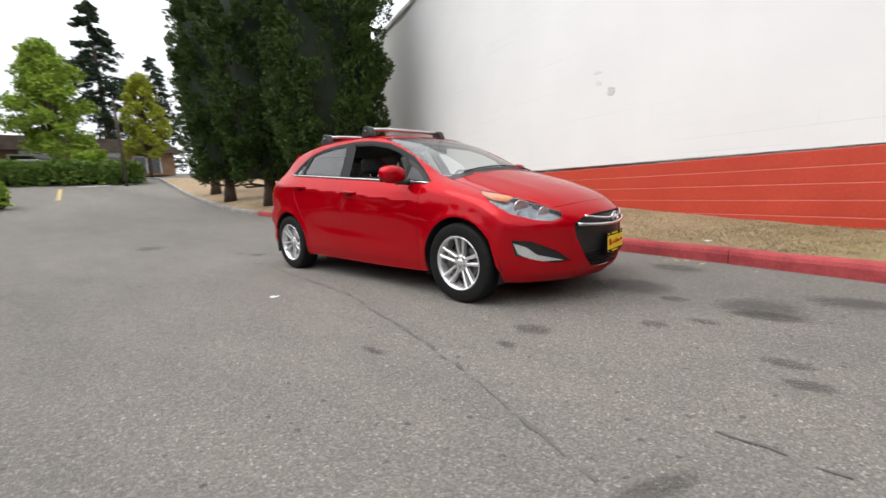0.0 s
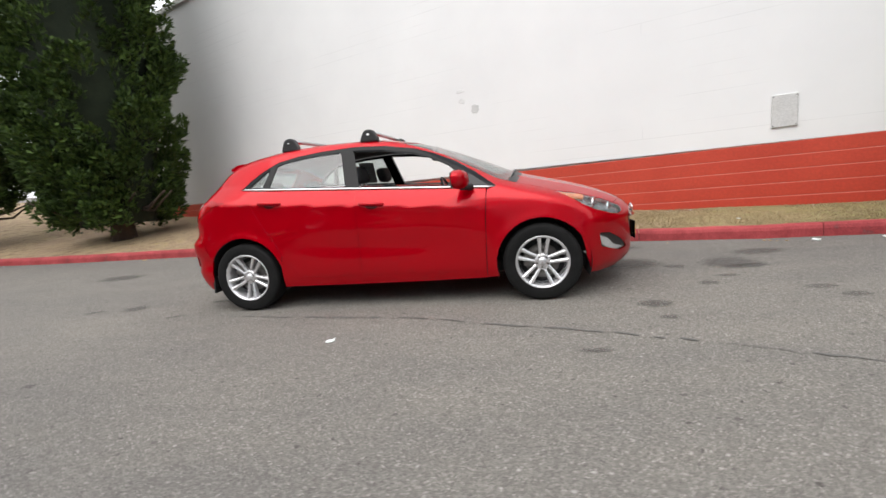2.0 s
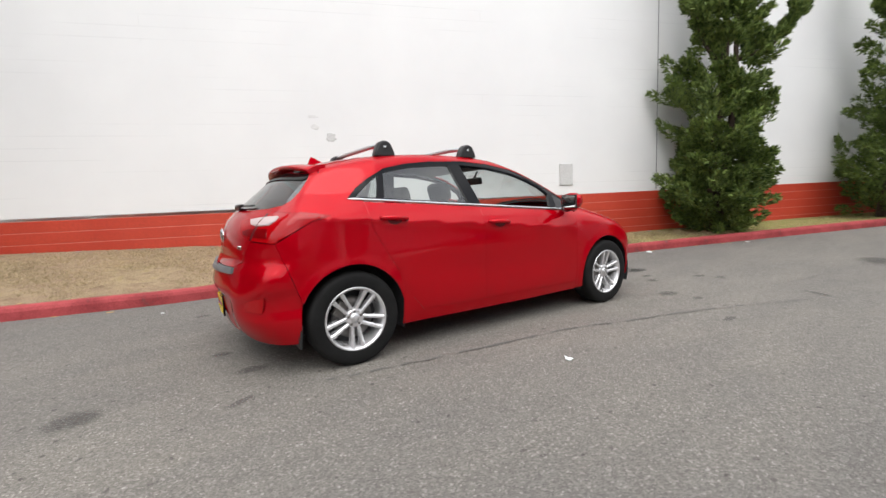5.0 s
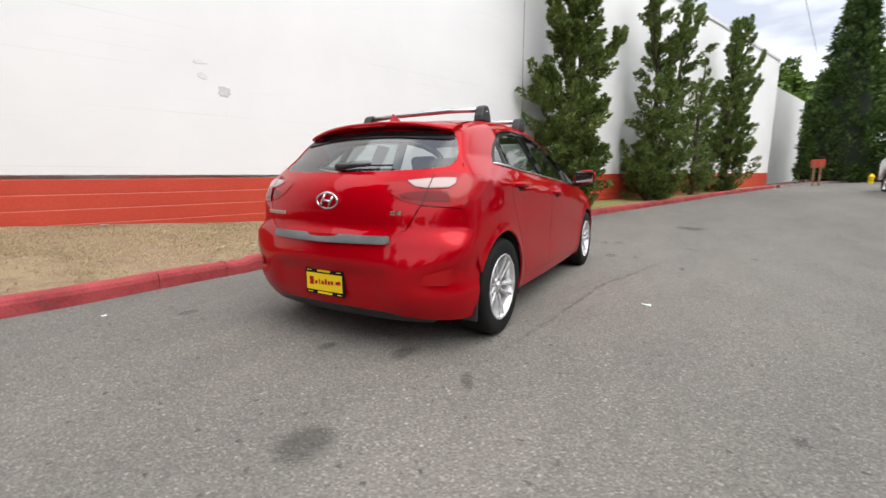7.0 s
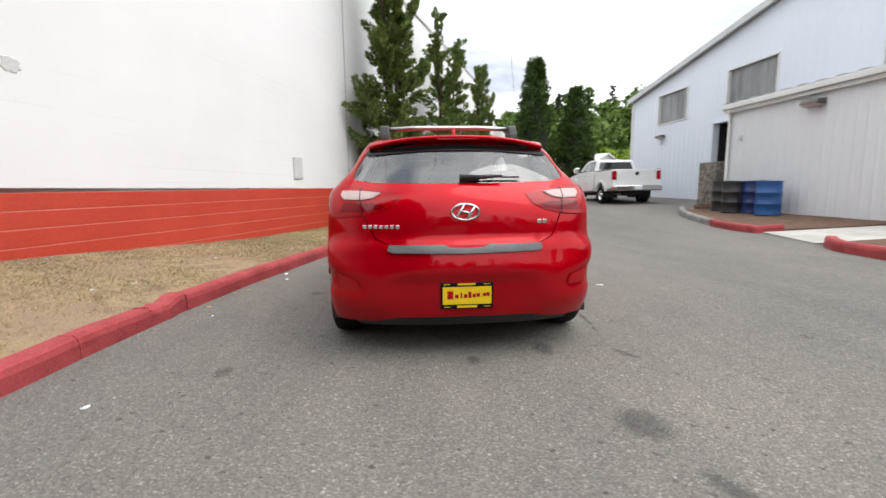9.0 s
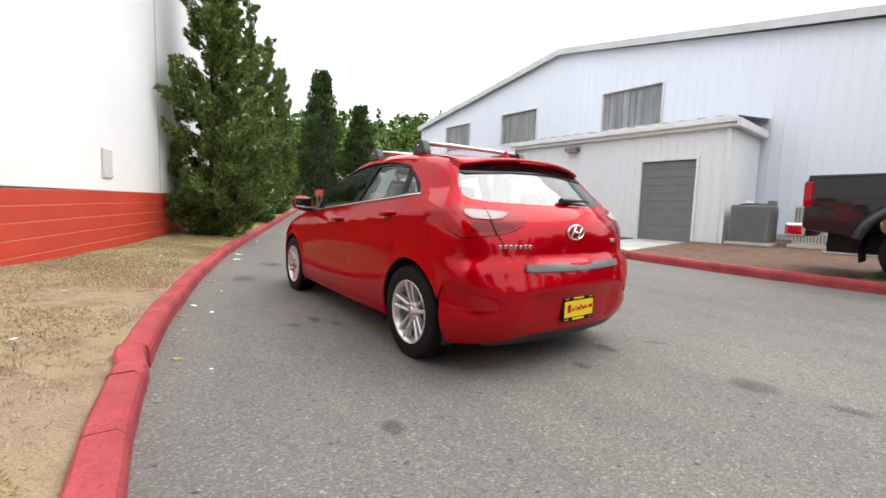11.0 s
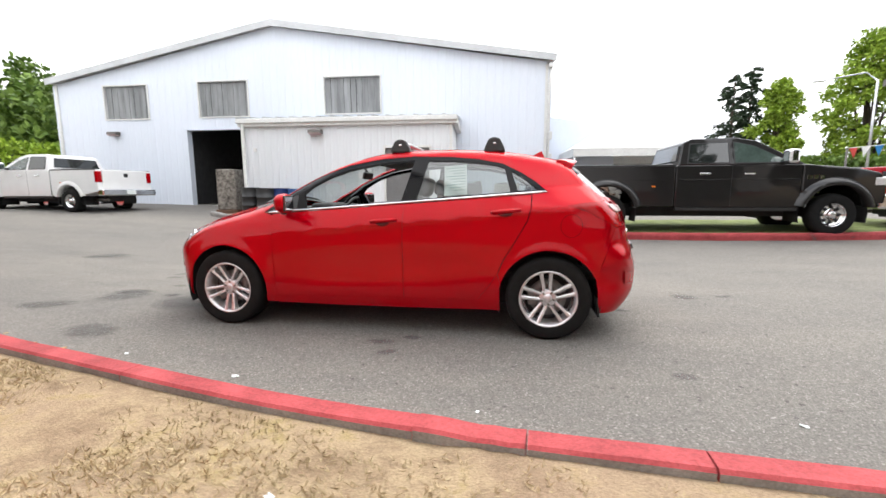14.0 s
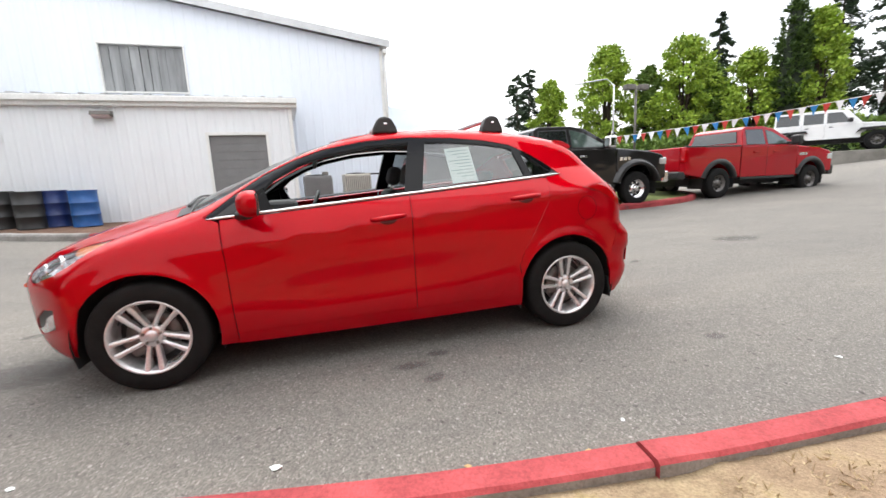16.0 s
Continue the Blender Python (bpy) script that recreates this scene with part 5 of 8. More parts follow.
    panel("rear_bumper", both(bumper), "rear", RED, car, step=0.032, relief=bumper_relief, label="red rear bumper")
    panel("rear_valance", both([tail_at(0.0, 0.262), tail_at(0.40, 0.258), tail_at(0.52, 0.228), tail_at(0.70, 0.218), tail_at(0.66, 0.185), tail_at(0.0, 0.185)]), "rear", BLACKPLASTIC, car, off=-0.012, rim=0.03, gap=0.0)
    panel("bumper_strip", both([tail_at(0.0, 0.672), tail_at(0.10, 0.676), tail_at(0.13, 0.688), tail_at(0.45, 0.692), tail_at(0.46, 0.66), tail_at(0.43, 0.65), tail_at(0.0, 0.645)]), "rear", STRIP_GREY, car, off=0.016, rim=0.02, step=0.03, gap=0.0, label="ribbed grey bumper protector")
    # spoiler: a swept lip over the rear screen
    bm = bmesh.new()
    rows = []
    for y in np.linspace(-0.60, 0.60, 25):
        e = 1 - (abs(y) / 0.60) ** 2.4
        x1, x0 = -1.505 - 0.085 * e, -1.38
        zt0, zt1 = top_at(-1.40, min(abs(y), 0.5))[2] + 0.002, 1.352 + 0.03 * e - 0.03 * (1 - e)
        th = 0.028
        rows.append([bm.verts.new(v) for v in ((x0, y, zt0), ((x0 + x1) / 2, y, (zt0 + zt1) / 2 + 0.008), (x1 + 0.012, y, zt1), (x1, y, zt1 - 0.01), (x1 + 0.01, y, zt1 - th), ((x0 + x1) / 2, y, (zt0 + zt1) / 2 - th - 0.012), (x0, y, zt0 - 0.03))])
    for a, b in zip(rows, rows[1:]):
        for j in range(7):
            bm.faces.new((a[j], b[j], b[(j + 1) % 7], a[(j + 1) % 7])).smooth = j not in (6,)
    bm.faces.new(rows[0])
    bm.faces.new(rows[-1][::-1])
    bmesh.ops.recalc_face_normals(bm, faces=bm.faces[:])
    sp = part("spoiler", bm, RED, car)
    part("spoiler_underside", box(-1.525, -1.44, -0.50, 0.50, 1.305, 1.332, 0.008), GLOSSBLACK, sp)
    part("brake_light", box(-1.585, -1.57, -0.14, 0.14, 1.348, 1.362, 0.004), LENS_RED, sp)
    # nose
    grille = [nose_at(0.0, 0.675), nose_at(0.2, 0.67), nose_at(0.36, 0.645), nose_at(0.435, 0.605), nose_at(0.425, 0.52), nose_at(0.34, 0.36), nose_at(0.27, 0.275), nose_at(0.18, 0.25), nose_at(0.0, 0.245)]
    grille_loop = both(grille)
    fogs = [nose_at(0.80, 0.515), nose_at(0.70, 0.50), nose_at(0.55, 0.42), nose_at(0.44, 0.335), nose_at(0.56, 0.325), nose_at(0.78, 0.40)]
    nose = hood_front[::-1] + [lamp_top[-1]] + lamp_low[1:-2] + [lamp_low[-2]] + front_seam[1:] + sides([(1.675, 0.33), (1.70, 0.20)]) + [nose_at(0.72, 0.185), nose_at(0.5, 0.18), nose_at(0.25, 0.178), nose_at(0.0, 0.176)]
    panel("front_bumper", both(nose), "front", RED, car, [grille_loop, fogs, mirror_y(fogs)], step=0.035, label="red front bumper")
    panel("grille", grille_loop, "front", BLACKPLASTIC, car, off=-0.03, rim=0.01, gap=-0.01, step=0.035, label="black hexagonal grille")
    for k in range(5):
        z = 0.28 + 0.022 * k
        part("grille_slat", tube([(nose_at(y, z)[0] - 0.022, y, z) for y in np.linspace(-0.27 - 0.02 * k, 0.27 + 0.02 * k, 13)], 0.006, 6), GLOSSBLACK, car)
    for z0, zk, hw, rr in ((0.655, 0.035, 0.33, 0.010), (0.60, 0.022, 0.41, 0.013)):
        part("grille_bar", tube([(nose_at(y, z0 - zk * (1 - (y / hw) ** 2))[0] - 0.002, y, z0 - zk * (1 - (y / hw) ** 2)) for y in np.linspace(-hw, hw, 19)], rr, 8), CHROME, car, "curved chrome grille bar")
    emblem(car, nose_at(0, 0.62)[0] + 0.012, 0, 0.625, 0, 0.062)
    emblem(car, tail_at(0, 0.885)[0] - 0.006, 0, 0.885, 180, 0.082)
    plate(car, nose_at(0, 0.43)[0] + 0.006, 0.43, 0)
    plate(car, tail_at(0, 0.395)[0] - 0.002 + 0.016, 0.395, 180)
    # model lettering as plain bright bars
    bars = bmesh.new()
    for k in range(7):
        y = 0.60 - 0.033 * k
        q = tail_at(y, 0.80)
        box(q[0] - 0.006, q[0] + 0.004, y - 0.012, y + 0.012, 0.79, 0.812, 0.003, bm=bars)
    part("model_lettering", bars, CHROME, car)
    bars = bmesh.new()
    for y in (-0.455, -0.49):
        q = tail_at(y, 0.82)
        box(q[0] - 0.006, q[0] + 0.004, y - 0.014, y + 0.014, 0.81, 0.834, 0.003, bm=bars)
    part("trim_lettering", bars, CHROME, car)
    # rear wiper and front wipers
    wq = tail_at(0, 1.085)
    wiper = part("rear_wiper", tube([(wq[0] - 0.02, 0.02, 1.085), (wq[0] - 0.028, -0.12, 1.092), (wq[0] - 0.022, -0.24, 1.098)], [0.024, 0.014, 0.008], 8), BLACKPLASTIC, car)
    part("wiper_blade", tube([(tail_at(y, 1.09)[0] - 0.014, y, 1.092) for y in (-0.05, -0.15, -0.25, -0.36)], 0.006, 6), BLACKPLASTIC, wiper)
    for y0, y1 in ((0.55, 0.0), (0.02, -0.5)):
        part("front_wiper", tube([tuple(np.array(top_at(1.10 + 0.05 * (1 - (y / 0.7) ** 2), y)) + (0, 0, 0.016)) for y in np.linspace(y0, y1, 7)], 0.008, 6), BLACKPLASTIC, car)
    # shark fin, underbody
    fin = prism([(-1.33, 1.405), (-1.30, 1.475), (-1.275, 1.465), (-1.2, 1.425), (-1.17, 1.41)], -0.016, 0.016, lambda z: max(0.25, 1 - (z - 1.40) * 9), 0.004)
    part("antenna_fin", fin, RED, car)
    part("underbody", box(-1.80, 1.72, -0.58, 0.58, 0.19, 0.30, 0.03), DARK, car)
    part("underbody", box(-0.92, 0.9, -0.80, 0.80, 0.19, 0.30, 0.03), DARK, car)
    part("engine_bulkhead", box(0.85, 0.9, -0.72, 0.72, 0.25, 0.95), DARK, car)
    part("engine_block", box(0.95, 1.8, -0.45, 0.45, 0.3, 0.7, 0.05), DARK, car)
    part("rear_panel", box(-1.80, -1.76, -0.6, 0.6, 0.3, 0.93), DARK, car)
    interior(car)
    # roof bars
    for x in (-0.125, -0.90):
        bar = part("roof_bar", tube([(x, -0.50, 1.515), (x, -0.25, 1.527), (x, 0.25, 1.527), (x, 0.50, 1.515)], 0.018, 10), BAR_SILVER, car, "silver roof cross bar")
        for s in (-1, 1):
            zf = top_at(x, 0.52)[2]
            foot = prism([(-0.085, zf - 0.01), (-0.075, zf + 0.03), (-0.045, 1.53), (-0.015, 1.545), (0.02, 1.545), (0.05, 1.53), (0.08, zf + 0.03), (0.088, zf - 0.01)], 0.485, 0.555, bevel=0.012)
            if s < 0:
                bmesh.ops.scale(foot, vec=(1, -1, 1), verts=foot.verts[:])
                bmesh.ops.reverse_faces(foot, faces=foot.faces[:])
            bmesh.ops.translate(foot, vec=(x, 0, 0), verts=foot.verts[:])
            f = part("bar_foot", foot, BLACKPLASTIC, bar, "black plastic foot")
            part("foot_lock", box(x - 0.012, x + 0.012, s * 0.55 - 0.012, s * 0.55 + 0.012, 1.49, 1.505, 0.004), CHROME, bar)
    return car


def emblem(car, x, y, z, turn, r):
    """A plain oval ring with a slanting bridge."""
    ring = bmesh.new()
    n, rows = 32, []
    for k in range(n):
        a = 2 * math.pi * k / n
        c = Vector((0, r * math.cos(a), r * 0.56 * math.sin(a)))
        o = Vector((0, math.cos(a), math.sin(a)))
        t = r * 0.11
        rows.append([ring.verts.new(c + d) for d in (o * t, Vector((0.008, 0, 0)), -o * t, Vector((-0.006, 0, 0)))])
    for a, b in zip(rows, rows[1:] + rows[:1]):
        for j in range(4):
            ring.faces.new((a[j], b[j], b[(j + 1) % 4], a[(j + 1) % 4])).smooth = True
    for y0, z0, y1, z1 in ((-0.62, -0.34, -0.14, 0.46), (0.14, -0.46, 0.62, 0.34), (-0.42, 0.06, 0.42, -0.06)):
        tube([(0.002, y0 * r, z0 * r), (0.006, (y0 + y1) / 2 * r, (z0 + z1) / 2 * r), (0.002, y1 * r, z1 * r)], r * 0.10, 6, ring)
    e = part("badge", ring, CHROME, car, "chrome oval badge")
    e.matrix_basis = pose(x, y, z, 0, 0, turn)


def plate(car, x, z, turn):
    """Yellow dealer plate in a black holder; its script shown as plain bars."""
    p = part("plate_holder", box(-0.012, 0.0, -0.158, 0.158, -0.082, 0.082, 0.006), GLOSSBLACK, car, "black plate holder with yellow marks")
    p.matrix_basis = pose(x, 0, z, 0, 0, turn)
    part("plate", box(0.0, 0.004, -0.145, 0.145, -0.053, 0.053, 0.002), YELLOW, p, "yellow dealer plate")
    bars = bmesh.new()
    for k, (y, w, h, dz) in enumerate(((-0.10, 0.035, 0.05, 0.004), (-0.062, 0.02, 0.022, -0.004), (-0.035, 0.01, 0.034, 0.002), (-0.010, 0.022, 0.022, -0.002), (0.016, 0.018, 0.036, 0.004), (0.042, 0.02, 0.022, 0.0), (0.066, 0.02, 0.022, 0.002), (0.086, 0.006, 0.006, -0.006), (0.104, 0.02, 0.02, 0.004), (0.125, 0.02, 0.022, 0.006))):
        box(0.003, 0.0055, y - w / 2, y + w / 2, dz - h / 2, dz + h / 2, 0.001, 1, bars)
    part("script_bars", bars, LENS_RED, p)
    for y0, y1, z0, z1 in ((-0.055, 0.05, 0.062, 0.074), (-0.06, 0.06, -0.074, -0.06), (-0.14, -0.10, 0.066, 0.07), (0.10, 0.14, 0.066, 0.07), (-0.14, -0.10, -0.07, -0.066), (0.10, 0.14, -0.07, -0.066)):
        part("holder_mark", box(-0.002, 0.0015, y0, y1, z0, z1, 0.001, 1), YELLOW, p)


def seat(car, x, y, w=0.25):
    s = part("seat", box(x - 0.24, x + 0.27, y - w, y + w, 0.36, 0.52, 0.05, 3), SEAT, car)
    back = box(-0.07, 0.07, -w, w, 0.0, 0.60, 0.055, 3)
    b = part("backrest", back, SEAT, s)
    b.matrix_basis = pose(x - 0.22, y, 0.46, 0, -17, 0)
    h = part("headrest", box(-0.05, 0.05, -0.135, 0.135, 0.64, 0.80, 0.045, 3), SEAT, s)
    h.matrix_basis = pose(x - 0.22, y, 0.46, 0, -15, 0)
    for d in (-0.05, 0.05):
        part("headrest_post", tube([(x - 0.22 - 0.15, y + d, 1.0), (x - 0.22 - 0.19, y + d, 1.12)], 0.007, 6), CHROME, s)
    return s


def interior(car):
    seat(car, 0.10, 0.36)
    seat(car, 0.10, -0.36)
    part("rear_bench", box(-0.98, -0.45, -0.62, 0.62, 0.36, 0.55, 0.06, 3), SEAT, car)
    rb = part("rear_backrest", box(-0.07, 0.07, -0.62, 0.62, 0.0, 0.56, 0.055, 3), SEAT, car)
    rb.matrix_basis = pose(-0.98, 0, 0.5, 0, -22, 0)
    for y in (-0.4, 0.4):
        h = part("rear_headrest", box(-0.045, 0.045, -0.12, 0.12, 0.57, 0.70, 0.04, 3), SEAT, car)
        h.matrix_basis = pose(-0.98, y, 0.5, 0, -20, 0)
    dash = prism([(0.98, 0.55), (1.0, 0.95), (0.9, 0.985), (0.72, 0.985), (0.58, 0.945), (0.52, 0.86), (0.56, 0.6)], -0.68, 0.68, bevel=0.03)
    part("dashboard", dash, CABIN, car)
    part("instrument_hood", box(0.5, 0.72, 0.19, 0.53, 0.93, 1.02, 0.04, 3), CABIN, car)
    part("centre_console", box(-0.1, 0.6, -0.09, 0.09, 0.3, 0.62, 0.04), CABIN, car)
    ring = bmesh.new()
    rows = []
    for k in range(28):
        a = 2 * math.pi * k / 28
        c, o = Vector((0, 0.178 * math.cos(a), 0.178 * math.sin(a))), Vector((0, math.cos(a), math.sin(a)))
        rows.append([ring.verts.new(c + 0.015 * (math.cos(t) * o + math.sin(t) * Vector((1, 0, 0)))) for t in (0, 1.05, 2.1, 3.14, 4.19, 5.24)])
    for a, b in zip(rows, rows[1:] + rows[:1]):
        for j in range(6):
            ring.faces.new((a[j], b[j], b[(j + 1) % 6], a[(j + 1) % 6])).smooth = True
    for a in (90, 210, 330):
        tube([(0, 0.16 * math.cos(radians(a + 60)), 0.16 * math.sin(radians(a + 60))), (0.03, 0, 0)], 0.016, 6, ring)
    wheel_ob = part("steering_wheel", ring, BLACKPLASTIC, car, "black steering wheel")
    wheel_ob.matrix_basis = pose(0.42, 0.36, 0.90, 0, -24, 0)
    part("wheel_boss", box(-0.02, 0.05, -0.06, 0.06, -0.055, 0.055, 0.03, 3), BLACKPLASTIC, wheel_ob)
    part("steering_column", tube([(0.42, 0.36, 0.9), (0.65, 0.36, 0.80)], 0.04, 10), CABIN, car)
    mir = part("rear_view_mirror", box(-0.015, 0.015, -0.12, 0.12, -0.035, 0.035, 0.015, 3), BLACKPLASTIC, car)
    mir.matrix_basis = pose(0.36, 0.0, 1.27, 0, -10, 0)
    part("mirror_stem", tube([(0.0, 0, 0.02), (0.06, 0, 0.09)], 0.012, 6), BLACKPLASTIC, mir)
    part("parcel_shelf", box(-1.75, -1.2, -0.6, 0.6, 0.93, 0.95, 0.008), CABIN, car)
    part("boot_floor", box(-1.85, -0.95, -0.6, 0.6, 0.42, 0.46), CABIN, car)
    # sale sheet behind the left rear window
    sh = part("window_sheet", box(-0.09, 0.09, -0.0012, 0.0012, -0.135, 0.135), PAPER, car, "pale printed sheet inside the rear window")
    f = flank_at(-0.62, 1.215)
    sh.matrix_basis = pose(-0.605, f[1] - 0.026, 1.205, 29, 4, 0)
    lines = bmesh.new()
    for k in range(9):
        box(-0.075, 0.075 - 0.03 * (k % 3), 0.0012, 0.0018, 0.105 - 0.025 * k, 0.112 - 0.025 * k, bm=lines)
    part("print_bars", lines, PRINT_GREY, sh)


HEADLAMP_DARK = mottled("lamp_chrome", (0.05, 0.05, 0.055), (0.55, 0.55, 0.57), 0.2, 22, 60, 0.0, 0.001, metal=0.7)
FOG_CHROME = mottled("fog_chrome", (0.70, 0.70, 0.72), (0.85, 0.85, 0.86), 0.2, 12, 60, 0.05, 0.002, metal=0.6)
RED_SHADE = paint_mat("red_in_shade", (0.10, 0.003, 0.006), 0.0, 0.4)
STRIP_GREY = mottled("grey_rubber", (0.10, 0.105, 0.11), (0.17, 0.175, 0.18), 0.45, 5, 60, 0.2, 0.002)
BAR_SILVER = mottled("brushed_bar", (0.50, 0.50, 0.51), (0.62, 0.62, 0.63), 0.3, 6, 80, 0.05, 0.001, metal=0.9)
CABIN = mottled("cabin_plastic", (0.02, 0.02, 0.021), (0.045, 0.045, 0.047), 0.7, 5, 90, 0.2, 0.001)
SEAT = mottled("seat_cloth", (0.025, 0.025, 0.027), (0.06, 0.06, 0.063), 0.9, 6, 140, 0.4, 0.002)
HEADLINER = mottled("headliner", (0.20, 0.20, 0.195), (0.30, 0.30, 0.29), 0.95, 6, 140, 0.2, 0.001)
PRINT_GREY = mottled("print_grey", (0.30, 0.42, 0.40), (0.40, 0.50, 0.48), 0.8, 6, 60, 0.0, 0.001)
build_hatchback()


# ---- plants ----
ARBOR = leaf_mat("arborvitae_leaf", (0.020, 0.042, 0.011), (0.088, 0.142, 0.029))
JUNIPER = leaf_mat("juniper_leaf", (0.042, 0.075, 0.021), (0.25, 0.33, 0.088))
FIR = leaf_mat("fir_needles", (0.012, 0.026, 0.014), (0.040, 0.066, 0.030))
BROAD = leaf_mat("broad_leaf", (0.15, 0.25, 0.022), (0.36, 0.47, 0.06))
BROAD_DARK = leaf_mat("dark_broad_leaf", (0.06, 0.115, 0.02), (0.17, 0.25, 0.05))
GOLD = leaf_mat("yellow_leaf", (0.22, 0.26, 0.02), (0.42, 0.44, 0.05))
SHADE_CORE = mottled("foliage_shade", (0.008, 0.014, 0.006), (0.020, 0.030, 0.012), 0.95, 2, 20, 0.5, 0.03)


def leaf_mesh(name, pts, dirs, length, width, rng, material, parent=None, blades=2, spread=0.7, label=""):
    """A crown of many small pointed leaf sprays at pts, growing along dirs."""
    n = len(pts) * blades
    p = np.repeat(pts, blades, 0) + rng.normal(0, 0.25 * width, (n, 3))
    d = np.repeat(dirs, blades, 0) + rng.normal(0, spread, (n, 3))
    d /= np.linalg.norm(d, axis=1)[:, None]
    s = np.cross(d, rng.normal(0, 1, (n, 3)))
    s /= np.maximum(np.linalg.norm(s, axis=1), 1e-6)[:, None]
    u = np.cross(d, s)
    ln = (length * rng.uniform(0.6, 1.3, n))[:, None]
    w = (width * rng.uniform(0.6, 1.3, n))[:, None]
    v = np.stack([p - d * ln * 0.2, p + d * ln * 0.4 + s * w * 0.5 + u * w * 0.15, p + d * ln, p + d * ln * 0.4 - s * w * 0.5 + u * w * 0.15], 1).reshape(-1, 3)
    me = bpy.data.meshes.new(name)
    me.vertices.add(4 * n)
    me.vertices.foreach_set("co", v.astype(np.float32).ravel())
    me.loops.add(4 * n)
    me.loops.foreach_set("vertex_index", np.arange(4 * n, dtype=np.int32))
    me.polygons.add(n)
    me.polygons.foreach_set("loop_start", np.arange(0, 4 * n, 4, dtype=np.int32))
    me.materials.append(material)
    me.update(calc_edges=True)
    ob = new(name, me)
    ob.parent = parent
    return tagged(ob, label)


def unit(v):
    return v / np.maximum(np.linalg.norm(v, axis=1), 1e-9)[:, None]


def blob_points(c, r, n, rng, shell=0.55):
    """Points in the outer shell of an ellipsoid, and their outward ways."""
    d = unit(rng.normal(0, 1, (n, 3)))
    k = shell + (1 - shell) * rng.uniform(0, 1, n) ** 0.6
    return c + d * k[:, None] * r, d


def tufts(centres, ways, lengths, radii, n, rng):
    """Pointed sprays: n points in a tapering plume from each centre along its way, and their growing directions."""
    k = len(centres)
    f = rng.uniform(0.0, 1.0, (k, n)) ** 0.8
    r = radii[:, None] * np.sqrt(np.clip(1.0 - f, 0, 1)) * (0.35 + 0.65 * np.minimum(1, f * 4)) * rng.uniform(0.55, 1.0, (k, n))
    side = rng.normal(0, 1, (k, n, 3))
    side -= ways[:, None, :] * (side * ways[:, None, :]).sum(-1, keepdims=True)
    side /= np.maximum(np.linalg.norm(side, axis=-1, keepdims=True), 1e-6)
    p = centres[:, None, :] + ways[:, None, :] * (lengths[:, None] * f)[..., None] + side * r[..., None]
    d = ways[:, None, :] * 0.9 + side * 0.55
    return p.reshape(-1, 3), unit(d.reshape(-1, 3))


def arborvitae(x, y, z, h, r, seed, n, leaf=0.16, bare=0.7, label="tall dense dark green arborvitae tree", shape=None):
    """Column of overlapping upswept sprays, with deep gaps between them, on a short trunk."""
    rng = np.random.default_rng(seed)
    t = empty("arborvitae_tree", pose(x, y, z), label, "tree", "arborvitae")
    part("trunk", tube([(0, 0, -0.3), (0.05, 0.02, 0.5), (0.0, 0.05, 1.6), (0, 0, h * 0.9)], [0.30, 0.22, 0.2, 0.03], 10), BARK, t)
    prof = shape or (lambda q: np.minimum(1.0, 0.66 + 1.6 * q) * np.clip((1 - q) * 1.9, 0, 1) ** 0.55)
    count = int(h * r * 21)
    q = rng.uniform(0, 0.99, count) ** 1.15
    a = rng.uniform(0, 2 * math.pi, count)
    rr = r * prof(q) * (0.90 + 0.10 * np.sin(a * 5 + q * 23) + rng.uniform(-0.12, 0.08, count))
    out = np.stack([np.cos(a), np.sin(a), 0 * a], -1)
    c = out * (rr * 0.74)[:, None] + np.stack([0 * a, 0 * a, bare + q * (h - bare) - 0.15], -1)
    way = unit(out * rng.uniform(0.45, 1.0, count)[:, None] + np.array([0, 0, 0.8]) + rng.normal(0, 0.2, (count, 3)))
    size = rng.uniform(0.7, 1.35, count) * (0.55 + 0.45 * prof(q))
    pts, dirs = tufts(c, way, 0.36 * r * size, 0.17 * r * size, max(10, n // count), rng)
    leaf_mesh("crown", pts, dirs, leaf, leaf * 0.42, rng, ARBOR, t, spread=0.38)
    # near-black solid core paints the shade seen between the sprays
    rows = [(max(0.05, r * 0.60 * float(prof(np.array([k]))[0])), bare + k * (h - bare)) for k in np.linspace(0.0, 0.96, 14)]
    part("inner_crown", lathe([(0.05, bare + 0.1)] + rows + [(0.02, h * 0.985)], 18), SHADE_CORE, t, smooth=True)
    for k in range(7):
        a = rng.uniform(0, 2 * math.pi)
        part("low_branch", tube([(0.1 * math.cos(a), 0.1 * math.sin(a), 0.5), (0.5 * r * math.cos(a), 0.5 * r * math.sin(a), 0.45 + 0.3 * rng.uniform()), (0.8 * r * math.cos(a), 0.8 * r * math.sin(a), 0.9)], [0.04, 0.03, 0.015], 6), BARK, t)
    return t


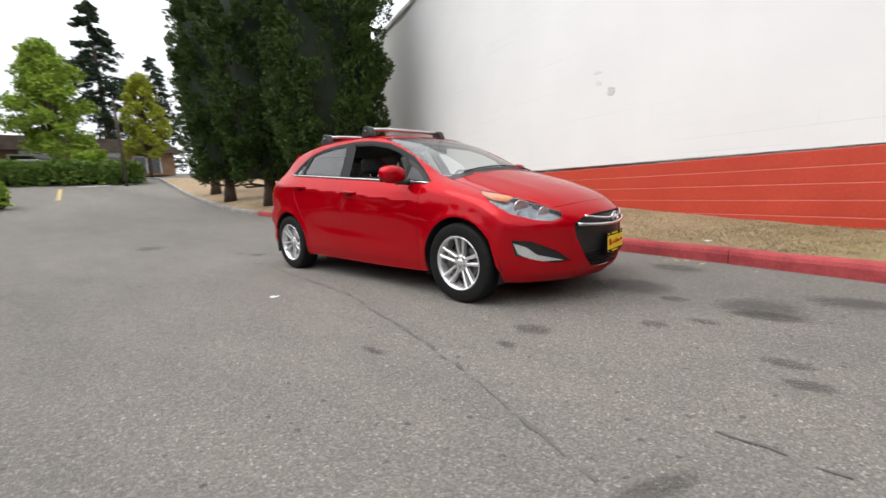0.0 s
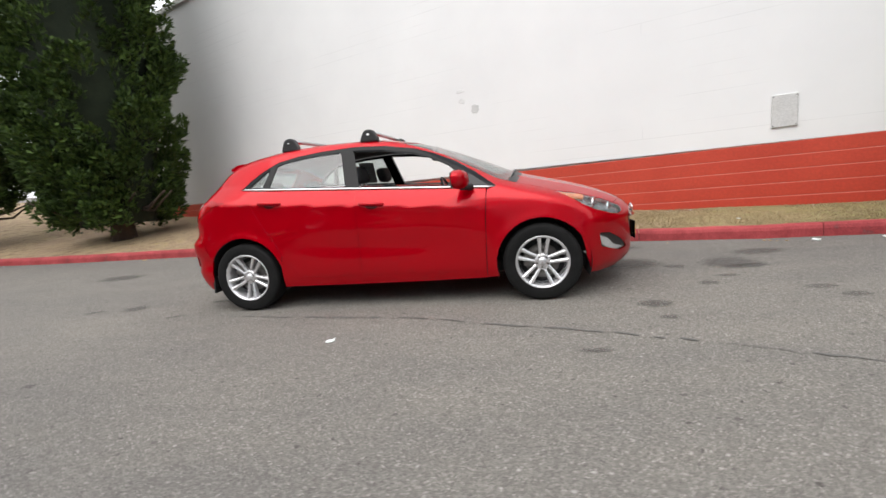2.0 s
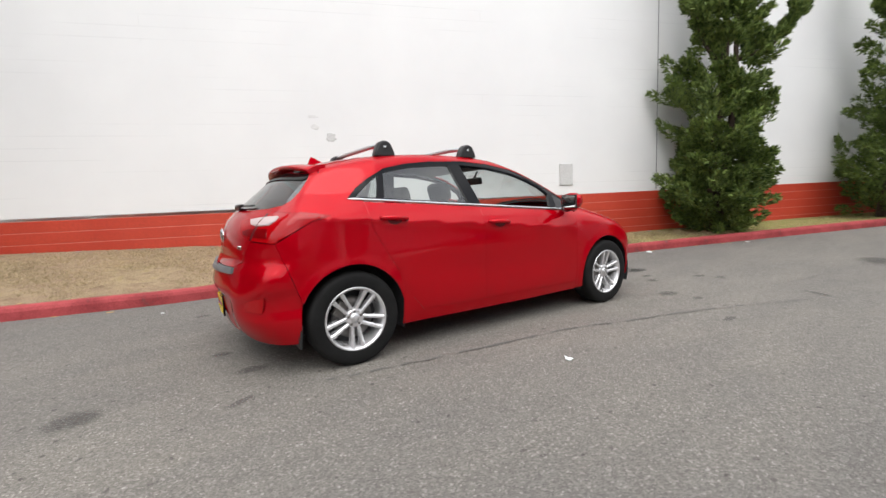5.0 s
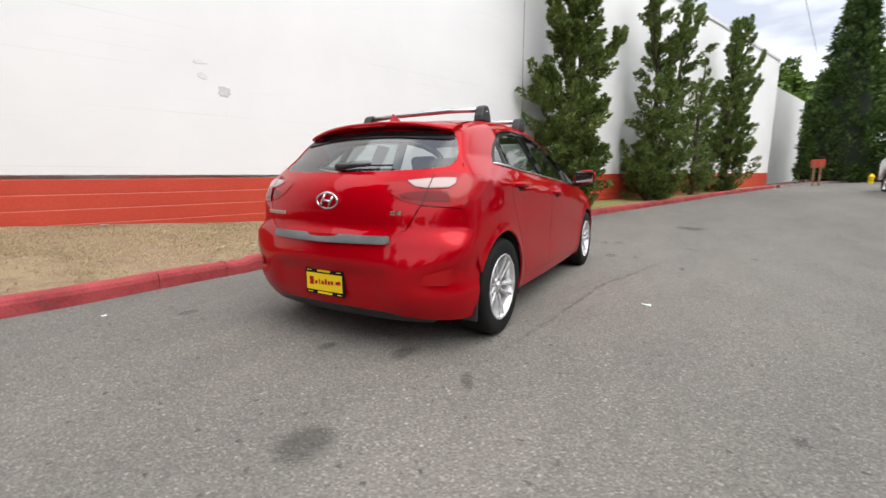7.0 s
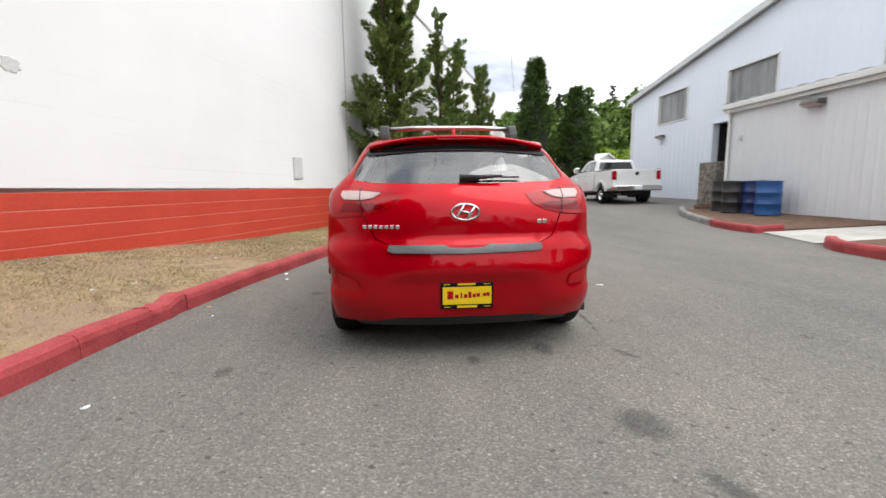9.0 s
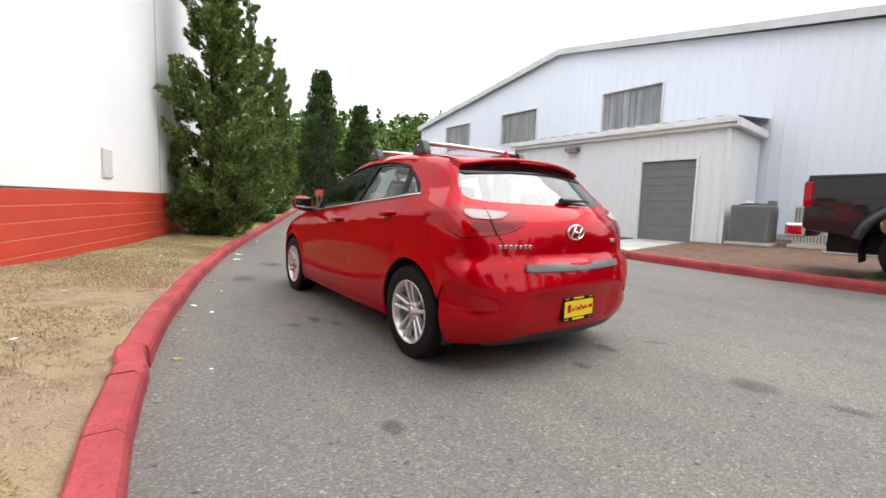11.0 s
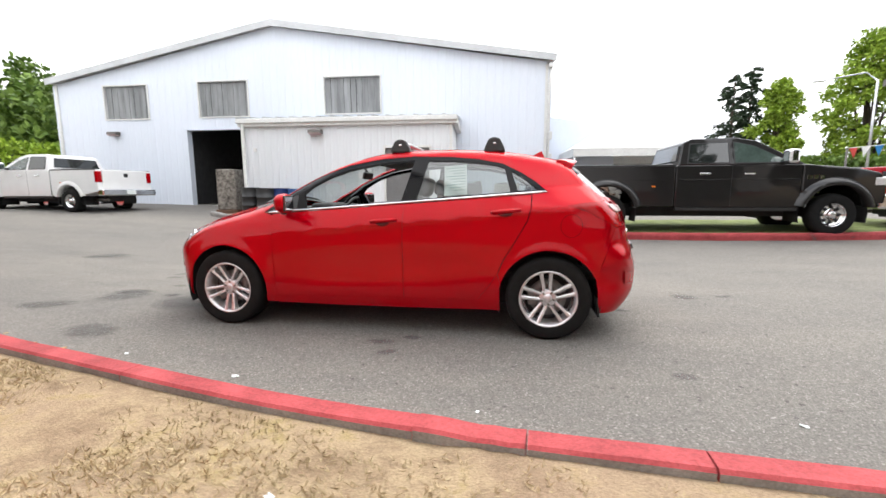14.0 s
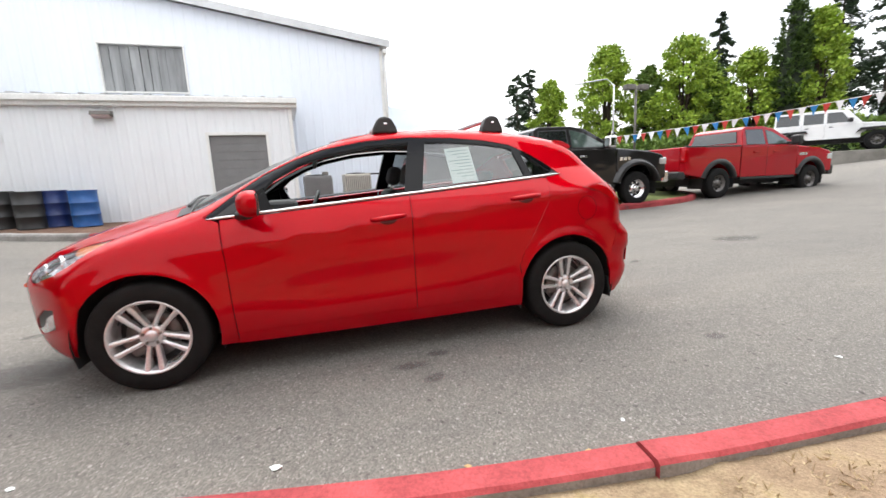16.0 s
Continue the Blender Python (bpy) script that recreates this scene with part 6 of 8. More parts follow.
def juniper(x, y, z, h, seed, stems, arms, n, width=1.0, label="twisted dark green juniper against the white wall"):
    """Juniper of one or more leaning spires: a broad dense foot, tiers of upswept pointed sprays and a few long bare-based arms."""
    rng = np.random.default_rng(seed)
    t = empty("juniper_tree", pose(x, y, z, 0, 0, WALL_ANGLE), label, "tree", "junipers along the wall")
    cs, ws, ls, rs = [], [], [], []
    for bx, tx, ty, top, rad in stems:
        path = lambda q: np.stack([bx + (tx - bx) * q ** 1.4 + 0.07 * np.sin(q * 9 + seed), ty * q, q * h * top], -1)
        tr = path(np.linspace(0, 0.97, 9))
        tr[0, 2] = -0.2
        part("trunk", tube([tuple(v) for v in tr], [float(v) for v in np.linspace(0.13, 0.015, 9) * (0.6 + 0.4 * rad)], 7), BARK, t)
        count = int(h * top * 34 * rad)
        tier = np.linspace(0.02, 1.0, int(h * top / 0.42))
        q = np.clip(rng.choice(tier, count) + rng.normal(0, 0.012, count), 0.015, 1.0)
        q = np.where(rng.uniform(0, 1, count) < 0.45, q * rng.uniform(0.25, 0.8, count), q)
        a = rng.uniform(0, 2 * math.pi, count)
        prof = np.interp(q, [0, 0.06, 0.16, 0.30, 0.45, 0.62, 0.8, 1.0], [0.45, 0.85, 1.0, 0.92, 0.68, 0.36, 0.20, 0.05]) * rad * width
        prof = prof * (1 + 0.28 * np.sin(a * 2 + q * 31 + seed) + rng.uniform(-0.2, 0.22, count))
        out = np.stack([np.cos(a), np.sin(a) * 0.82, 0 * a], -1)
        f = np.sqrt(rng.uniform(0.08, 1, count))
        c = path(q) + out * (prof * f * 0.78)[:, None]
        cs.append(c)
        ws.append(unit(out * (0.95 - 0.55 * q)[:, None] + np.array([0, 0, 0.55]) + rng.normal(0, 0.22, (count, 3))))
        ls.append((0.30 + 0.22 * prof) * rng.uniform(0.7, 1.4, count))
        rs.append((0.085 + 0.075 * prof) * rng.uniform(0.8, 1.25, count))
    for z0, ex, ey, ez in arms:
        p0, p1, p2 = np.array([0, 0, z0 * h]), np.array([ex * 0.65, ey * 0.65, z0 * h + (ez - z0) * h * 0.32]), np.array([ex, ey, ez * h])
        part("limb", tube([tuple(p0), tuple(p1), tuple(p2)], [0.05, 0.035, 0.01], 6), BARK, t)
        f = np.linspace(0.22, 1.0, 26)[:, None] + rng.normal(0, 0.01, (26, 1))
        c = (1 - f) ** 2 * p0 + 2 * f * (1 - f) * p1 + f * f * p2
        d = unit(2 * (1 - f) * (p1 - p0) + 2 * f * (p2 - p1))
        cs.append(c + rng.normal(0, 0.05, (26, 3)))
        ws.append(unit(d + np.array([0, 0, 0.45]) + rng.normal(0, 0.35, (26, 3))))
        ls.append(rng.uniform(0.25, 0.42, 26))
        rs.append(rng.uniform(0.07, 0.12, 26) * (1.15 - 0.5 * f[:, 0]))
    cs, ws, ls, rs = map(np.concatenate, (cs, ws, ls, rs))
    pts, dirs = tufts(cs, ws, ls, rs, max(8, n // len(cs)), rng)
    pts[:, 1] = np.minimum(pts[:, 1], 0.72)
    pts[:, 2] = np.maximum(pts[:, 2], 0.05)
    leaf_mesh("crown", pts, dirs, 0.095, 0.034, rng, JUNIPER, t, spread=0.3)
    return t


def broadleaf(x, y, z, h, r, seed, n, material, trunk_h=None, leaf=0.3, label="leafy green deciduous tree", flat=1.0, group="background trees"):
    """Forked trunk with limbs, each ending in loose masses of leaves."""
    rng = np.random.default_rng(seed)
    t = empty("deciduous_tree", pose(x, y, z), label, "tree", group)
    th = trunk_h or h * 0.3
    part("trunk", tube([(0, 0, -0.4), (0.05, 0, th * 0.6), (0.0, 0.05, th)], [0.05 * r + 0.06, 0.04 * r + 0.05, 0.035 * r + 0.04], 8), BARK, t)
    pts, dirs = [], []
    masses = 44
    for k in range(masses):
        q = (k + 0.5) / masses
        zc = th * 0.75 + (h - th * 0.75) * q
        rr = r * math.sqrt(max(0.05, 1 - (2 * q - 0.75) ** 2 * 0.75)) * flat
        a = k * 2.4 + rng.uniform(-0.4, 0.4)
        c = np.array([math.cos(a) * rr * rng.uniform(0.25, 0.85), math.sin(a) * rr * rng.uniform(0.25, 0.85), zc])
        if k % 2 == 0:
            part("limb", tube([(0, 0, th * 0.7), tuple(c * np.array([0.4, 0.4, 1]) * np.array([1, 1, 0.85])), tuple(c)], [0.03 * r + 0.02, 0.02 * r + 0.015, 0.015], 5), BARK, t)
        size = r * rng.uniform(0.18, 0.34)
        p, d = blob_points(c, np.array([size, size, size * 0.7]), 2 * n // masses, rng, 0.1)
        pts.append(p)
        dirs.append(unit(d + np.array([0, 0, -0.1])))
    leaf_mesh("crown", np.concatenate(pts), np.concatenate(dirs), leaf * 0.72, leaf * 0.5, rng, material, t, spread=0.9)
    return t


def fir(x, y, z, h, r, seed, n, label="tall dark fir tree in the distance", group="background firs"):
    """Conifer with whorls of drooping boughs and gaps between them."""
    rng = np.random.default_rng(seed)
    t = empty("fir_tree", pose(x, y, z), label, "tree", group)
    part("trunk", tube([(0, 0, -0.5), (0, 0, h * 0.5), (0, 0, h)], [0.02 * h, 0.013 * h, 0.02], 7), BARK, t)
    pts, dirs = [], []
    boughs = int(h * 5)
    for k in range(boughs):
        q = 0.1 + 0.9 * k / boughs
        a = rng.uniform(0, 2 * math.pi)
        ln = r * (1.05 - q) ** 0.75 * rng.uniform(0.55, 1.15)
        f = rng.uniform(0.15, 1, max(4, n // boughs))[:, None]
        e = np.array([math.cos(a), math.sin(a), 0.0])
        p = np.array([0, 0, q * h]) + e * ln * f + np.array([0, 0, -0.28]) * ln * f * f + rng.normal(0, 0.09 * ln + 0.04, (len(f), 3)) * np.array([1, 1, 0.45])
        pts.append(p)
        dirs.append(np.tile(e + np.array([0, 0, -0.25]), (len(f), 1)))
    leaf_mesh("crown", np.concatenate(pts), unit(np.concatenate(dirs)), 0.035 * h ** 0.8, 0.02 * h ** 0.8, rng, FIR, t, spread=0.45)
    return t


def ground_at(x, y):
    return float(road_z(x, y))


# tall trees west of the wall
for k, (x, y, z) in enumerate(((-8.7, 4.75, 0.55), (-12.9, 4.35, 0.66), (-16.9, 4.35, 0.78), (-21.0, 5.2, 1.1))):
    arborvitae(x, y, z - 0.05, 13 - 0.3 * k, (2.0, 1.7, 1.6, 1.5)[k], 11 + k, (64000, 44000, 32000, 12000)[k], 0.125, (0.2, 0.8, 0.8, 0.7)[k])
# junipers along the wall, from the near one eastwards: stems (foot x, top x, top y, height share, bulk), arms (start, end)
for s, o, h, seed, stems, arms, n, w in (
        (7.85, 0.85, 7.6, 41, ((0.0, 0.1, -0.1, 1.0, 1.0), (0.15, 0.3, -0.25, 0.7, 0.75)), ((0.66, -1.35, -0.4, 0.95), (0.62, 1.5, -0.5, 0.93), (0.72, -0.7, -0.6, 1.02), (0.46, -0.95, -0.3, 0.60), (0.45, 1.2, -0.7, 0.57)), 62000, 1.08),
        (13.2, 0.9, 6.9, 42, ((-0.4, -0.9, -0.1, 1.0, 0.7), (0.4, 1.1, -0.3, 0.95, 0.7), (-0.6, -1.0, -0.4, 0.45, 0.55)), ((0.6, 0.2, -0.5, 0.86), (0.55, -1.5, -0.2, 0.83), (0.62, 1.9, -0.3, 0.92)), 36000, 1.35),
        (16.6, 0.8, 5.4, 44, ((0.0, 0.1, -0.1, 1.0, 0.6),), ((0.55, 0.9, -0.3, 0.75),), 8000, 1.1),
        (19.7, 0.9, 7.1, 43, ((0.0, 0.0, -0.1, 0.96, 0.9), (0.2, 0.5, -0.4, 1.0, 0.5)), ((0.45, 1.7, -0.5, 0.66), (0.58, 2.0, -0.5, 0.82), (0.66, -0.9, -0.3, 0.92)), 34000, 1.35)):
    jx, jy = wall_xy(s, o)
    juniper(jx, jy, float(lawn_z(s, o)) - 0.03, h, seed, stems, arms, n, w)
# end of the road
cone = lambda q: np.minimum(1.0, 0.8 + 1.2 * q) * np.clip(1.02 - q, 0, 1) ** 0.8
arborvitae(31.6, -10.1, 0.6, 11.2, 2.6, 51, 12000, 0.22, 0.15, "tall conical green cedar at the road's end", cone)
arborvitae(31.0, -13.4, 0.6, 8.8, 2.2, 52, 9000, 0.22, 0.15, "conical green cedar at the road's end", cone)
arborvitae(35.5, -11.0, 0.6, 8.6, 1.7, 53, 4000, 0.22, 0.15, "conical green cedar at the road's end", cone)
# west: young trees, hedge, far firs
broadleaf(-36.3, 0.6, 2.6, 8.6, 2.6, 61, 5200, BROAD, 2.2, 0.26, "young bright green tree above the hedge")
broadleaf(-37.4, 6.2, 2.6, 7.6, 1.9, 62, 3600, GOLD, 2.0, 0.24, "young yellow-green tree above the hedge")
broadleaf(-35.5, -5.0, 2.6, 7.6, 2.6, 63, 4200, BROAD, 2.0, 0.26, "young bright green tree above the hedge")
fir(-55.6, 7.0, 3.0, 18.5, 4.6, 64, 7000)
fir(-54.6, 11.8, 3.0, 13.5, 3.6, 65, 3500)
fir(-60, 3.0, 3.0, 12.5, 3.6, 66, 3000)


def hedge(name, pts, width, height, seed, n, material, label, leaf=0.14):
    """Clipped but uneven hedge along a line of points."""
    rng = np.random.default_rng(seed)
    h = empty(name, Matrix(), label, "hedge")
    pts = np.array(pts, float)
    cum = np.r_[0, np.cumsum(np.linalg.norm(np.diff(pts, axis=0), axis=1))]
    q = rng.uniform(0, cum[-1], n)
    c = np.stack([np.interp(q, cum, pts[:, i]) for i in range(2)], -1)
    a = rng.uniform(0, math.pi, n)
    lump = 1 + 0.16 * np.array([noise.noise(Vector((v * 0.7, 1, seed))) for v in q])
    off = np.cos(a) * width / 2 * lump * rng.uniform(0.8, 1.05, n)
    zz = np.sin(a) ** 0.6 * height * lump * rng.uniform(0.85, 1.04, n)
    way = np.array([np.interp(q + 0.1, cum, pts[:, i]) - np.interp(q - 0.1, cum, pts[:, i]) for i in range(2)]).T
    way = way / np.maximum(np.linalg.norm(way, axis=1), 1e-6)[:, None]
    x, y = c[:, 0] - way[:, 1] * off, c[:, 1] + way[:, 0] * off
    p = np.stack([x, y, road_z(x, y) + zz], -1)
    leaf_mesh("leaves", p, unit(np.stack([-way[:, 1] * np.cos(a), way[:, 0] * np.cos(a), np.sin(a) + 0.3], -1)), leaf, leaf * 0.7, rng, material, h, spread=0.8)
    # near-black tube paints the shade inside the hedge
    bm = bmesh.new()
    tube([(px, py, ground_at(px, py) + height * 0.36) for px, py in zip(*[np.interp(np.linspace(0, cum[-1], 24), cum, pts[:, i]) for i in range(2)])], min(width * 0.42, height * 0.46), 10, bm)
    part("inner_hedge", bm, SHADE_CORE, h, smooth=True)
    return h


hedge("hedge", [(-31.4, -9), (-31.5, -2.4), (-31.3, 0.8), (-30.9, 3.2), (-30.9, 4.1)], 2.2, 1.25, 71, 9000, BROAD_DARK, "clipped green hedge at the edge of the car park", 0.2)
hedge("hedge", [(-32.6, 1.0), (-32.6, 2.6)], 1.6, 1.9, 72, 1500, BROAD, "rounded light green shrub behind the hedge", 0.2)
# south-west: trees behind the parked vehicles
for k, (x, y, h, r, mat, n) in enumerate(((-22.0, -35.5, 8.6, 2.2, BROAD, 3000), (-26.4, -32.7, 11.0, 3.3, BROAD, 4200), (-31.3, -28.5, 10.8, 3.4, BROAD, 4500), (-29.5, -31.0, 9.0, 2.0, BROAD_DARK, 2600), (-34.6, -25.0, 8.8, 3.0, BROAD, 3600), (-37.0, -21.5, 11.0, 2.8, BROAD, 3600), (-33.3, -28.0, 8.5, 3.0, BROAD_DARK, 2500), (-36.5, -23.5, 7.0, 2.6, BROAD_DARK, 2200))):
    broadleaf(x, y, 1.0, h, r, 80 + k, n, mat, h * 0.18, 0.34, "leafy green tree behind the sales lot" if mat is BROAD else "dark green tree behind the sales lot")
arborvitae(-35.2, -22.2, 1.0, 12.0, 1.5, 91, 3500, 0.3, 0.5, "slender dark poplar behind the sales lot")
for k, (x, y, h, r) in enumerate(((-19.2, -37.0, 9.8, 3.2), (-21.0, -38.0, 10.5, 3.4), (-41.0, -34.0, 15.5, 3.4), (-46.0, -26.0, 16.5, 3.6), (-42.0, -20.0, 15.0, 4.2), (-46.0, -16.0, 16.0, 4.4))):
    fir(x, y, 1.0, h, r, 95 + k, 3600)


def far_wood():
    """Wooded hillside to the north-east and beyond."""
    rng = np.random.default_rng(7)
    pts, dirs = [], []
    for k in range(120):
        a = radians(rng.uniform(-62, 6))
        d = rng.uniform(62, 105)
        x, y = d * math.cos(a), d * math.sin(a)
        base = 1.0 + (d - 62) * 0.32
        h = rng.uniform(6.0, 11.0)
        fat = rng.uniform(1.6, 3.4)
        for j in range(5):
            c = np.array([x + rng.normal(0, fat * 0.5), y + rng.normal(0, fat * 0.5), base + h * (0.2 + 0.17 * j)])
            p, w = blob_points(c, np.array([fat, fat, h * 0.2]) * (1.1 - 0.13 * j), 55, rng, 0.3)
            pts.append(p)
            dirs.append(w)
    leaf_mesh("far_wood", np.concatenate(pts), np.concatenate(dirs), 0.8, 0.6, rng, BROAD_DARK)
    ob = bpy.data.objects["far_wood"]
    tagged(ob, "wooded green hillside beyond the buildings", "woodland", kind="stuff")
    verts = [(d * math.cos(radians(a)), d * math.sin(radians(a)), z) for a in range(-70, 15, 5) for d, z in ((58, 0.5), (75, 5.0), (110, 16), (140, 17))]
    faces = [(i * 4 + j, i * 4 + j + 1, i * 4 + j + 5, i * 4 + j + 4) for i in range(16) for j in range(3)]
    tagged(mesh_obj("hillside", verts, faces, GREEN_LAWN, smooth=True), "green slope under the far woods", "hillside", kind="structure")
    for k, (x, y, h) in enumerate(((66, -37.5, 11.5), (68.2, -33.8, 13.0), (63.5, -41.5, 9.5), (72, -26, 12.5), (71, -30.5, 12))):
        fir(x * 1.25, y * 1.25, 7.5, h * 1.2, 3.0, 120 + k, 2200, "dark fir on the far hillside", "hillside firs")


far_wood()


def grass_tufts():
    """Short dry blades over the lawn strip."""
    rng = np.random.default_rng(3)
    n = 60000
    s = np.r_[rng.uniform(-5.5, 8, int(n * 0.75)), rng.uniform(-14, 20, n - int(n * 0.75))]
    k = kerb_o(s) - 0.2
    o = rng.uniform(0.03, 1, n) * k
    keep = np.array([noise.noise(Vector((a * 0.9, b * 0.9, 2.5))) + 0.35 * noise.noise(Vector((a * 4, b * 4, 1))) for a, b in zip(s, o)]) > -0.34 + 0.26 * np.clip(1.2 - (k - o) * 1.6, 0, 1) * (np.abs(s + 0.5) < 4) + rng.uniform(-0.25, 0.25, n)
    s, o = s[keep], o[keep]
    xy = W0 + np.outer(s, WD) + np.outer(o, WN)
    z = np.array([float(lawn_z(a, b)) for a, b in zip(s, o)])
    p = np.concatenate([xy, z[:, None]], 1)
    d = unit(rng.normal(0, 0.55, (len(p), 3)) + np.array([0, 0, 1.0]))
    ob = leaf_mesh("dry_grass", p, d, 0.030, 0.005, rng, STRAW, blades=3, spread=1.0)
    tagged(ob, "short dry straw-coloured grass blades", "grass", kind="stuff")


STRAW = leaf_mat("straw", (0.36, 0.27, 0.165), (0.54, 0.43, 0.28), 0.9)
grass_tufts()


# ---- parked vehicles ----
def truck_wheel(parent, x, y, r, sign, bright):
    w = part("wheel", lathe([(r * 0.55, -0.13), (r * 0.62, -0.135), (r * 0.9, -0.14), (r * 0.97, -0.115), (r, -0.06), (r, 0.06), (r * 0.97, 0.115), (r * 0.9, 0.14), (r * 0.62, 0.135), (r * 0.55, 0.13)], 36, "y", True), RUBBER, parent, "large black truck tyre")
    w.matrix_basis = pose(x, y, r, 0, 0, 0 if sign > 0 else 180)
    part("rim", lathe([(r * 0.5, -0.1), (r * 0.57, -0.1), (r * 0.57, 0.1), (r * 0.60, 0.125), (r * 0.57, 0.13), (r * 0.52, 0.105), (r * 0.48, 0.05), (r * 0.2, 0.06), (r * 0.2, 0.1), (r * 0.12, 0.13), (0.0, 0.13)], 32, "y"), CHROME if bright else BRAKE, w)
    # near-black discs on the solid rim paint the shade of its holes
    for k in range(8):
        a = 2 * math.pi * k / 8
        hole = part("rim_hole", lathe([(0.0, 0.062), (r * 0.075, 0.062), (r * 0.075, 0.05), (0.0, 0.05)], 10, "y"), DARK, w)
        hole.matrix_basis = pose(r * 0.36 * math.cos(a), 0.006, r * 0.36 * math.sin(a))
    return w


def pickup(m, paint, wb, bed, label, bright=True, flare=None, r=0.42, lift=0.0, bars=True, hips=0.03):
    """Crew-cab pickup: rear axle at x = 0, nose towards +x."""
    t = empty("pickup_truck", m, label, "pickup truck", "parked pickup trucks")
    hw, ro, z0, rail = 0.98, 1.22, 0.58 + lift, 1.42 + lift
    b1 = bed - ro
    c1, nose = wb - 0.62, wb + 0.86
    ar = r + 0.13 + (0.05 if hips > 0.05 else 0.0)
    arch = lambda cx: [(cx + ar * math.cos(radians(a)), r + ar * math.sin(radians(a))) for a in range(165, 14, -15)]
    part("bed", prism([(-ro, z0 + 0.12), (-ar * 0.97, z0)] + arch(0) + [(ar * 0.97, z0), (b1, z0), (b1, rail), (-ro + 0.02, rail)], -hw, hw, bevel=0.025), paint, t)
    part("bed_opening", box(-ro + 0.09, b1 - 0.06, -hw + 0.1, hw - 0.1, rail - 0.004, rail + 0.006), BLACKPLASTIC, t)
    part("cab", prism([(b1 + 0.015, z0 - 0.02), (c1, z0 - 0.02), (c1, rail), (b1 + 0.015, rail)], -hw, hw, bevel=0.02), paint, t)
    part("front_clip", prism([(c1 + 0.012, z0 - 0.02), (wb - ar * 0.97, z0 - 0.02)] + arch(wb) + [(wb + ar * 0.97, z0 + 0.05), (nose, z0 + 0.06), (nose, 1.05 + lift), (nose - 0.12, 1.24 + lift), (nose - 0.5, 1.33 + lift), (c1 + 0.012, rail)], -hw, hw, bevel=0.035), paint, t)
    roof = 1.96 + lift
    tp = lambda z: 1 - max(0.0, z - rail) * 0.32
    g = [(b1 + 0.06, rail), (b1 + 0.16, roof - 0.08), (b1 + 0.32, roof), (c1 - 1.15, roof + 0.01), (c1 - 0.78, roof - 0.06), (c1 + 0.06, rail)]
    part("cabin_roof", prism(g, -hw * 0.97, hw * 0.97, tp, 0.02), paint, t)
    mid = (b1 + c1 - 0.2) / 2
    y0, y1 = hw * 0.968, hw * 0.976
    for s in (-1, 1):
        for k, o in enumerate(([(b1 + 0.24, rail + 0.05), (b1 + 0.30, roof - 0.11), (mid - 0.06, roof - 0.09), (mid - 0.06, rail + 0.05)], [(mid + 0.06, rail + 0.05), (mid + 0.06, roof - 0.09), (c1 - 1.12, roof - 0.10), (c1 - 0.84, roof - 0.17), (c1 - 0.22, rail + 0.05)])):
            mx, mz = sum(q[0] for q in o) / len(o), sum(q[1] for q in o) / len(o)
            win = part("side_window", prism(o, s * y0, s * y1, tp), PANE if k == 0 else PANE_LIGHT_THROUGH, t)
            part("window_seal", prism([(mx + (q[0] - mx) * 1.07, mz + (q[1] - mz) * 1.10) for q in o], s * (y0 - 0.01), s * (y0 + 0.003), tp), BLACKPLASTIC, win)
        for hx in (b1 + 0.45, mid + 0.22):
            part("door_handle", box(hx, hx + 0.2, s * (hw + 0.012) - 0.02, s * (hw + 0.012) + 0.02, rail - 0.2, rail - 0.155, 0.01), CHROME if bright else paint, t)
        for sx in (mid, b1 + 0.012):
            part("door_seam", box(sx - 0.004, sx + 0.004, s * hw - 0.004, s * hw + 0.002, z0 + 0.02, rail - 0.02), DARK, t)
        mir = part("wing_mirror", box(c1 - 0.42, c1 - 0.22, s * (hw + 0.06), s * (hw + 0.30), rail + 0.0, rail + 0.27, 0.05, 3) if s > 0 else box(c1 - 0.42, c1 - 0.22, -(hw + 0.30), -(hw + 0.06), rail + 0.0, rail + 0.27, 0.05, 3), CHROME if bright else BLACKPLASTIC, t)
        part("mirror_arm", box(c1 - 0.36, c1 - 0.28, min(s * hw * 0.95, s * (hw + 0.1)), max(s * hw * 0.95, s * (hw + 0.1)), rail + 0.04, rail + 0.1, 0.01), BLACKPLASTIC, mir)
        part("tail_lamp", box(-ro - 0.015, -ro + 0.10, min(s * (hw - 0.17), s * (hw + 0.006)), max(s * (hw - 0.17), s * (hw + 0.006)), rail - 0.42, rail - 0.06, 0.02), LENS_RED, t, "red tail lamp")
        part("headlamp", box(nose - 0.22, nose + 0.015, min(s * (hw - 0.32), s * (hw + 0.006)), max(s * (hw - 0.32), s * (hw + 0.006)), 0.98 + lift, 1.16 + lift, 0.03), FOG_CHROME, t)
        part("side_marker", box(b1 - 0.45, b1 - 0.38, s * hw - 0.006, s * hw + 0.006, 0.98 + lift, 1.01 + lift), LENS_AMBER, t)
        part("sill_trim", box(b1 + 0.03, c1 - 0.02, min(s * (hw - 0.1), s * (hw - 0.012)), max(s * (hw - 0.1), s * (hw - 0.012)), z0 - 0.09, z0 - 0.021, 0.012), BLACKPLASTIC, t)
        part("rail_cap", box(-ro + 0.03, b1 - 0.01, min(s * (hw - 0.09), s * (hw + 0.004)), max(s * (hw - 0.09), s * (hw + 0.004)), rail - 0.02, rail + 0.022, 0.01), BLACKPLASTIC, t)
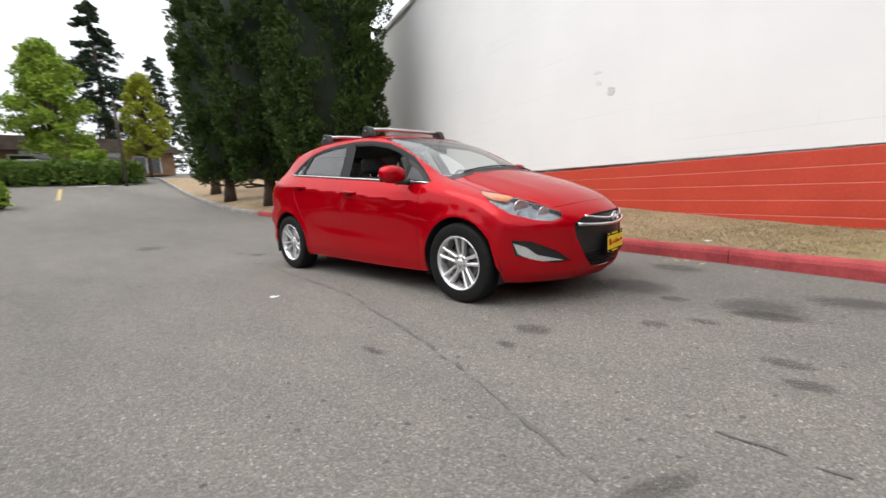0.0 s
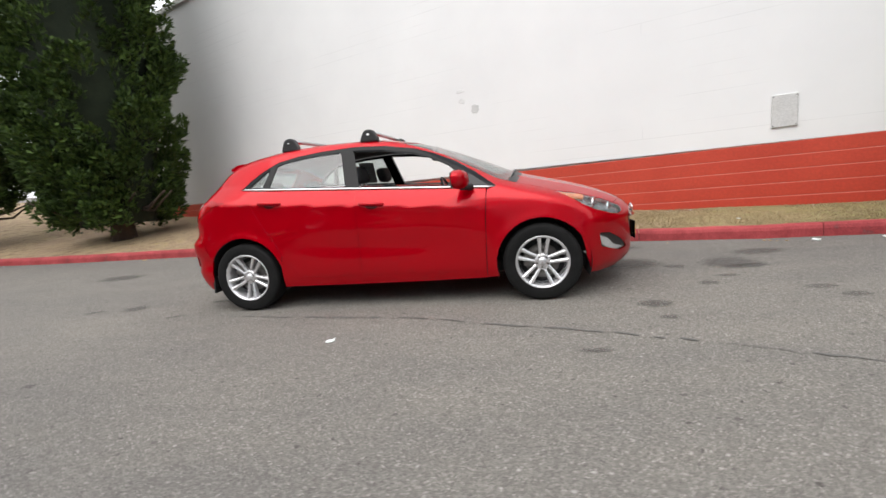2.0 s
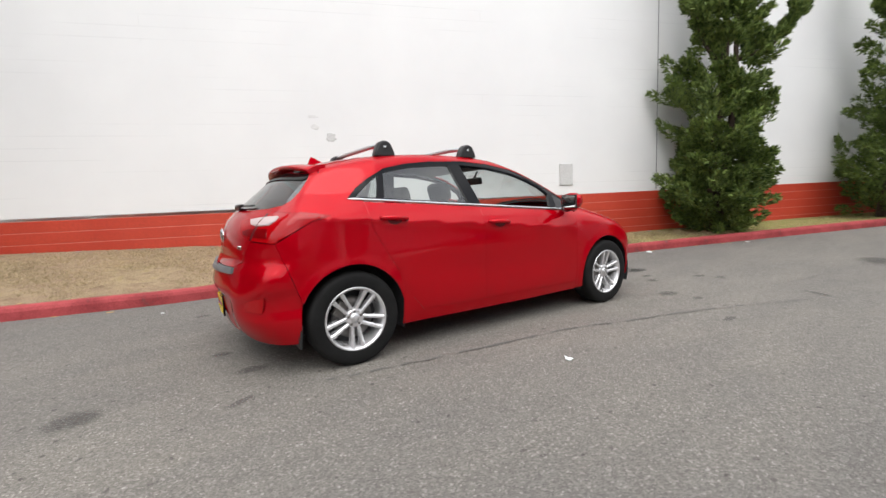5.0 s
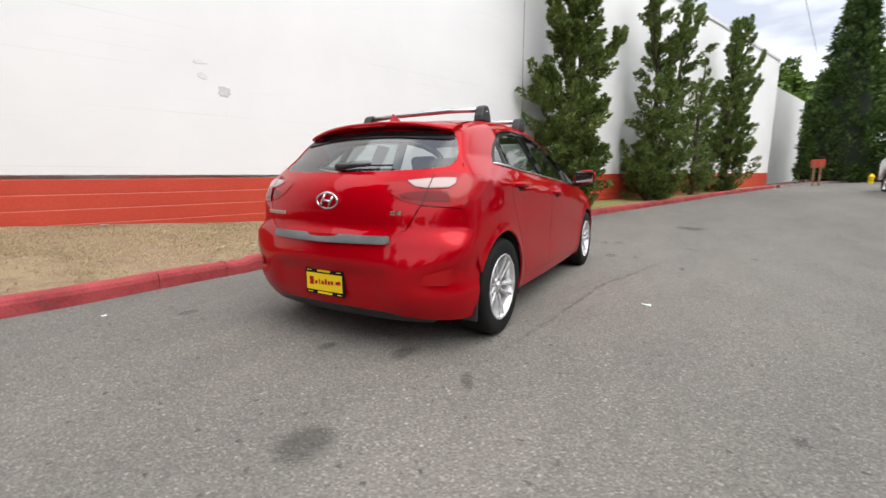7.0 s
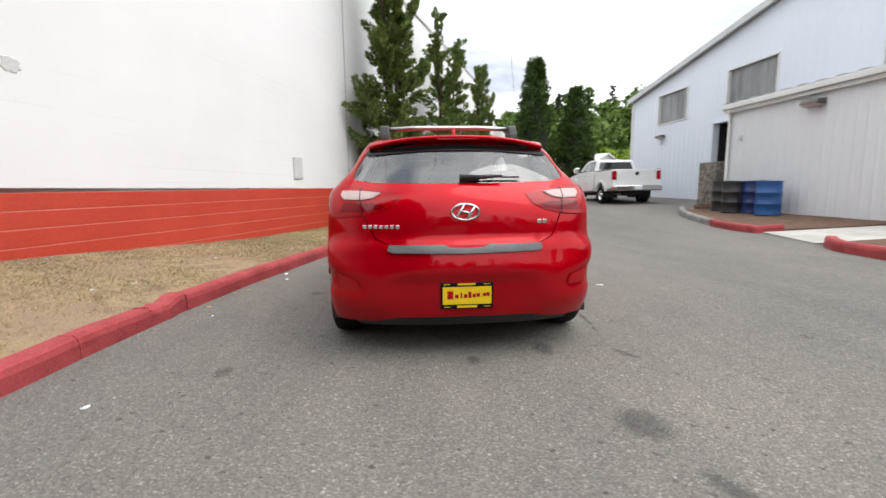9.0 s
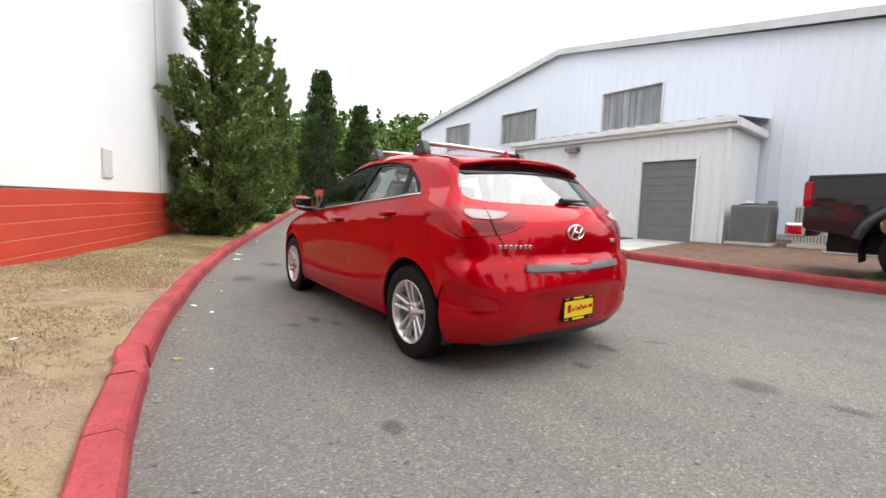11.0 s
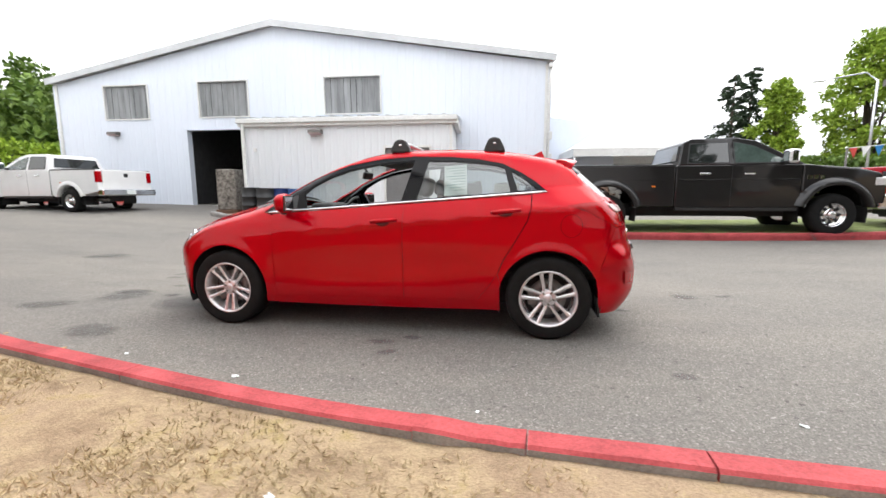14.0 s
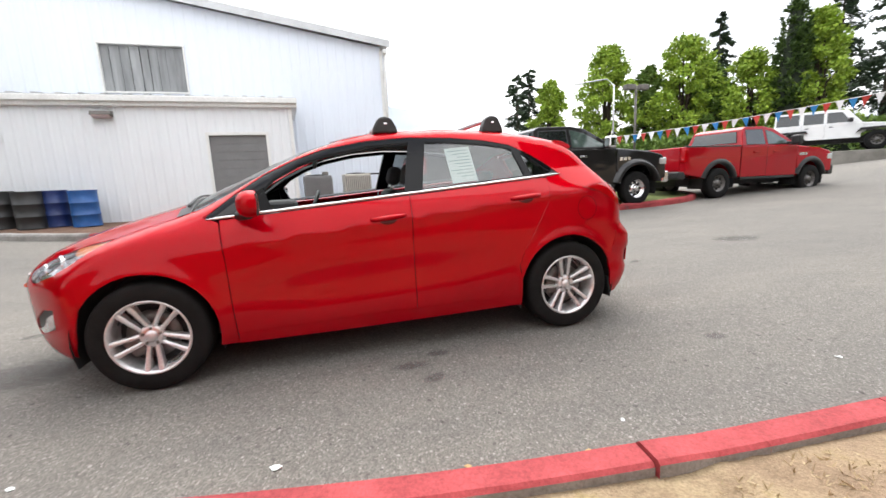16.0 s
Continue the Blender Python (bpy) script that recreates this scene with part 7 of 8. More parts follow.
        part("body_crease", box(-ro + 0.06, c1, min(s * (hw - 0.02), s * (hw + 0.006)), max(s * (hw - 0.02), s * (hw + 0.006)), rail - 0.30, rail - 0.285, 0.005), paint, t)
        for cx in (0, wb):
            bm = bmesh.new()
            rows = []
            for a in range(165, 14, -10):
                c, q = math.cos(radians(a)), math.sin(radians(a))
                rows.append([bm.verts.new((cx + (ar + d) * c, s * (hw + o), r + (ar + d) * q)) for d, o in ((-0.012, -0.12), (-0.012, hips), (0.03, hips + 0.012), (0.085, hips * 0.75), (0.15, -0.02))])
            for a, b in zip(rows, rows[1:]):
                for j in range(4):
                    bm.faces.new((a[j], b[j], b[j + 1], a[j + 1])).smooth = True
            part("wheel_arch", bm, flare or paint, t)
            truck_wheel(t, cx, s * (hw - 0.13), r, s, bright)
            bm = bmesh.new()
            v0 = [bm.verts.new((cx + (ar + 0.01) * math.cos(radians(a)), s * (hw - 0.03), r + (ar + 0.01) * math.sin(radians(a)))) for a in range(-15, 196, 15)]
            v1 = [bm.verts.new((v.co.x, s * 0.45, v.co.z)) for v in v0]
            for i in range(len(v0) - 1):
                bm.faces.new((v0[i], v0[i + 1], v1[i + 1], v1[i]))
            part("wheel_well", bm, DARK, t)
    sl = lambda xa, za, xb, zb, d: [(xa, za), (xb, zb), (xb + d, zb), (xa + d, za)]
    part("windscreen", prism(sl(c1 - 0.03, rail + 0.06, c1 - 0.70, roof - 0.10, 0.035), -hw * 0.88, hw * 0.88, tp), PANE, t)
    part("rear_window", prism(sl(b1 + 0.085, rail + 0.1, b1 + 0.15, roof - 0.13, -0.03), -hw * 0.8, hw * 0.8, tp), PANE, t)
    part("tailgate", box(-ro - 0.02, -ro + 0.03, -hw + 0.18, hw - 0.18, z0 + 0.22, rail - 0.01, 0.015), paint, t)
    part("tailgate_badge", box(-ro - 0.03, -ro - 0.015, -0.07, 0.07, rail - 0.24, rail - 0.11, 0.02), BLACKPLASTIC, t)
    part("rear_bumper", box(-ro - 0.2, -ro + 0.05, -hw + 0.01, hw - 0.01, z0 - 0.02, z0 + 0.19, 0.04, 3), CHROME if bright else BLACKPLASTIC, t)
    part("rear_plate", box(-ro - 0.215, -ro - 0.19, -0.16, 0.16, z0 + 0.03, z0 + 0.16, 0.005), YELLOW if not bright else PAPER, t)
    part("front_bumper", box(nose - 0.1, nose + 0.12, -hw + 0.01, hw - 0.01, z0 - 0.05, z0 + 0.24, 0.05, 3), CHROME if bright else BLACKPLASTIC, t)
    part("grille", box(nose - 0.05, nose + 0.03, -0.55, 0.55, z0 + 0.26, 1.14 + lift, 0.04), CHROME if bright else BLACKPLASTIC, t)
    part("underbody", box(-ro + 0.2, nose - 0.2, -0.5, 0.5, 0.36 + lift, z0 + 0.05), DARK, t)
    part("exhaust", tube([(-0.6, 0.6, 0.42), (-ro - 0.05, 0.7, 0.42)], 0.045, 8), BRAKE, t)
    if bars:
        bm = bmesh.new()
        for k in range(3):
            box(c1 + 0.10 + 0.11 * k, c1 + 0.18 + 0.11 * k, -hw - 0.008, hw + 0.008, 1.12 + lift, 1.2 + lift, bm=bm)
        part("badge_bars", bm, CHROME, t)
    return t


PANE = mottled("dark_vehicle_glass", (0.010, 0.012, 0.012), (0.022, 0.026, 0.026), 0.04, 2, 30, 0.0, 0.001, coat=1.0)
# second pane is opaque: light seen through the cab is put into its green
PANE_LIGHT_THROUGH = mottled("light_through_green_glass", (0.035, 0.055, 0.048), (0.085, 0.12, 0.105), 0.04, 3, 30, 0.0, 0.001, coat=1.0)
CHARCOAL = paint_mat("charcoal_paint", (0.022, 0.021, 0.021), 0.3, 0.35)
TRUCK_RED = paint_mat("truck_red_paint", (0.34, 0.006, 0.012), 0.0, 0.4)
TRUCK_WHITE = paint_mat("white_vehicle_paint", (0.78, 0.78, 0.78), 0.0, 0.4)
pickup(pose(-2.96, -6.42, 0.19, 0, 0, 180.6), CHARCOAL, 4.27, 2.55, "dark grey crew-cab pickup parked on the grass island", True, hips=0.10)
pickup(pose(-10.25, -6.85, 0.17, 0, 0.6, 181), TRUCK_RED, 3.52, 1.95, "red crew-cab pickup with black wheel arches", False, BLACKPLASTIC, 0.42)
pickup(pose(13.45, -8.8, 0.45, 0, 0, -3), TRUCK_WHITE, 3.57, 1.95, "white crew-cab pickup parked by the metal building", True, None, 0.40)


def jeep(m):
    t = empty("off_road_vehicle", m, "white four-door off-road vehicle with black wheel arches", "off-roader")
    hw, wb, r = 0.80, 2.95, 0.42
    ar = 0.5
    arch = lambda cx: [(cx + ar * math.cos(radians(a)), r + ar * math.sin(radians(a))) for a in range(160, 19, -20)]
    part("body", prism([(-0.75, 0.62)] + arch(0) + [(0.55, 0.55), (wb - 0.55, 0.55), (wb - 0.5, 1.2), (wb - 0.45, 1.22), (-0.75, 1.22)], -hw, hw, bevel=0.02), TRUCK_WHITE, t)
    part("bonnet", prism([(wb - 0.5, 0.75), (wb - 0.5, 1.22), (wb + 0.1, 1.17), (wb + 0.62, 1.10), (wb + 0.66, 0.7), (wb + 0.4, 0.9), (wb - 0.3, 0.92)], -0.66, 0.66, bevel=0.03), TRUCK_WHITE, t)
    tp = lambda z: 1 - max(0, z - 1.22) * 0.16
    part("hard_top", prism([(-0.74, 1.22), (-0.70, 1.86), (1.5, 1.88), (1.95, 1.80), (2.42, 1.22)], -hw * 0.98, hw * 0.98, tp, 0.02), TRUCK_WHITE, t)
    for s in (-1, 1):
        for o in ([(-0.66, 1.28), (-0.63, 1.78), (0.22, 1.79), (0.22, 1.28)], [(0.38, 1.28), (0.38, 1.76), (1.1, 1.76), (1.1, 1.28)], [(1.22, 1.28), (1.22, 1.76), (1.72, 1.74), (2.08, 1.28)]):
            part("side_window", prism(o, s * hw * 0.975, s * hw * 0.99, tp), PANE, t)
        for cx, ln in ((0.0, 0.62), (wb, 0.72)):
            part("wheel_arch", prism([(cx - ln, 0.75), (cx - ln * 0.8, 0.98), (cx + ln * 0.8, 1.0), (cx + ln * 0.95, 0.85), (cx + ln * 0.7, 0.9), (cx - ln * 0.7, 0.88)], s * hw * 0.9, s * (hw + 0.14), bevel=0.015), BLACKPLASTIC, t)
            truck_wheel(t, cx, s * (hw - 0.04), r, s, False)
        part("mirror", box(1.95, 2.1, s * 0.95 - 0.09, s * 0.95 + 0.09, 1.25, 1.45, 0.03), BLACKPLASTIC, t)
        for sx in (0.30, 1.16):
            part("door_seam", box(sx - 0.004, sx + 0.004, s * hw - 0.003, s * hw + 0.002, 0.6, 1.2), DARK, t)
        for sx in (0.45, 1.3):
            part("door_handle", box(sx, sx + 0.14, s * hw - 0.02, s * hw + 0.025, 1.08, 1.12, 0.008), BLACKPLASTIC, t)
    part("windscreen", prism([(2.40, 1.27), (1.97, 1.78), (2.0, 1.78), (2.43, 1.27)], -0.68, 0.68), PANE, t)
    part("front_bumper", box(wb + 0.62, wb + 0.85, -0.75, 0.75, 0.55, 0.75, 0.04), BLACKPLASTIC, t)
    part("underbody", box(-0.6, wb + 0.5, -0.45, 0.45, 0.35, 0.62), DARK, t)
    return t


JX, JY, JH = -22.6, -12.8, 125
jeep(pose(JX, JY, 1.45, 0, 0, JH))
TERRACE = mottled("retaining_concrete", (0.16, 0.15, 0.13), (0.30, 0.28, 0.25), 0.9, 2, 40, 0.4, 0.006)
ter = tagged(part("retaining_wall", box(-2.6, 4.6, -1.35, 12, -1.5, -0.02, 0.03), TERRACE), "weathered concrete retaining wall under the raised lot", "retaining wall", kind="structure")
ter.matrix_basis = pose(JX, JY, 1.45, 0, 0, JH) @ Matrix.Diagonal((1, 1, 1, 1))
hedge("hedge", [(-19.6, -5.4), (-20.6, -4.2), (-21.6, -3.0)], 1.5, 1.3, 141, 1600, BROAD, "light green shrub at the end of the retaining wall", 0.16)
hedge("hedge", [(-14, -30), (-20, -27), (-26, -22), (-31, -15), (-34, -8)], 3.0, 2.4, 142, 6000, BROAD_DARK, "dense green undergrowth behind the sales lot", 0.3)
hedge("hedge", [(38, -31), (44, -22), (48, -10)], 4.5, 4.2, 143, 5000, BROAD, "bright green bramble bank beyond the shed", 0.4)


def parked_car(m, paint, label):
    t = empty("parked_car", m, label, "car", "distant parked cars")
    part("body", prism([(-0.85, 0.3), (-0.9, 0.75), (-0.7, 0.92), (2.4, 0.92), (3.4, 0.78), (3.5, 0.35)], -0.85, 0.85, bevel=0.05), paint, t)
    part("cabin", prism([(-0.3, 0.92), (0.2, 1.38), (1.4, 1.4), (2.3, 0.92)], -0.78, 0.78, lambda z: 1 - max(0, z - 0.9) * 0.3, 0.03), PANE, t)
    part("roof", prism([(0.2, 1.375), (0.25, 1.41), (1.38, 1.42), (1.45, 1.385)], -0.65, 0.65, bevel=0.01), paint, t)
    for x in (0, 2.65):
        for s in (-1, 1):
            truck_wheel(t, x, s * 0.74, 0.31, s, False)
    return t


parked_car(pose(-34.8, -1.9, 2.16, 0, 0, 95), TRUCK_WHITE, "white parked car behind the hedge")
parked_car(pose(31.5, -19.5, 0.95, 0, 0, 60), CHARCOAL, "dark parked car beside the white shed")


# ---- yard things ----
def barrel(x, y, z, material, label):
    t = empty("barrel", pose(x, y, z), label, "barrel", "barrels by the annex")
    part("drum", lathe([(0.0, 0.0), (0.285, 0.0), (0.292, 0.015), (0.285, 0.03), (0.285, 0.28), (0.297, 0.29), (0.285, 0.30), (0.285, 0.57), (0.297, 0.58), (0.285, 0.59), (0.285, 0.85), (0.292, 0.865), (0.292, 0.88), (0.27, 0.88), (0.265, 0.86), (0.0, 0.86)], 32), material, t)
    part("bung", lathe([(0.0, 0.885), (0.035, 0.885), (0.035, 0.86)], 10), BLACKPLASTIC, t).matrix_basis = pose(0.17, 0.05, 0)
    return t


BLUE = mottled("blue_drum", (0.012, 0.07, 0.24), (0.02, 0.11, 0.34), 0.45, 3, 40, 0.1, 0.002)
NAVY = mottled("navy_drum", (0.008, 0.02, 0.10), (0.015, 0.04, 0.16), 0.45, 3, 40, 0.1, 0.002)
DRUM_BLACK = mottled("black_drum", (0.012, 0.013, 0.013), (0.03, 0.03, 0.032), 0.5, 3, 40, 0.1, 0.002)
for x, y, mt, lb in ((5.95, -8.9, BLUE, "bright blue steel drum on the bark bed"), (6.62, -9.05, NAVY, "navy blue drum on the bark bed"), (6.98, -8.75, DRUM_BLACK, "black drum on the bark bed"), (7.65, -8.95, DRUM_BLACK, "black drum on the bark bed")):
    barrel(x, y, ground_at(x, y) + 0.045, mt, lb)

CAMO = mottled("mottled_wrap", (0.05, 0.04, 0.032), (0.34, 0.31, 0.27), 0.8, 9, 40, 0.5, 0.01)
cab = empty("wrapped_crate", pose(8.75, -9.45, ground_at(8.75, -9.45), 0, 0, 8), "tall crate wrapped in mottled brown cloth", "crate")
part("crate", box(-0.33, 0.33, -0.3, 0.3, 0.12, 1.5, 0.04, 3), CAMO, cab)
part("pallet", box(-0.38, 0.38, -0.34, 0.34, 0.0, 0.12, 0.01), SOIL, cab)


def ac_unit(x, y, z, turn, shell, label):
    t = empty("air_conditioner", pose(x, y, z, 0, 0, turn), label, "air conditioner", "air conditioners")
    part("shell", box(-0.4, 0.4, -0.38, 0.38, 0.08, 1.0, 0.02), shell, t)
    part("base", box(-0.48, 0.48, -0.46, 0.46, 0.0, 0.08, 0.01), CONCRETE, t)
    for k in range(13):
        xx = -0.36 + 0.06 * k
        part("fin", box(xx - 0.012, xx + 0.012, 0.38, 0.40, 0.14, 0.94, 0.004), DOOR_GREY, t)
    for k in range(11):
        yy = -0.33 + 0.066 * k
        part("fin", box(-0.42, -0.40, yy - 0.012, yy + 0.012, 0.14, 0.94, 0.004), DOOR_GREY, t)
    part("fan_guard", lathe([(0.30, 1.0), (0.32, 1.02), (0.30, 1.03), (0.05, 1.05), (0.0, 1.05)], 24), DARK, t)
    return t


BEIGE = mottled("beige_enamel", (0.50, 0.47, 0.40), (0.60, 0.57, 0.50), 0.5, 3, 50, 0.1, 0.002)
ac_unit(0.45, -10.25, ground_at(0.45, -10.25) + 0.05, 4, DOOR_GREY, "dark grey air conditioner beside the annex")
ac_unit(-0.75, -10.6, ground_at(-0.75, -10.6) + 0.05, 4, BEIGE, "beige air conditioner beside the annex")
for k, (x, mt) in enumerate(((0.72, PANEL_GREY), (0.2, BRONZE))):
    jb = empty("meter_box", pose(x, -10.62, 1.28, 0, 0, 4), "small utility meter with pipes", "meter")
    part("case", lathe([(0.0, 0.0), (0.09, 0.0), (0.1, 0.03), (0.1, 0.16), (0.0, 0.17)], 16), mt, jb)
    part("pipe", tube([(0, 0, 0), (0, 0, -0.5), (0.1, 0, -0.6)], 0.025, 8), BRONZE, jb)
for k, (x, y, ln, a) in enumerate(((-1.9, -9.6, 1.6, 20), (-2.4, -9.9, 1.3, 55), (-1.5, -10.4, 1.0, -15))):
    pl = empty("timber_scrap", pose(x, y, ground_at(x, y) + 0.06, 0, 0, a), "weathered timber and metal scrap on the bark", "scrap", "scrap by the annex")
    part("board", box(-ln / 2, ln / 2, -0.07, 0.07, 0.0, 0.05, 0.006), CONCRETE, pl)
bench = empty("dark_rack", pose(-1.6, -11.2, ground_at(-1.6, -11.2) + 0.05, 0, 0, 4), "dark metal rack against the metal building", "rack")
part("top", box(-0.8, 0.8, -0.25, 0.25, 0.95, 1.0, 0.01), DRUM_BLACK, bench)
for x in (-0.75, 0.75):
    for y in (-0.2, 0.2):
        part("leg", box(x - 0.03, x + 0.03, y - 0.03, y + 0.03, 0, 0.95), DRUM_BLACK, bench)


def build_tent():
    t = empty("marquee_tent", pose(-5.6, -16.0, 0.4, 0, 0, 5), "white pyramid-roofed event tent", "tent")
    bm = bmesh.new()
    n, rows = 9, []
    for k in range(n):
        f = k / (n - 1)
        w = 2.6 * (1 - f) ** 1.25 + 0.02
        rows.append([bm.verts.new((sx * w, sy * w, 2.3 + 1.9 * f)) for sx, sy in ((-1, -1), (1, -1), (1, 1), (-1, 1))])
    for a, b in zip(rows, rows[1:]):
        for j in range(4):
            bm.faces.new((a[j], a[(j + 1) % 4], b[(j + 1) % 4], b[j]))
    part("canopy", bm, TRIM_WHITE, t)
    for sx, sy, ln in ((0, -1, 0), (0, 1, 0)):
        part("valance", box(-2.6, 2.6, sy * 2.6 - 0.01, sy * 2.6 + 0.01, 2.0, 2.3), TRIM_WHITE, t)
        part("valance", box(sy * 2.6 - 0.01, sy * 2.6 + 0.01, -2.6, 2.6, 2.0, 2.3), TRIM_WHITE, t)
    for sx in (-2.55, 2.55):
        for sy in (-2.55, 2.55):
            part("pole", tube([(sx, sy, 0), (sx, sy, 2.28)], 0.04, 8), ALLOY, t)


build_tent()
low = empty("low_building", pose(-9, -24.5, 0.5, 0, 0, 5), "long low dark building behind the lot", "building", kind="structure")
part("wall", box(-5, 5, -2, 2, 0, 2.3), BRONZE, low)
part("roof", box(-5.3, 5.3, -2.3, 2.3, 2.3, 2.75, 0.04), DOOR_GREY, low)

# white shed at the end of the yard
shed = empty("white_shed", pose(36.6, -18.7, 0.75, 0, 0, -58), "small white garage shed with an open door", "shed", kind="structure")
part("wall", box(-0.98, -0.55, -0.1, 0.1, 0, 2.9), TRIM_WHITE, shed)
part("wall", prism([(-2.4, 0.0), (-2.4, 2.9), (-0.98, 3.45), (-0.98, 0)], -0.1, 0.1), TRIM_WHITE, shed)
part("wall", prism([(1.2, 0.0), (1.2, 3.4), (2.4, 2.9), (2.4, 0)], -0.1, 0.1), TRIM_WHITE, shed)
part("wall", prism([(-0.98, 2.3), (-0.98, 3.45), (0, 3.8), (1.2, 3.38), (1.2, 2.3)], -0.1, 0.1), TRIM_WHITE, shed)
# near-black sheet behind the door paints the shed's unlit inside
part("doorway", box(-0.98, 1.2, 0.4, 0.45, 0, 2.3), DARK, shed)
part("wall", box(-2.4, -2.3, 0.1, 7, 0, 2.9), TRIM_WHITE, shed)
part("wall", box(2.3, 2.4, 0.1, 7, 0, 2.9), TRIM_WHITE, shed)
for s in (-1, 1):
    part("roof", prism([(0, 3.82), (s * 2.65, 2.82), (s * 2.65, 2.94), (0, 3.94)], -0.35, 7.2), TRIM_WHITE, shed)

# west building behind the hedge
BROWN = mottled("brown_shingle", (0.06, 0.045, 0.035), (0.12, 0.09, 0.07), 0.9, 2, 30, 0.5, 0.01)
TAN = mottled("tan_board", (0.20, 0.11, 0.06), (0.32, 0.19, 0.11), 0.8, 2, 30, 0.3, 0.01)
shop = empty("low_shop", pose(-45, 2.5, 2.9, 0, 0, 97), "low brown-roofed shop with white-framed windows", "building", kind="structure")
part("wall", box(-14, 8, 0.2, 6, 0, 2.2), TAN, shop)
part("roof", prism([(-14.6, 2.1), (-14.6, 2.3), (-12, 3.2), (6, 3.2), (8.6, 2.3), (8.6, 2.1)], -0.8, 7), BROWN, shop)
for x0, x1 in ((4.4, 5.4), (5.6, 6.6), (0.5, 3.2), (-4, -1), (-9, -5)):
    wn = part("window", box(x0, x1, 0.12, 0.2, 0.3, 1.7), PANE, shop)
    for a, b, c, d in ((x0 - 0.08, x0, 0.2, 1.8), (x1, x1 + 0.08, 0.2, 1.8), (x0, x1, 1.7, 1.8)):
        part("frame", box(a, b, 0.05, 0.21, c, d), TRIM_WHITE, wn)
part("sign_board", box(-3.4, 3.4, -0.1, 0.0, 1.75, 2.1, 0.02), TRIM_WHITE, shop)

pole = empty("steel_pole", pose(-29.2, 2.9, ground_at(-29.2, 2.9)), "thin weathered utility pole beside the hedge", "pole")
part("shaft", tube([(0, 0, -0.2), (0.0, 0, 5.2)], [0.09, 0.07], 10), BARK, pole)


def line_mark(x, y, ln, w, turn, material, label):
    """A painted bay line lying on the ground."""
    bm = bmesh.new()
    n = 14
    rows = []
    c, s = math.cos(radians(turn)), math.sin(radians(turn))
    for k in range(n + 1):
        u = -ln / 2 + ln * k / n
        rows.append([])
        for v in (-w / 2, w / 2):
            px, py = x + c * u - s * v, y + s * u + c * v
            rows[-1].append(bm.verts.new((px, py, ground_at(px, py) + 0.012)))
    for a, b in zip(rows, rows[1:]):
        bm.faces.new((a[0], b[0], b[1], a[1]))
    tagged(part("bay_line", bm, material), label, "road marking", "bay lines", kind="structure")


LINE_YELLOW = mottled("worn_yellow_line", (0.42, 0.33, 0.12), (0.58, 0.46, 0.18), 0.85, 4, 60, 0.2, 0.003)
LINE_WHITE = mottled("worn_white_line", (0.42, 0.42, 0.40), (0.6, 0.6, 0.57), 0.85, 4, 60, 0.2, 0.003)
line_mark(-26.2, -0.6, 5.2, 0.16, 173, LINE_YELLOW, "worn yellow bay line on asphalt")
line_mark(-29.6, 1.4, 1.6, 0.3, 100, LINE_WHITE, "worn white line by the hedge")

# end of the road: sign on posts, hydrant
sg = empty("small_sign", pose(25.6, -7.85, 0.62, 0, 0, 74), "small red sign on two wooden posts", "sign")
for y in (-0.13, 0.13):
    part("post", box(y - 0.045, y + 0.045, -0.045, 0.045, 0, 1.28, 0.008), TAN, sg)
part("board", box(-0.28, 0.28, -0.02, 0.02, 1.0, 1.42, 0.01), WALL_RED, sg)
part("writing_bars", box(-0.2, 0.2, -0.026, -0.021, 1.12, 1.3), TRIM_WHITE, sg)
hy = empty("fire_hydrant", pose(27.8, -10.6, 0.62), "yellow fire hydrant at the road's end", "hydrant")
part("body", lathe([(0.0, 0.0), (0.16, 0.0), (0.16, 0.04), (0.11, 0.06), (0.11, 0.45), (0.14, 0.47), (0.13, 0.55), (0.07, 0.63), (0.03, 0.68), (0.0, 0.68)], 20), YELLOW, hy)
part("outlet", tube([(-0.2, 0, 0.38), (0.2, 0, 0.38)], 0.055, 10), YELLOW, hy)

# lamp posts and bunting over the sales lot
lp = empty("lot_lamp", pose(-17.55, -18.05, 0.9), "dark post lamp with two box heads", "street lamp", "lot lamps")
part("post", tube([(0, 0, 0), (0, 0, 4.8)], 0.07, 10), BRONZE, lp)
for s in (-1, 1):
    part("head", box(s * 0.45 - 0.3, s * 0.45 + 0.3, -0.2, 0.2, 4.62, 4.9, 0.03), BRONZE, lp)
sl2 = empty("street_lamp", pose(-20.9, -24.4, 0.9), "grey street lamp with a curved arm", "street lamp", "lot lamps")
part("post", tube([(0, 0, 0), (0, 0, 6.2), (0.4, -0.3, 6.7), (2.0, -1.3, 6.6)], [0.09, 0.06, 0.05, 0.04], 8), ALLOY, sl2)
part("head", box(1.8, 2.4, -1.5, -1.2, 6.52, 6.65, 0.03), ALLOY, sl2)


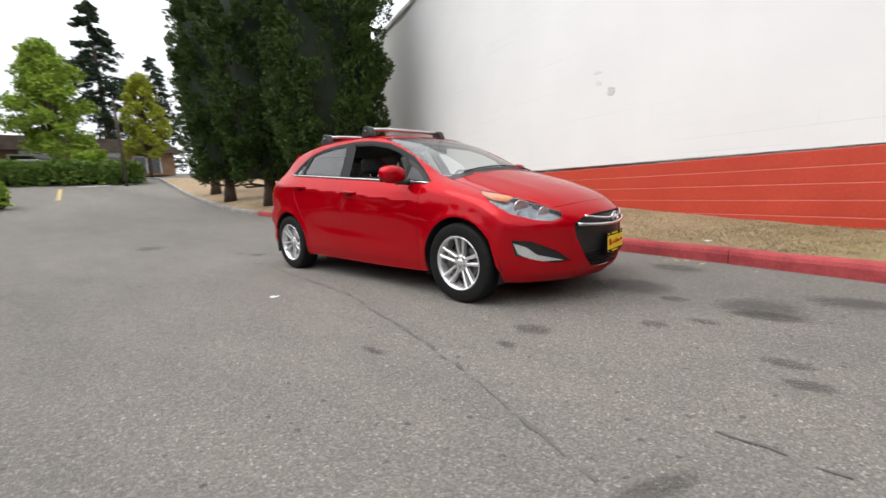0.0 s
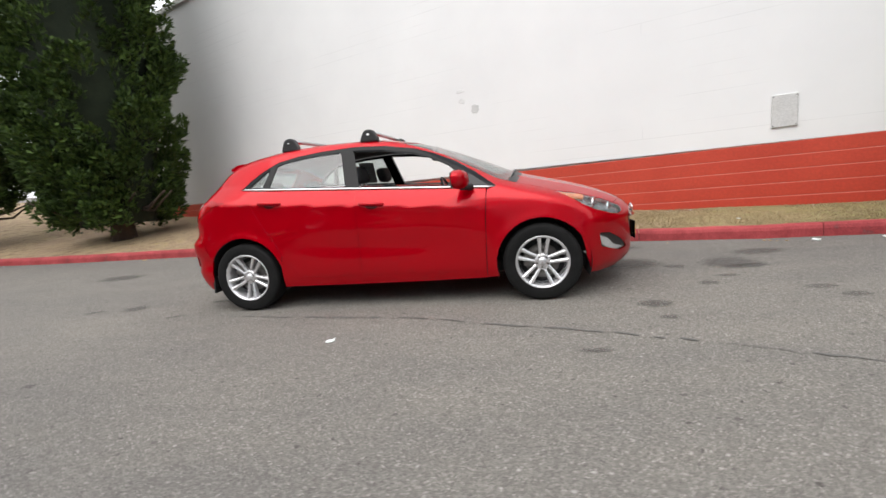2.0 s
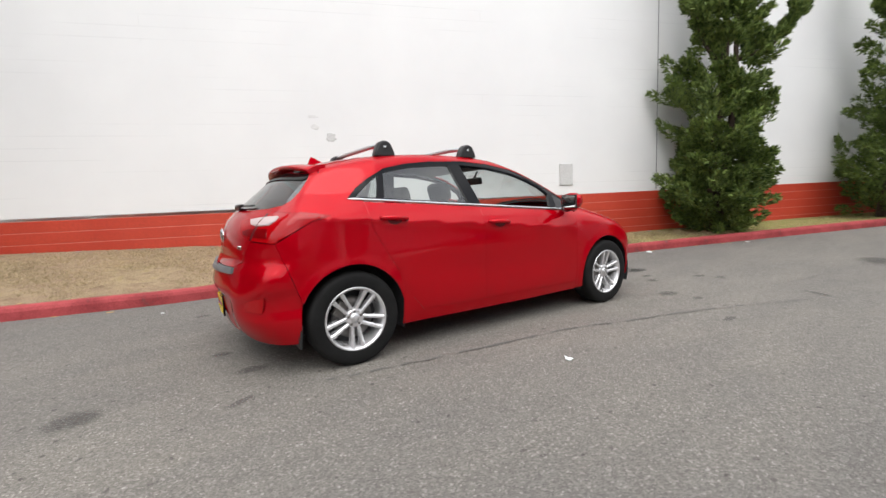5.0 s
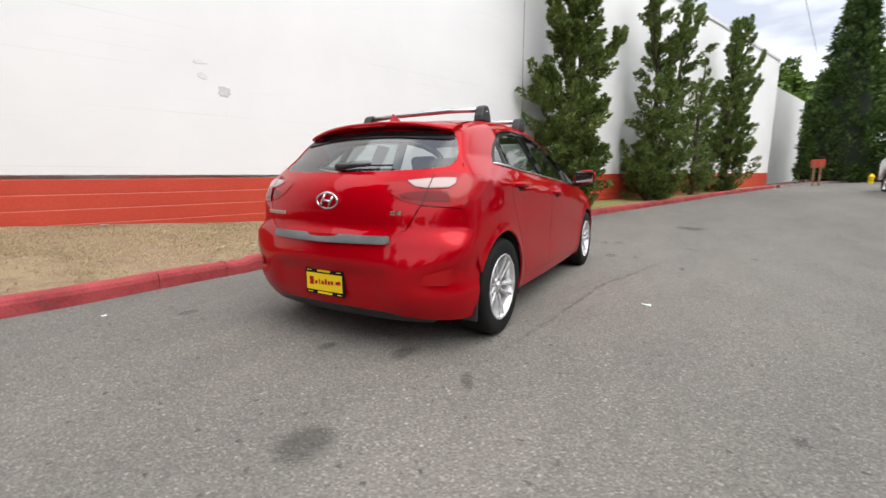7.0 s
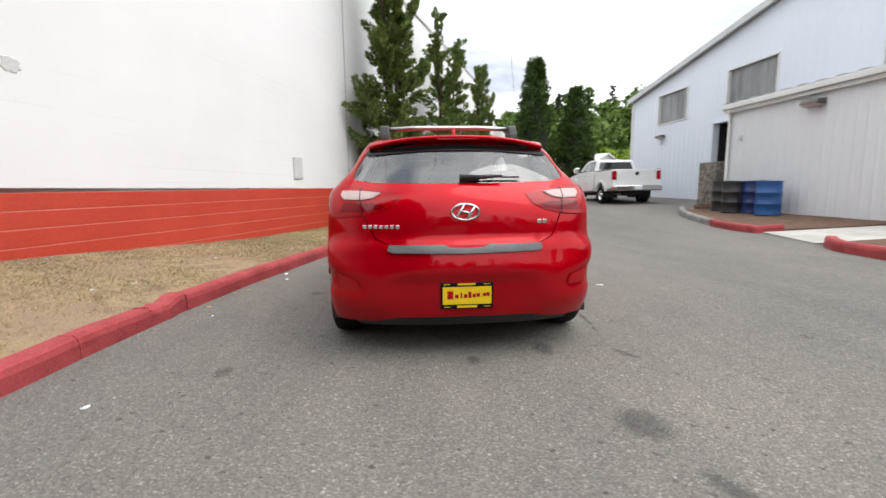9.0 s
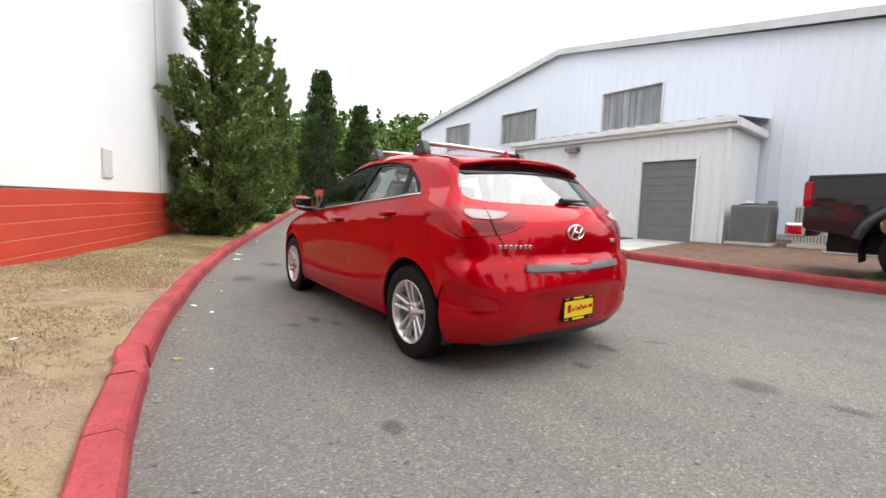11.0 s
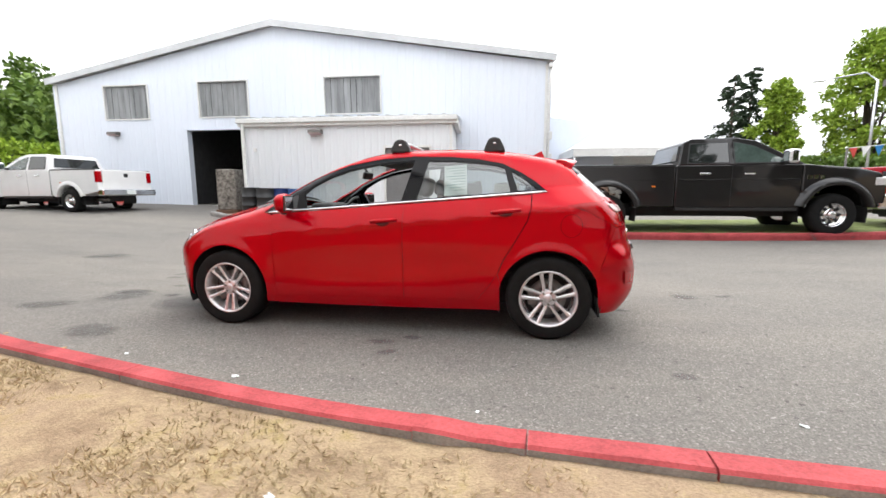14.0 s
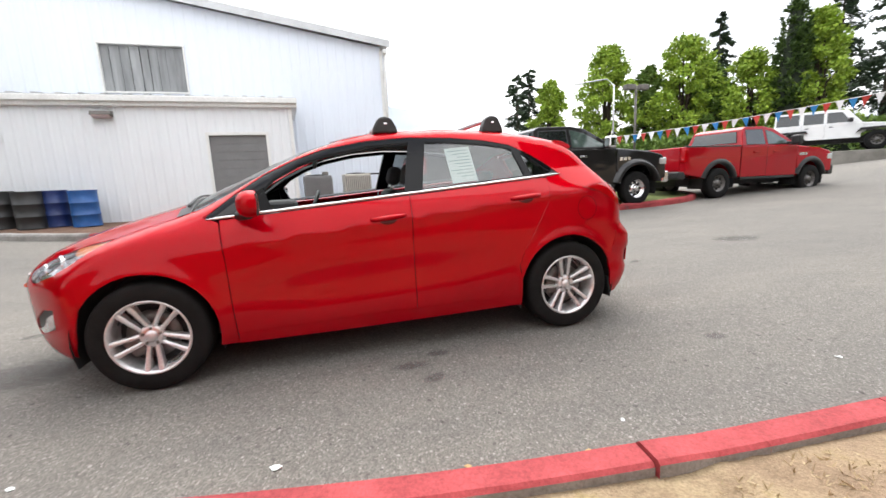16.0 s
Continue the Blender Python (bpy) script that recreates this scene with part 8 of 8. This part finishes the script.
def bunting(a, b, sag, n, group):
    a, b = Vector(a), Vector(b)
    t = empty("bunting", Matrix(), "string of red, white and blue pennants", "bunting", group)
    pts = [a.lerp(b, k / 24) - Vector((0, 0, sag * 4 * (k / 24) * (1 - k / 24))) for k in range(25)]
    part("cord", tube(pts, 0.01, 5), TRIM_WHITE, t)
    mats = (PENNANT_RED, TRIM_WHITE, PENNANT_BLUE)
    for k in range(n):
        f = (k + 0.5) / n
        p = a.lerp(b, f) - Vector((0, 0, sag * 4 * f * (1 - f)))
        d = (b - a).normalized()
        bm = bmesh.new()
        sway = Vector((0.05 * math.sin(k * 2.1), 0.05 * math.cos(k * 1.7), 0))
        q = [p - d * 0.11, p + d * 0.11, p + sway - Vector((0, 0, 0.34))]
        nrm = (q[1] - q[0]).cross(q[2] - q[0]).normalized() * 0.003
        f0, f1 = [bm.verts.new(v + nrm) for v in q], [bm.verts.new(v - nrm) for v in q]
        bm.faces.new(f0)
        bm.faces.new(f1[::-1])
        for i in range(3):
            bm.faces.new((f0[i], f1[i], f1[(i + 1) % 3], f0[(i + 1) % 3]))
        part("pennant", bm, mats[k % 3], t)
    for e in (a, b):
        ps = empty("bunting_post", pose(e.x, e.y, ground_at(e.x, e.y)), "thin post holding the pennant string", "post", group)
        part("shaft", tube([(0, 0, 0), (0, 0, e.z - ground_at(e.x, e.y))], 0.03, 8), BRONZE, ps)
    return t


PENNANT_RED = mottled("pennant_red", (0.45, 0.03, 0.02), (0.55, 0.05, 0.03), 0.5, 5, 40, 0.05, 0.001)
PENNANT_BLUE = mottled("pennant_blue", (0.02, 0.20, 0.50), (0.03, 0.28, 0.62), 0.5, 5, 40, 0.05, 0.001)
bunting((-11.9, -12.4, 2.45), (-17.6, -5.0, 3.25), 0.12, 30, "bunting over the lot")

# power line above the wall
wire = tagged(part("overhead_wire", tube([(30, -8.0, 8.4), (14, -3.6, 10.5), (-2, 1.5, 13.5)], 0.012, 5), DARK), "thin dark overhead wire", "wire")


# ---- marks and litter on the ground ----
def stain_shade_mat():
    m = bpy.data.materials.new("oil_stain")
    m.use_nodes = True
    nt = m.node_tree
    b = nt.nodes["Principled BSDF"]
    b.inputs["Base Color"].default_value, b.inputs["Roughness"].default_value = (0.05, 0.048, 0.046, 1), 0.7
    tc, gr = nt.nodes.new("ShaderNodeTexCoord"), nt.nodes.new("ShaderNodeTexGradient")
    gr.gradient_type = "SPHERICAL"
    nz = noise_node(nt, 3.0, 5, 0.7)
    nt.links.new(tc.outputs["Object"], gr.inputs["Vector"])
    edge = nt.nodes.new("ShaderNodeMath")
    edge.operation = "MULTIPLY"
    nt.links.new(gr.outputs["Fac"], edge.inputs[0])
    nt.links.new(nz, edge.inputs[1])
    a = ramp_node(nt, [(0.06, (0, 0, 0)), (0.26, (0.34, 0.34, 0.34))], edge.outputs["Value"])
    nt.links.new(a, b.inputs["Alpha"])
    return m


STAIN_SHADE = stain_shade_mat()


def stain(x, y, rx, ry, turn=0):
    bm = bmesh.new()
    bmesh.ops.create_grid(bm, x_segments=6, y_segments=6, size=1.0)
    ob = part("oil_stain", bm, STAIN_SHADE)
    ob.matrix_basis = pose(x, y, ground_at(x, y) + 0.006, 0, 0, turn) @ Matrix.Diagonal((rx, ry, 1, 1))
    tagged(ob, "dark patch on the asphalt, from the set of oil stains and painted car shadow", "stain", "oil stains", kind="structure")


# oil stains; (2.24, 0.31) paints the bumper's shadow, (1.3, 0) darkens beneath the nose
for q in ((2.11, -1.07, 0.17, 0.12, 10), (3.12, 0.15, 0.34, 0.30, 40), (2.24, 0.31, 0.40, 0.34, 0), (2.11, -1.37, 0.09, 0.06, 0), (2.67, -0.56, 0.11, 0.08, 20), (2.62, 0.08, 0.14, 0.09, 0), (3.13, -2.04, 0.20, 0.06, 60), (3.43, -1.0, 0.13, 0.08, 10), (3.34, -0.79, 0.14, 0.08, 0), (-2.83, -0.66, 0.17, 0.15, 0), (-1.93, -0.5, 0.14, 0.08, 0), (-2.07, -0.03, 0.09, 0.06, 0), (-2.07, -0.98, 0.13, 0.04, 30), (-1.9, -2.33, 0.06, 0.05, 0), (-3.25, -0.74, 0.14, 0.06, 20), (2.35, 1.22, 0.34, 0.20, -10), (3.2, -0.02, 0.26, 0.14, 10), (-0.1, 1.1, 0.14, 0.07, 0), (-0.2, 1.3, 0.10, 0.06, 30), (-0.3, 0.98, 0.10, 0.06, 0), (-2.1, 1.4, 0.10, 0.07, 0), (1.55, -1.9, 0.13, 0.05, 0), (0.6, -2.6, 0.09, 0.06, 0), (2.6, -2.7, 0.1, 0.08, 0), (-5.6, -1.4, 0.5, 0.3, 0), (2.9, -0.35, 0.12, 0.07, 0), (3.6, 0.6, 0.35, 0.2, 15), (5.8, -2.0, 0.6, 0.35, 10), (-4.9, 1.1, 0.5, 0.3, 0), (1.3, 0.0, 0.55, 0.5, 0)):
    stain(*q)


def crack(pts, seed, wide=0.0012):
    """A thin dark crack in the asphalt."""
    rng = random.Random(seed)
    bm = bmesh.new()
    a, rows = [Vector((*p, 0)) for p in pts], []
    for p, q in zip(a, a[1:]):
        n = max(2, int((q - p).length / 0.07))
        for k in range(n):
            c = p.lerp(q, k / n) + Vector((rng.uniform(-0.012, 0.012), rng.uniform(-0.012, 0.012), 0))
            w = wide * rng.uniform(0.3, 1.7)
            d = (q - p).normalized()
            z = ground_at(c.x, c.y) + 0.005
            rows.append([bm.verts.new((c.x - d.y * w, c.y + d.x * w, z)), bm.verts.new((c.x + d.y * w, c.y - d.x * w, z))])
    for p, q in zip(rows, rows[1:]):
        if rng.random() < 0.72:
            bm.faces.new((p[0], q[0], q[1], p[1]))
    tagged(part("asphalt_crack", bm, CRACK), "thin irregular crack in the asphalt", "crack", "cracks", kind="structure")


CRACK = mottled("crack_dark", (0.105, 0.101, 0.094), (0.15, 0.144, 0.134), 0.95, 6, 60, 0.2, 0.003)
crack([(-1.6, -1.0), (-0.4, -1.15), (0.3, -1.22), (1.7, -1.62), (2.46, -1.91), (3.1, -2.2), (4.2, -2.7)], 2, 0.009)
crack([(3.2, -1.6), (6.0, -1.95), (11.2, -2.6)], 4, 0.006)
crack([(-8, -0.2), (-4.8, 0.3), (-2.6, 0.6)], 3)

LEAF_DRY = leaf_mat("dry_leaf", (0.30, 0.17, 0.07), (0.52, 0.36, 0.18), 0.8)


def litter(x, y, z, size, material, label, category, seed):
    """A crumpled scrap lying on the ground."""
    rng = random.Random(seed)
    bm = bmesh.new()
    n = 9
    mid = bm.verts.new((0, 0, size * 0.22))
    ring = [bm.verts.new((size * rng.uniform(0.6, 1.2) * math.cos(2 * math.pi * k / n), size * 0.6 * rng.uniform(0.6, 1.2) * math.sin(2 * math.pi * k / n), size * rng.uniform(0.0, 0.25))) for k in range(n)]
    for k in range(n):
        bm.faces.new((mid, ring[k], ring[(k + 1) % n]))
    low = [bm.verts.new((v.co.x * 0.9, v.co.y * 0.9, 0)) for v in ring]
    for k in range(n):
        bm.faces.new((ring[k], low[k], low[(k + 1) % n], ring[(k + 1) % n]))
    ob = part(category.replace(" ", "_"), bm, material)
    ob.matrix_basis = pose(x, y, z + 0.002, 0, 0, rng.uniform(0, 360))
    tagged(ob, label, category, "litter")


for k, (x, y, sz) in enumerate(((4.95, 0.84, 0.08), (4.37, 0.99, 0.07), (0.96, 1.93, 0.045), (0.60, 1.82, 0.03), (-0.18, -1.67, 0.045), (-2.45, 1.89, 0.022), (1.6, 1.6, 0.02), (7.0, 0.1, 0.05), (-0.9, 2.0, 0.018))):
    litter(x, y, ground_at(x, y), sz, PAPER, "crumpled white paper scrap on the asphalt", "paper scrap", k)
for k, (x, y, sz) in enumerate(((2.4, 2.25, 0.045), (-0.34, 2.95, 0.028), (-0.67, 3.1, 0.024), (4.1, 2.1, 0.04), (1.2, 2.9, 0.024))):
    s, o = wall_so(x, y)
    litter(x, y, float(lawn_z(s, o)), sz, PAPER, "crumpled white paper scrap on the dry lawn", "paper scrap", 20 + k)
rr = random.Random(9)
for k in range(46):
    s = rr.uniform(-6, 9)
    on = rr.random() < 0.6
    o = float(kerb_o(s)) + rr.uniform(0.02, 0.25) if on else rr.uniform(0.2, float(kerb_o(s)) - 0.25)
    x, y = wall_xy(s, o)
    litter(x, y, ground_at(x, y) if on else float(lawn_z(s, o)), rr.uniform(0.015, 0.04), LEAF_DRY, "curled dry brown leaf by the kerb", "dry leaf", 50 + k)
STONE = mottled("grey_rubble", (0.22, 0.21, 0.20), (0.48, 0.46, 0.44), 0.9, 8, 60, 0.4, 0.01)
for k in range(90):
    s = rr.uniform(-7, 9)
    o = abs(rr.gauss(0, 0.08)) + 0.02
    x, y = wall_xy(s, o)
    litter(x, y, float(lawn_z(s, o)) - 0.01, rr.uniform(0.02, 0.075), STONE, "broken grey mortar rubble along the wall", "rubble stone", 200 + k)
